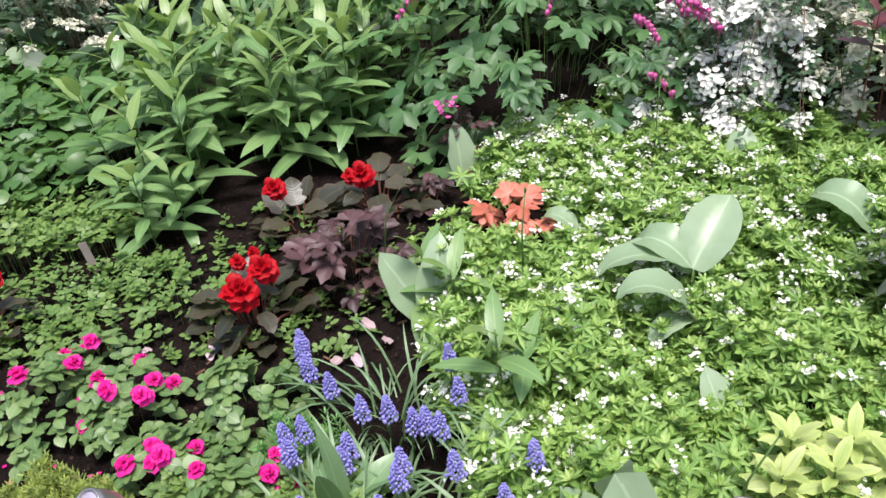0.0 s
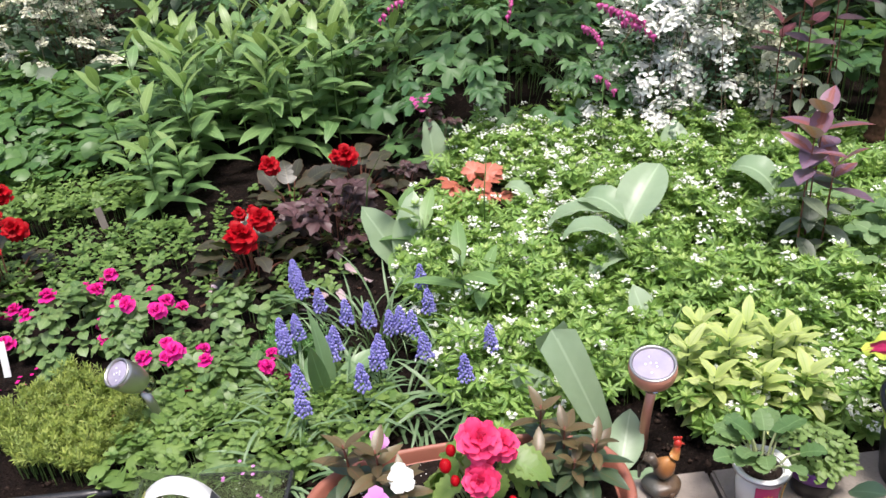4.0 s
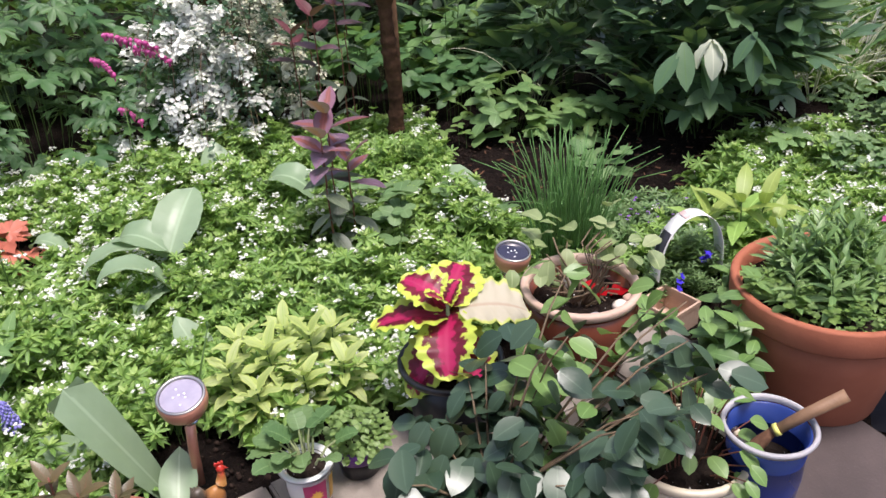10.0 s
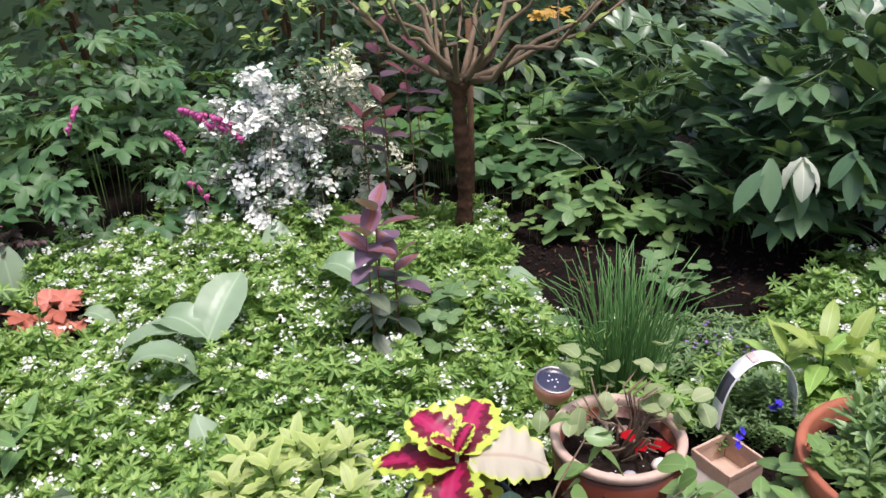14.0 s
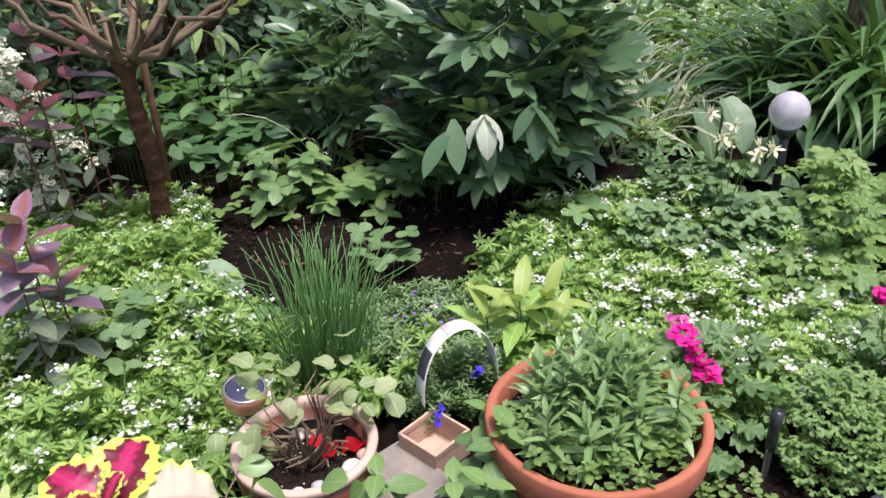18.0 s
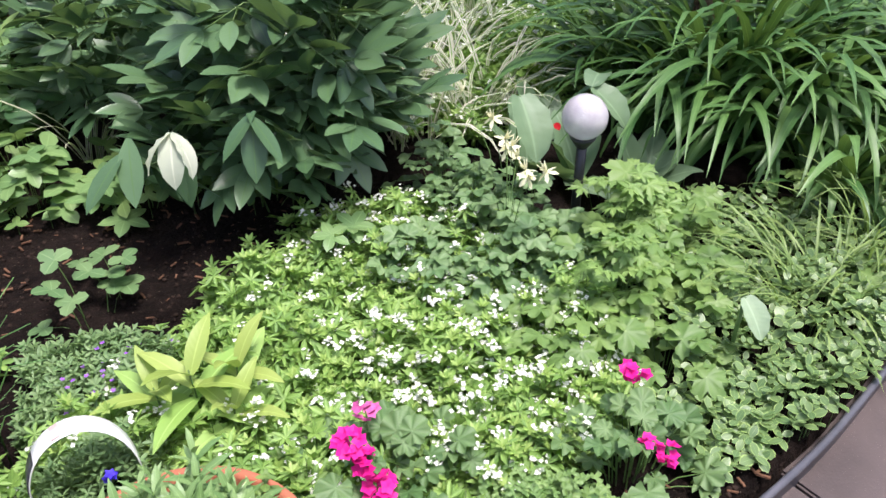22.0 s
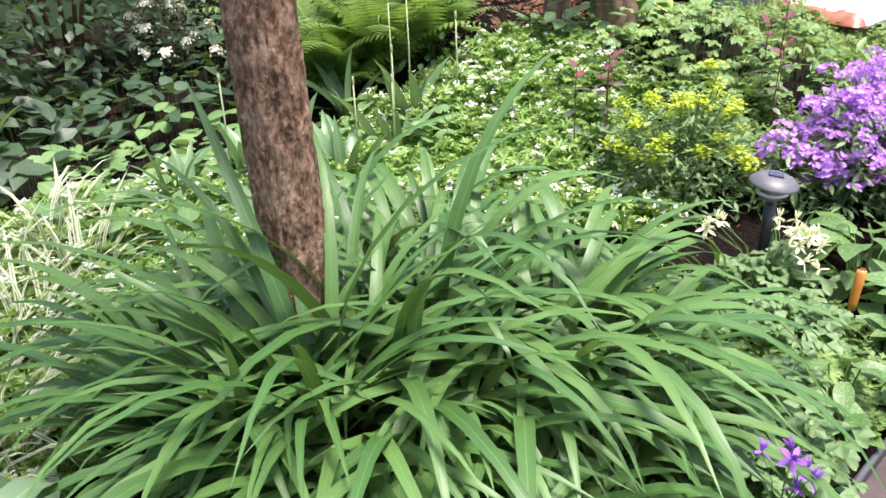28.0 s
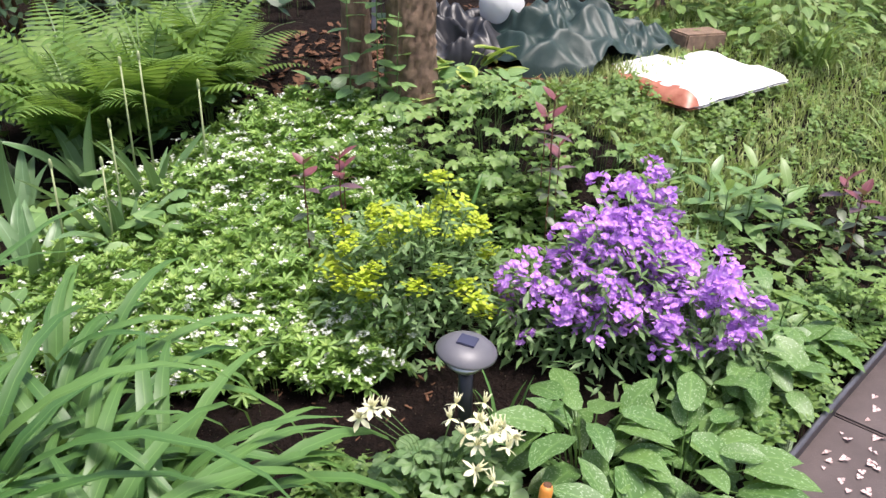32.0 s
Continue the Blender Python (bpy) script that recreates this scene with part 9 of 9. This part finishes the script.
single("soil_sack", sack(0.86, 0.66, 0.075).put(one(0, 0, 0, 0, 0, -8)), ["bag_white", "bag_print"], top(8.51, 1.82, 0.0), "white plastic sack with orange printed end lying on grass", "sack")
single("tarpaulin", crumpled(0.50, 0.40, 0.30, 3, 110, 0.9), "tarp", top(8.19, 2.48, 0), "crumpled dark green tarpaulin heaped on the ground", "tarpaulin")
single("tarpaulin", crumpled(0.33, 0.30, 0.17, 8, 90, 0.9), "tarp", top(8.62, 2.34, 0), "folded end of dark green tarpaulin", "tarpaulin")
single("rubbish_sack", crumpled(0.32, 0.36, 0.27, 5, 90, 0.9), "black_bag", top(7.83, 2.88, 0), "crumpled black plastic sack", "sack")
single("white_tub", lathe([(0.10, 0), (0.15, 0.02), (0.17, 0.18), (0.14, 0.30), (0.05, 0.36), (0.001, 0.37)], 28).put(one(0, 0, 0.04, 14, -18, 0, 0.74)), "bag_white", top(8.05, 2.75, 0.12), "rounded white plastic tub among sacks", "tub")
single("wood_block", box(-0.16, -0.075, 0, 0.16, 0.075, 0.095, 0.009).put(one(0, 0, 0, 4, 3, -15)), "bark_far", top(8.98, 2.05, 0), "weathered wooden block on the lawn", "block", smooth=False)

# lawn
def lawn(name, poly, n, h, label, mat="lawn_leaf"):
    p = scatter(poly, n)
    var = [arch(0.07 * k, 0.0075, 2, r, b, 0.1) for k, r, b in ((1, 75, 60), (0.8, 60, 70), (1.3, 80, 80), (0.6, 50, 40))]
    m = rmats(on_soil(p, -0.004), U(0, 360, n), U(-15, 15, n), 0, U(0.6, 1.3, n) * h)
    return single(name, [(t, m[i::4]) for i, t in enumerate(var)], mat, label=label, category="grass", kind="stuff")


lawn("lawn", [(8.2, 0.5), (14.0, 0.45), (11.24, 2.81), (9.3, 2.88), (8.8, 2.16), (8.05, 1.6), (7.55, 1.57)], 34000, 0.9, "rough lawn with clover and thin patches")
lawn("lawn", [(7.01, 0.92), (7.98, 1.06), (7.55, 1.63), (7.36, 1.33)], 1500, 1.0, "thin grass at the edge of the bed")
carpet("lawn_clover", [(8.27, 0.67), (13.35, 0.59), (10.88, 2.66), (9.09, 2.52), (8.29, 1.51), (7.73, 1.39)], 1500, [CLOVER, SPRIG], "mint_leaf", "clover and weeds in the lawn", (0.01, 0.07), (0.9, 1.6), (-15, 15))
for _x, _y, _r, _n in ((9.53, 1.57, 0.12, 80), (10.41, 1.2, 0.12, 60), (8.75, 0.79, 0.08, 40)):
    tuft("long_grass", (_x, _y), _r, _n, 0.42, 0.012, "grass_leaf", "tuft of longer arching grass in the lawn", "grass", (50, 85), (60, 140), group="long grass", count_parts=14)
for _x, _y, _r, _h in ((9.74, 1.89, 0.5, 0.45), (11.17, 1.33, 0.6, 0.5), (9.52, 2.59, 0.5, 0.6), (10.93, 1.99, 0.7, 0.7), (12.09, 0.83, 0.5, 0.5)):
    mound("lawn_bush", (_x, _y), _r, _r, _h, 240, [leaf(0.10, 0.05, 4, 0.45, 0.15, 0.35)], "mint_leaf", "low leafy bush at the edge of the lawn", "shrub", (-20, 30), (0.8, 1.4), group="lawn bushes", as_pieces=False, inner=0.6)
_q = scatter([(7.4, 2.04), (7.8, 2.09), (7.65, 3.24), (7.19, 3.36)], 260)
single("mulch", [(box(-0.03, -0.009, -0.004, 0.03, 0.009, 0.004, 0), rmats(on_soil(_q, 0.012), U(0, 360, 260), U(-20, 20, 260), U(-20, 20, 260), U(0.5, 1.6, 260)))], "bark_chip", label="reddish bark mulch beneath the trees", category="mulch", kind="stuff", smooth=False)

# fallen blossom on the path, straws
_q = np.concatenate([scatter([(5.9, -0.55), (8.4, -0.6), (8.4, 0.20), (5.9, 0.20)], 130), scatter([(6.2, -0.1), (7.0, -0.1), (7.0, 0.22), (6.2, 0.22)], 60)])
single("fallen_blossom", [(joined([leaf(0.012, 0.011, 2, 0.6, 0.3, 0.2).put(m) for m in rmats((0, 0, 0), [0, 110, 230], 25)]), rmats(np.column_stack([_q, np.full(len(_q), -0.026)]), U(0, 360, len(_q)), U(-30, 30, len(_q)), U(-30, 30, len(_q)), U(0.6, 1.5, len(_q))))], "blossom", label="faded pink blossoms fallen on the path", category="petals", kind="stuff")
_q = scatter([(2.3, -0.7), (4.4, -0.6), (4.4, 0.05), (2.3, 0.0)], 16)
single("path_litter", [(leaf(0.022, 0.007, 2, 0.5, 0.2, 0.1), rmats(np.column_stack([_q, np.full(16, -0.027)]), U(0, 360, 16), U(0, 8, 16), 0, U(0.5, 1.3, 16)))], "dry_leaf", label="bits of dry leaf on the path", category="litter", kind="stuff")

# ---------------------------------------------------------------- hedge and shrubs that close the garden
HL = [leaf(0.075, 0.045, 2, 0.45, 0.15, 0.35, 0.9, 0.3), leaf(0.06, 0.042, 2, 0.45, 0.2, 0.4, 0.9, 0.3), leaf(0.085, 0.055, 2, 0.45, 0.2, 0.4, 0.9, 0.3)]


def shrub(at, rx, ry, h, n, mat, label, size=(0.8, 1.4)):
    ob = thing("hedge_shrub", (at[0], at[1], 0), label, "shrub", "hedge shrubs")
    p, a, e = dome(n, rx, ry, h, -0.05, inner=0.55)
    p[:, 2] = np.abs(p[:, 2])
    m = rmats(p, a + U(-50, 50, n), U(-45, 15, n), U(-30, 30, n), U(size[0], size[1], n))
    part("foliage", [(t, m[i::3]) for i, t in enumerate(HL)], mat, ob, kind="stuff")
    for i in range(6):
        an = i * 1.05
        part("stem", tube([(math.cos(an) * 0.06, math.sin(an) * 0.06, -0.03), (math.cos(an) * rx * 0.3, math.sin(an) * ry * 0.3, h * 0.45), (math.cos(an) * rx * 0.55, math.sin(an) * ry * 0.55, h * 0.85)], 0.018, 0.006, 6), "bark", ob)
    return ob


for _x, _y, _rx, _ry, _h, _n in ((-3.4, 4.3, 0.9, 0.6, 1.6, 1500), (-2.2, 4.6, 0.8, 0.6, 1.7, 1500), (-1.0, 4.4, 0.8, 0.6, 1.7, 1500), (0.3, 4.3, 0.8, 0.55, 1.7, 1500), (1.3, 3.75, 0.6, 0.45, 1.5, 1300), (2.3, 3.7, 0.7, 0.5, 1.6, 1500), (3.2, 3.9, 0.6, 0.5, 1.6, 1300), (4.1, 4.9, 0.8, 0.6, 1.7, 1700), (5.2, 5.4, 0.9, 0.6, 1.8, 1700), (6.6, 5.8, 1.0, 0.6, 1.8, 1500), (8.2, 6.0, 1.1, 0.7, 1.9, 1500), (10.0, 6.2, 1.2, 0.8, 1.9, 1500), (11.8, 6.0, 1.2, 0.8, 1.9, 1400), (14.6, 4.5, 1.2, 1.4, 2.2, 1500), (15.0, 1.8, 1.2, 1.6, 2.2, 1500), (-3.9, 2.6, 0.6, 0.9, 1.2, 900), (15.0, -1.5, 1.2, 1.6, 2.2, 900)):
    shrub((_x, _y), _rx, _ry, _h, _n, "hedge_leaf", "dense dark green hedge shrub at the back of the garden")
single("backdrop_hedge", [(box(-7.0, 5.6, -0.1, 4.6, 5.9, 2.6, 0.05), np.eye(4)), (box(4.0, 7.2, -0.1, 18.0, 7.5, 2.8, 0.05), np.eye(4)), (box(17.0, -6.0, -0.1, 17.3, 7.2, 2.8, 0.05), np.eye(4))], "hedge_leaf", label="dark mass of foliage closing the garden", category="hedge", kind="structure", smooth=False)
mound("yellowed_sprig", (2.12, 2.58, 0.70), 0.06, 0.05, 0.06, 8, [palm_leaf(0.045, 5, 0.4, 300, 0.1, 0.15, 2, 0.1)], "yellow_leaf", "sprig of yellowed maple-like leaves", "sprig", (0, 40), (0.8, 1.1), "stem_green")

carpet("undergrowth", [(1.25, 2.75), (2.6, 2.55), (3.0, 3.2), (2.4, 3.6), (1.2, 3.4)], 420, [leaf(0.10, 0.065, 3, 0.42, 0.12, 0.35, 0.9, 0.4), VIOLET[0]], "violet_leaf", "dark leafy undergrowth behind the young tree", (0.08, 0.40), (0.8, 1.4))

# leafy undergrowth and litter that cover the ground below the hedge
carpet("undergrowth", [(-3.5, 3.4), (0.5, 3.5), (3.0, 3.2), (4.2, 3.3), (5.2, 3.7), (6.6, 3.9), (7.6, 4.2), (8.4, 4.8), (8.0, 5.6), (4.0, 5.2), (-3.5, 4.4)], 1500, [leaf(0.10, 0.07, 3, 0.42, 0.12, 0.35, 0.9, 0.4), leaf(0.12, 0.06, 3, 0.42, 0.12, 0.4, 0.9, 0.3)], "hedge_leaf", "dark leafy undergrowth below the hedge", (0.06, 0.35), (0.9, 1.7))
carpet("undergrowth", [(6.84, 2.34), (7.37, 1.9), (7.52, 2.24), (7.29, 2.58), (6.78, 2.94)], 160, [leaf(0.09, 0.06, 3, 0.42, 0.12, 0.35, 0.9, 0.4)], "lily_leaf", "broad young leaves round the trunks' feet", (0.04, 0.25), (0.7, 1.3))
_q = scatter([(6.34, 2.91), (7.19, 2.1), (7.96, 2.03), (9.09, 2.31), (9.45, 3.81), (6.99, 3.96)], 1500)
single("leaf_litter", [(leaf(0.05, 0.03, 2, 0.5, 0.3, -0.4), rmats(on_soil(_q, 0.008), U(0, 360, 1500), U(-20, 25, 1500), U(-30, 30, 1500), U(0.6, 1.4, 1500)))], "bark_chip", label="reddish fallen leaves and bark below the trees", category="litter", kind="stuff")

carpet("bed_filler", [(6.86, 0.61), (7.5, 0.42), (8.27, 0.54), (7.93, 1.13), (7.36, 1.33), (6.95, 1.3), (6.75, 1.1)], 420, [SPRIG, CLOVER, leaf(0.09, 0.03, 3, 0.45, 0.15, 0.4)], "creeping_leaf", "scattered low weeds and young leaves on mulch", (0.01, 0.10), (0.8, 1.4), (-25, 25))
carpet("bed_filler", [(7.65, 1.26), (8.45, 1.33), (8.74, 1.63), (7.8, 2.09), (7.25, 2.02)], 420, [SPRIG, CLOVER], "mint_leaf", "weedy grass edge between bed and sack", (0.01, 0.10), (0.9, 1.6), (-25, 25))
lawn("lawn", [(7.61, 1.33), (8.21, 1.51), (8.86, 1.73), (8.95, 2.23), (7.65, 2.16), (7.37, 1.9)], 7000, 0.8, "thin grass round the sack")
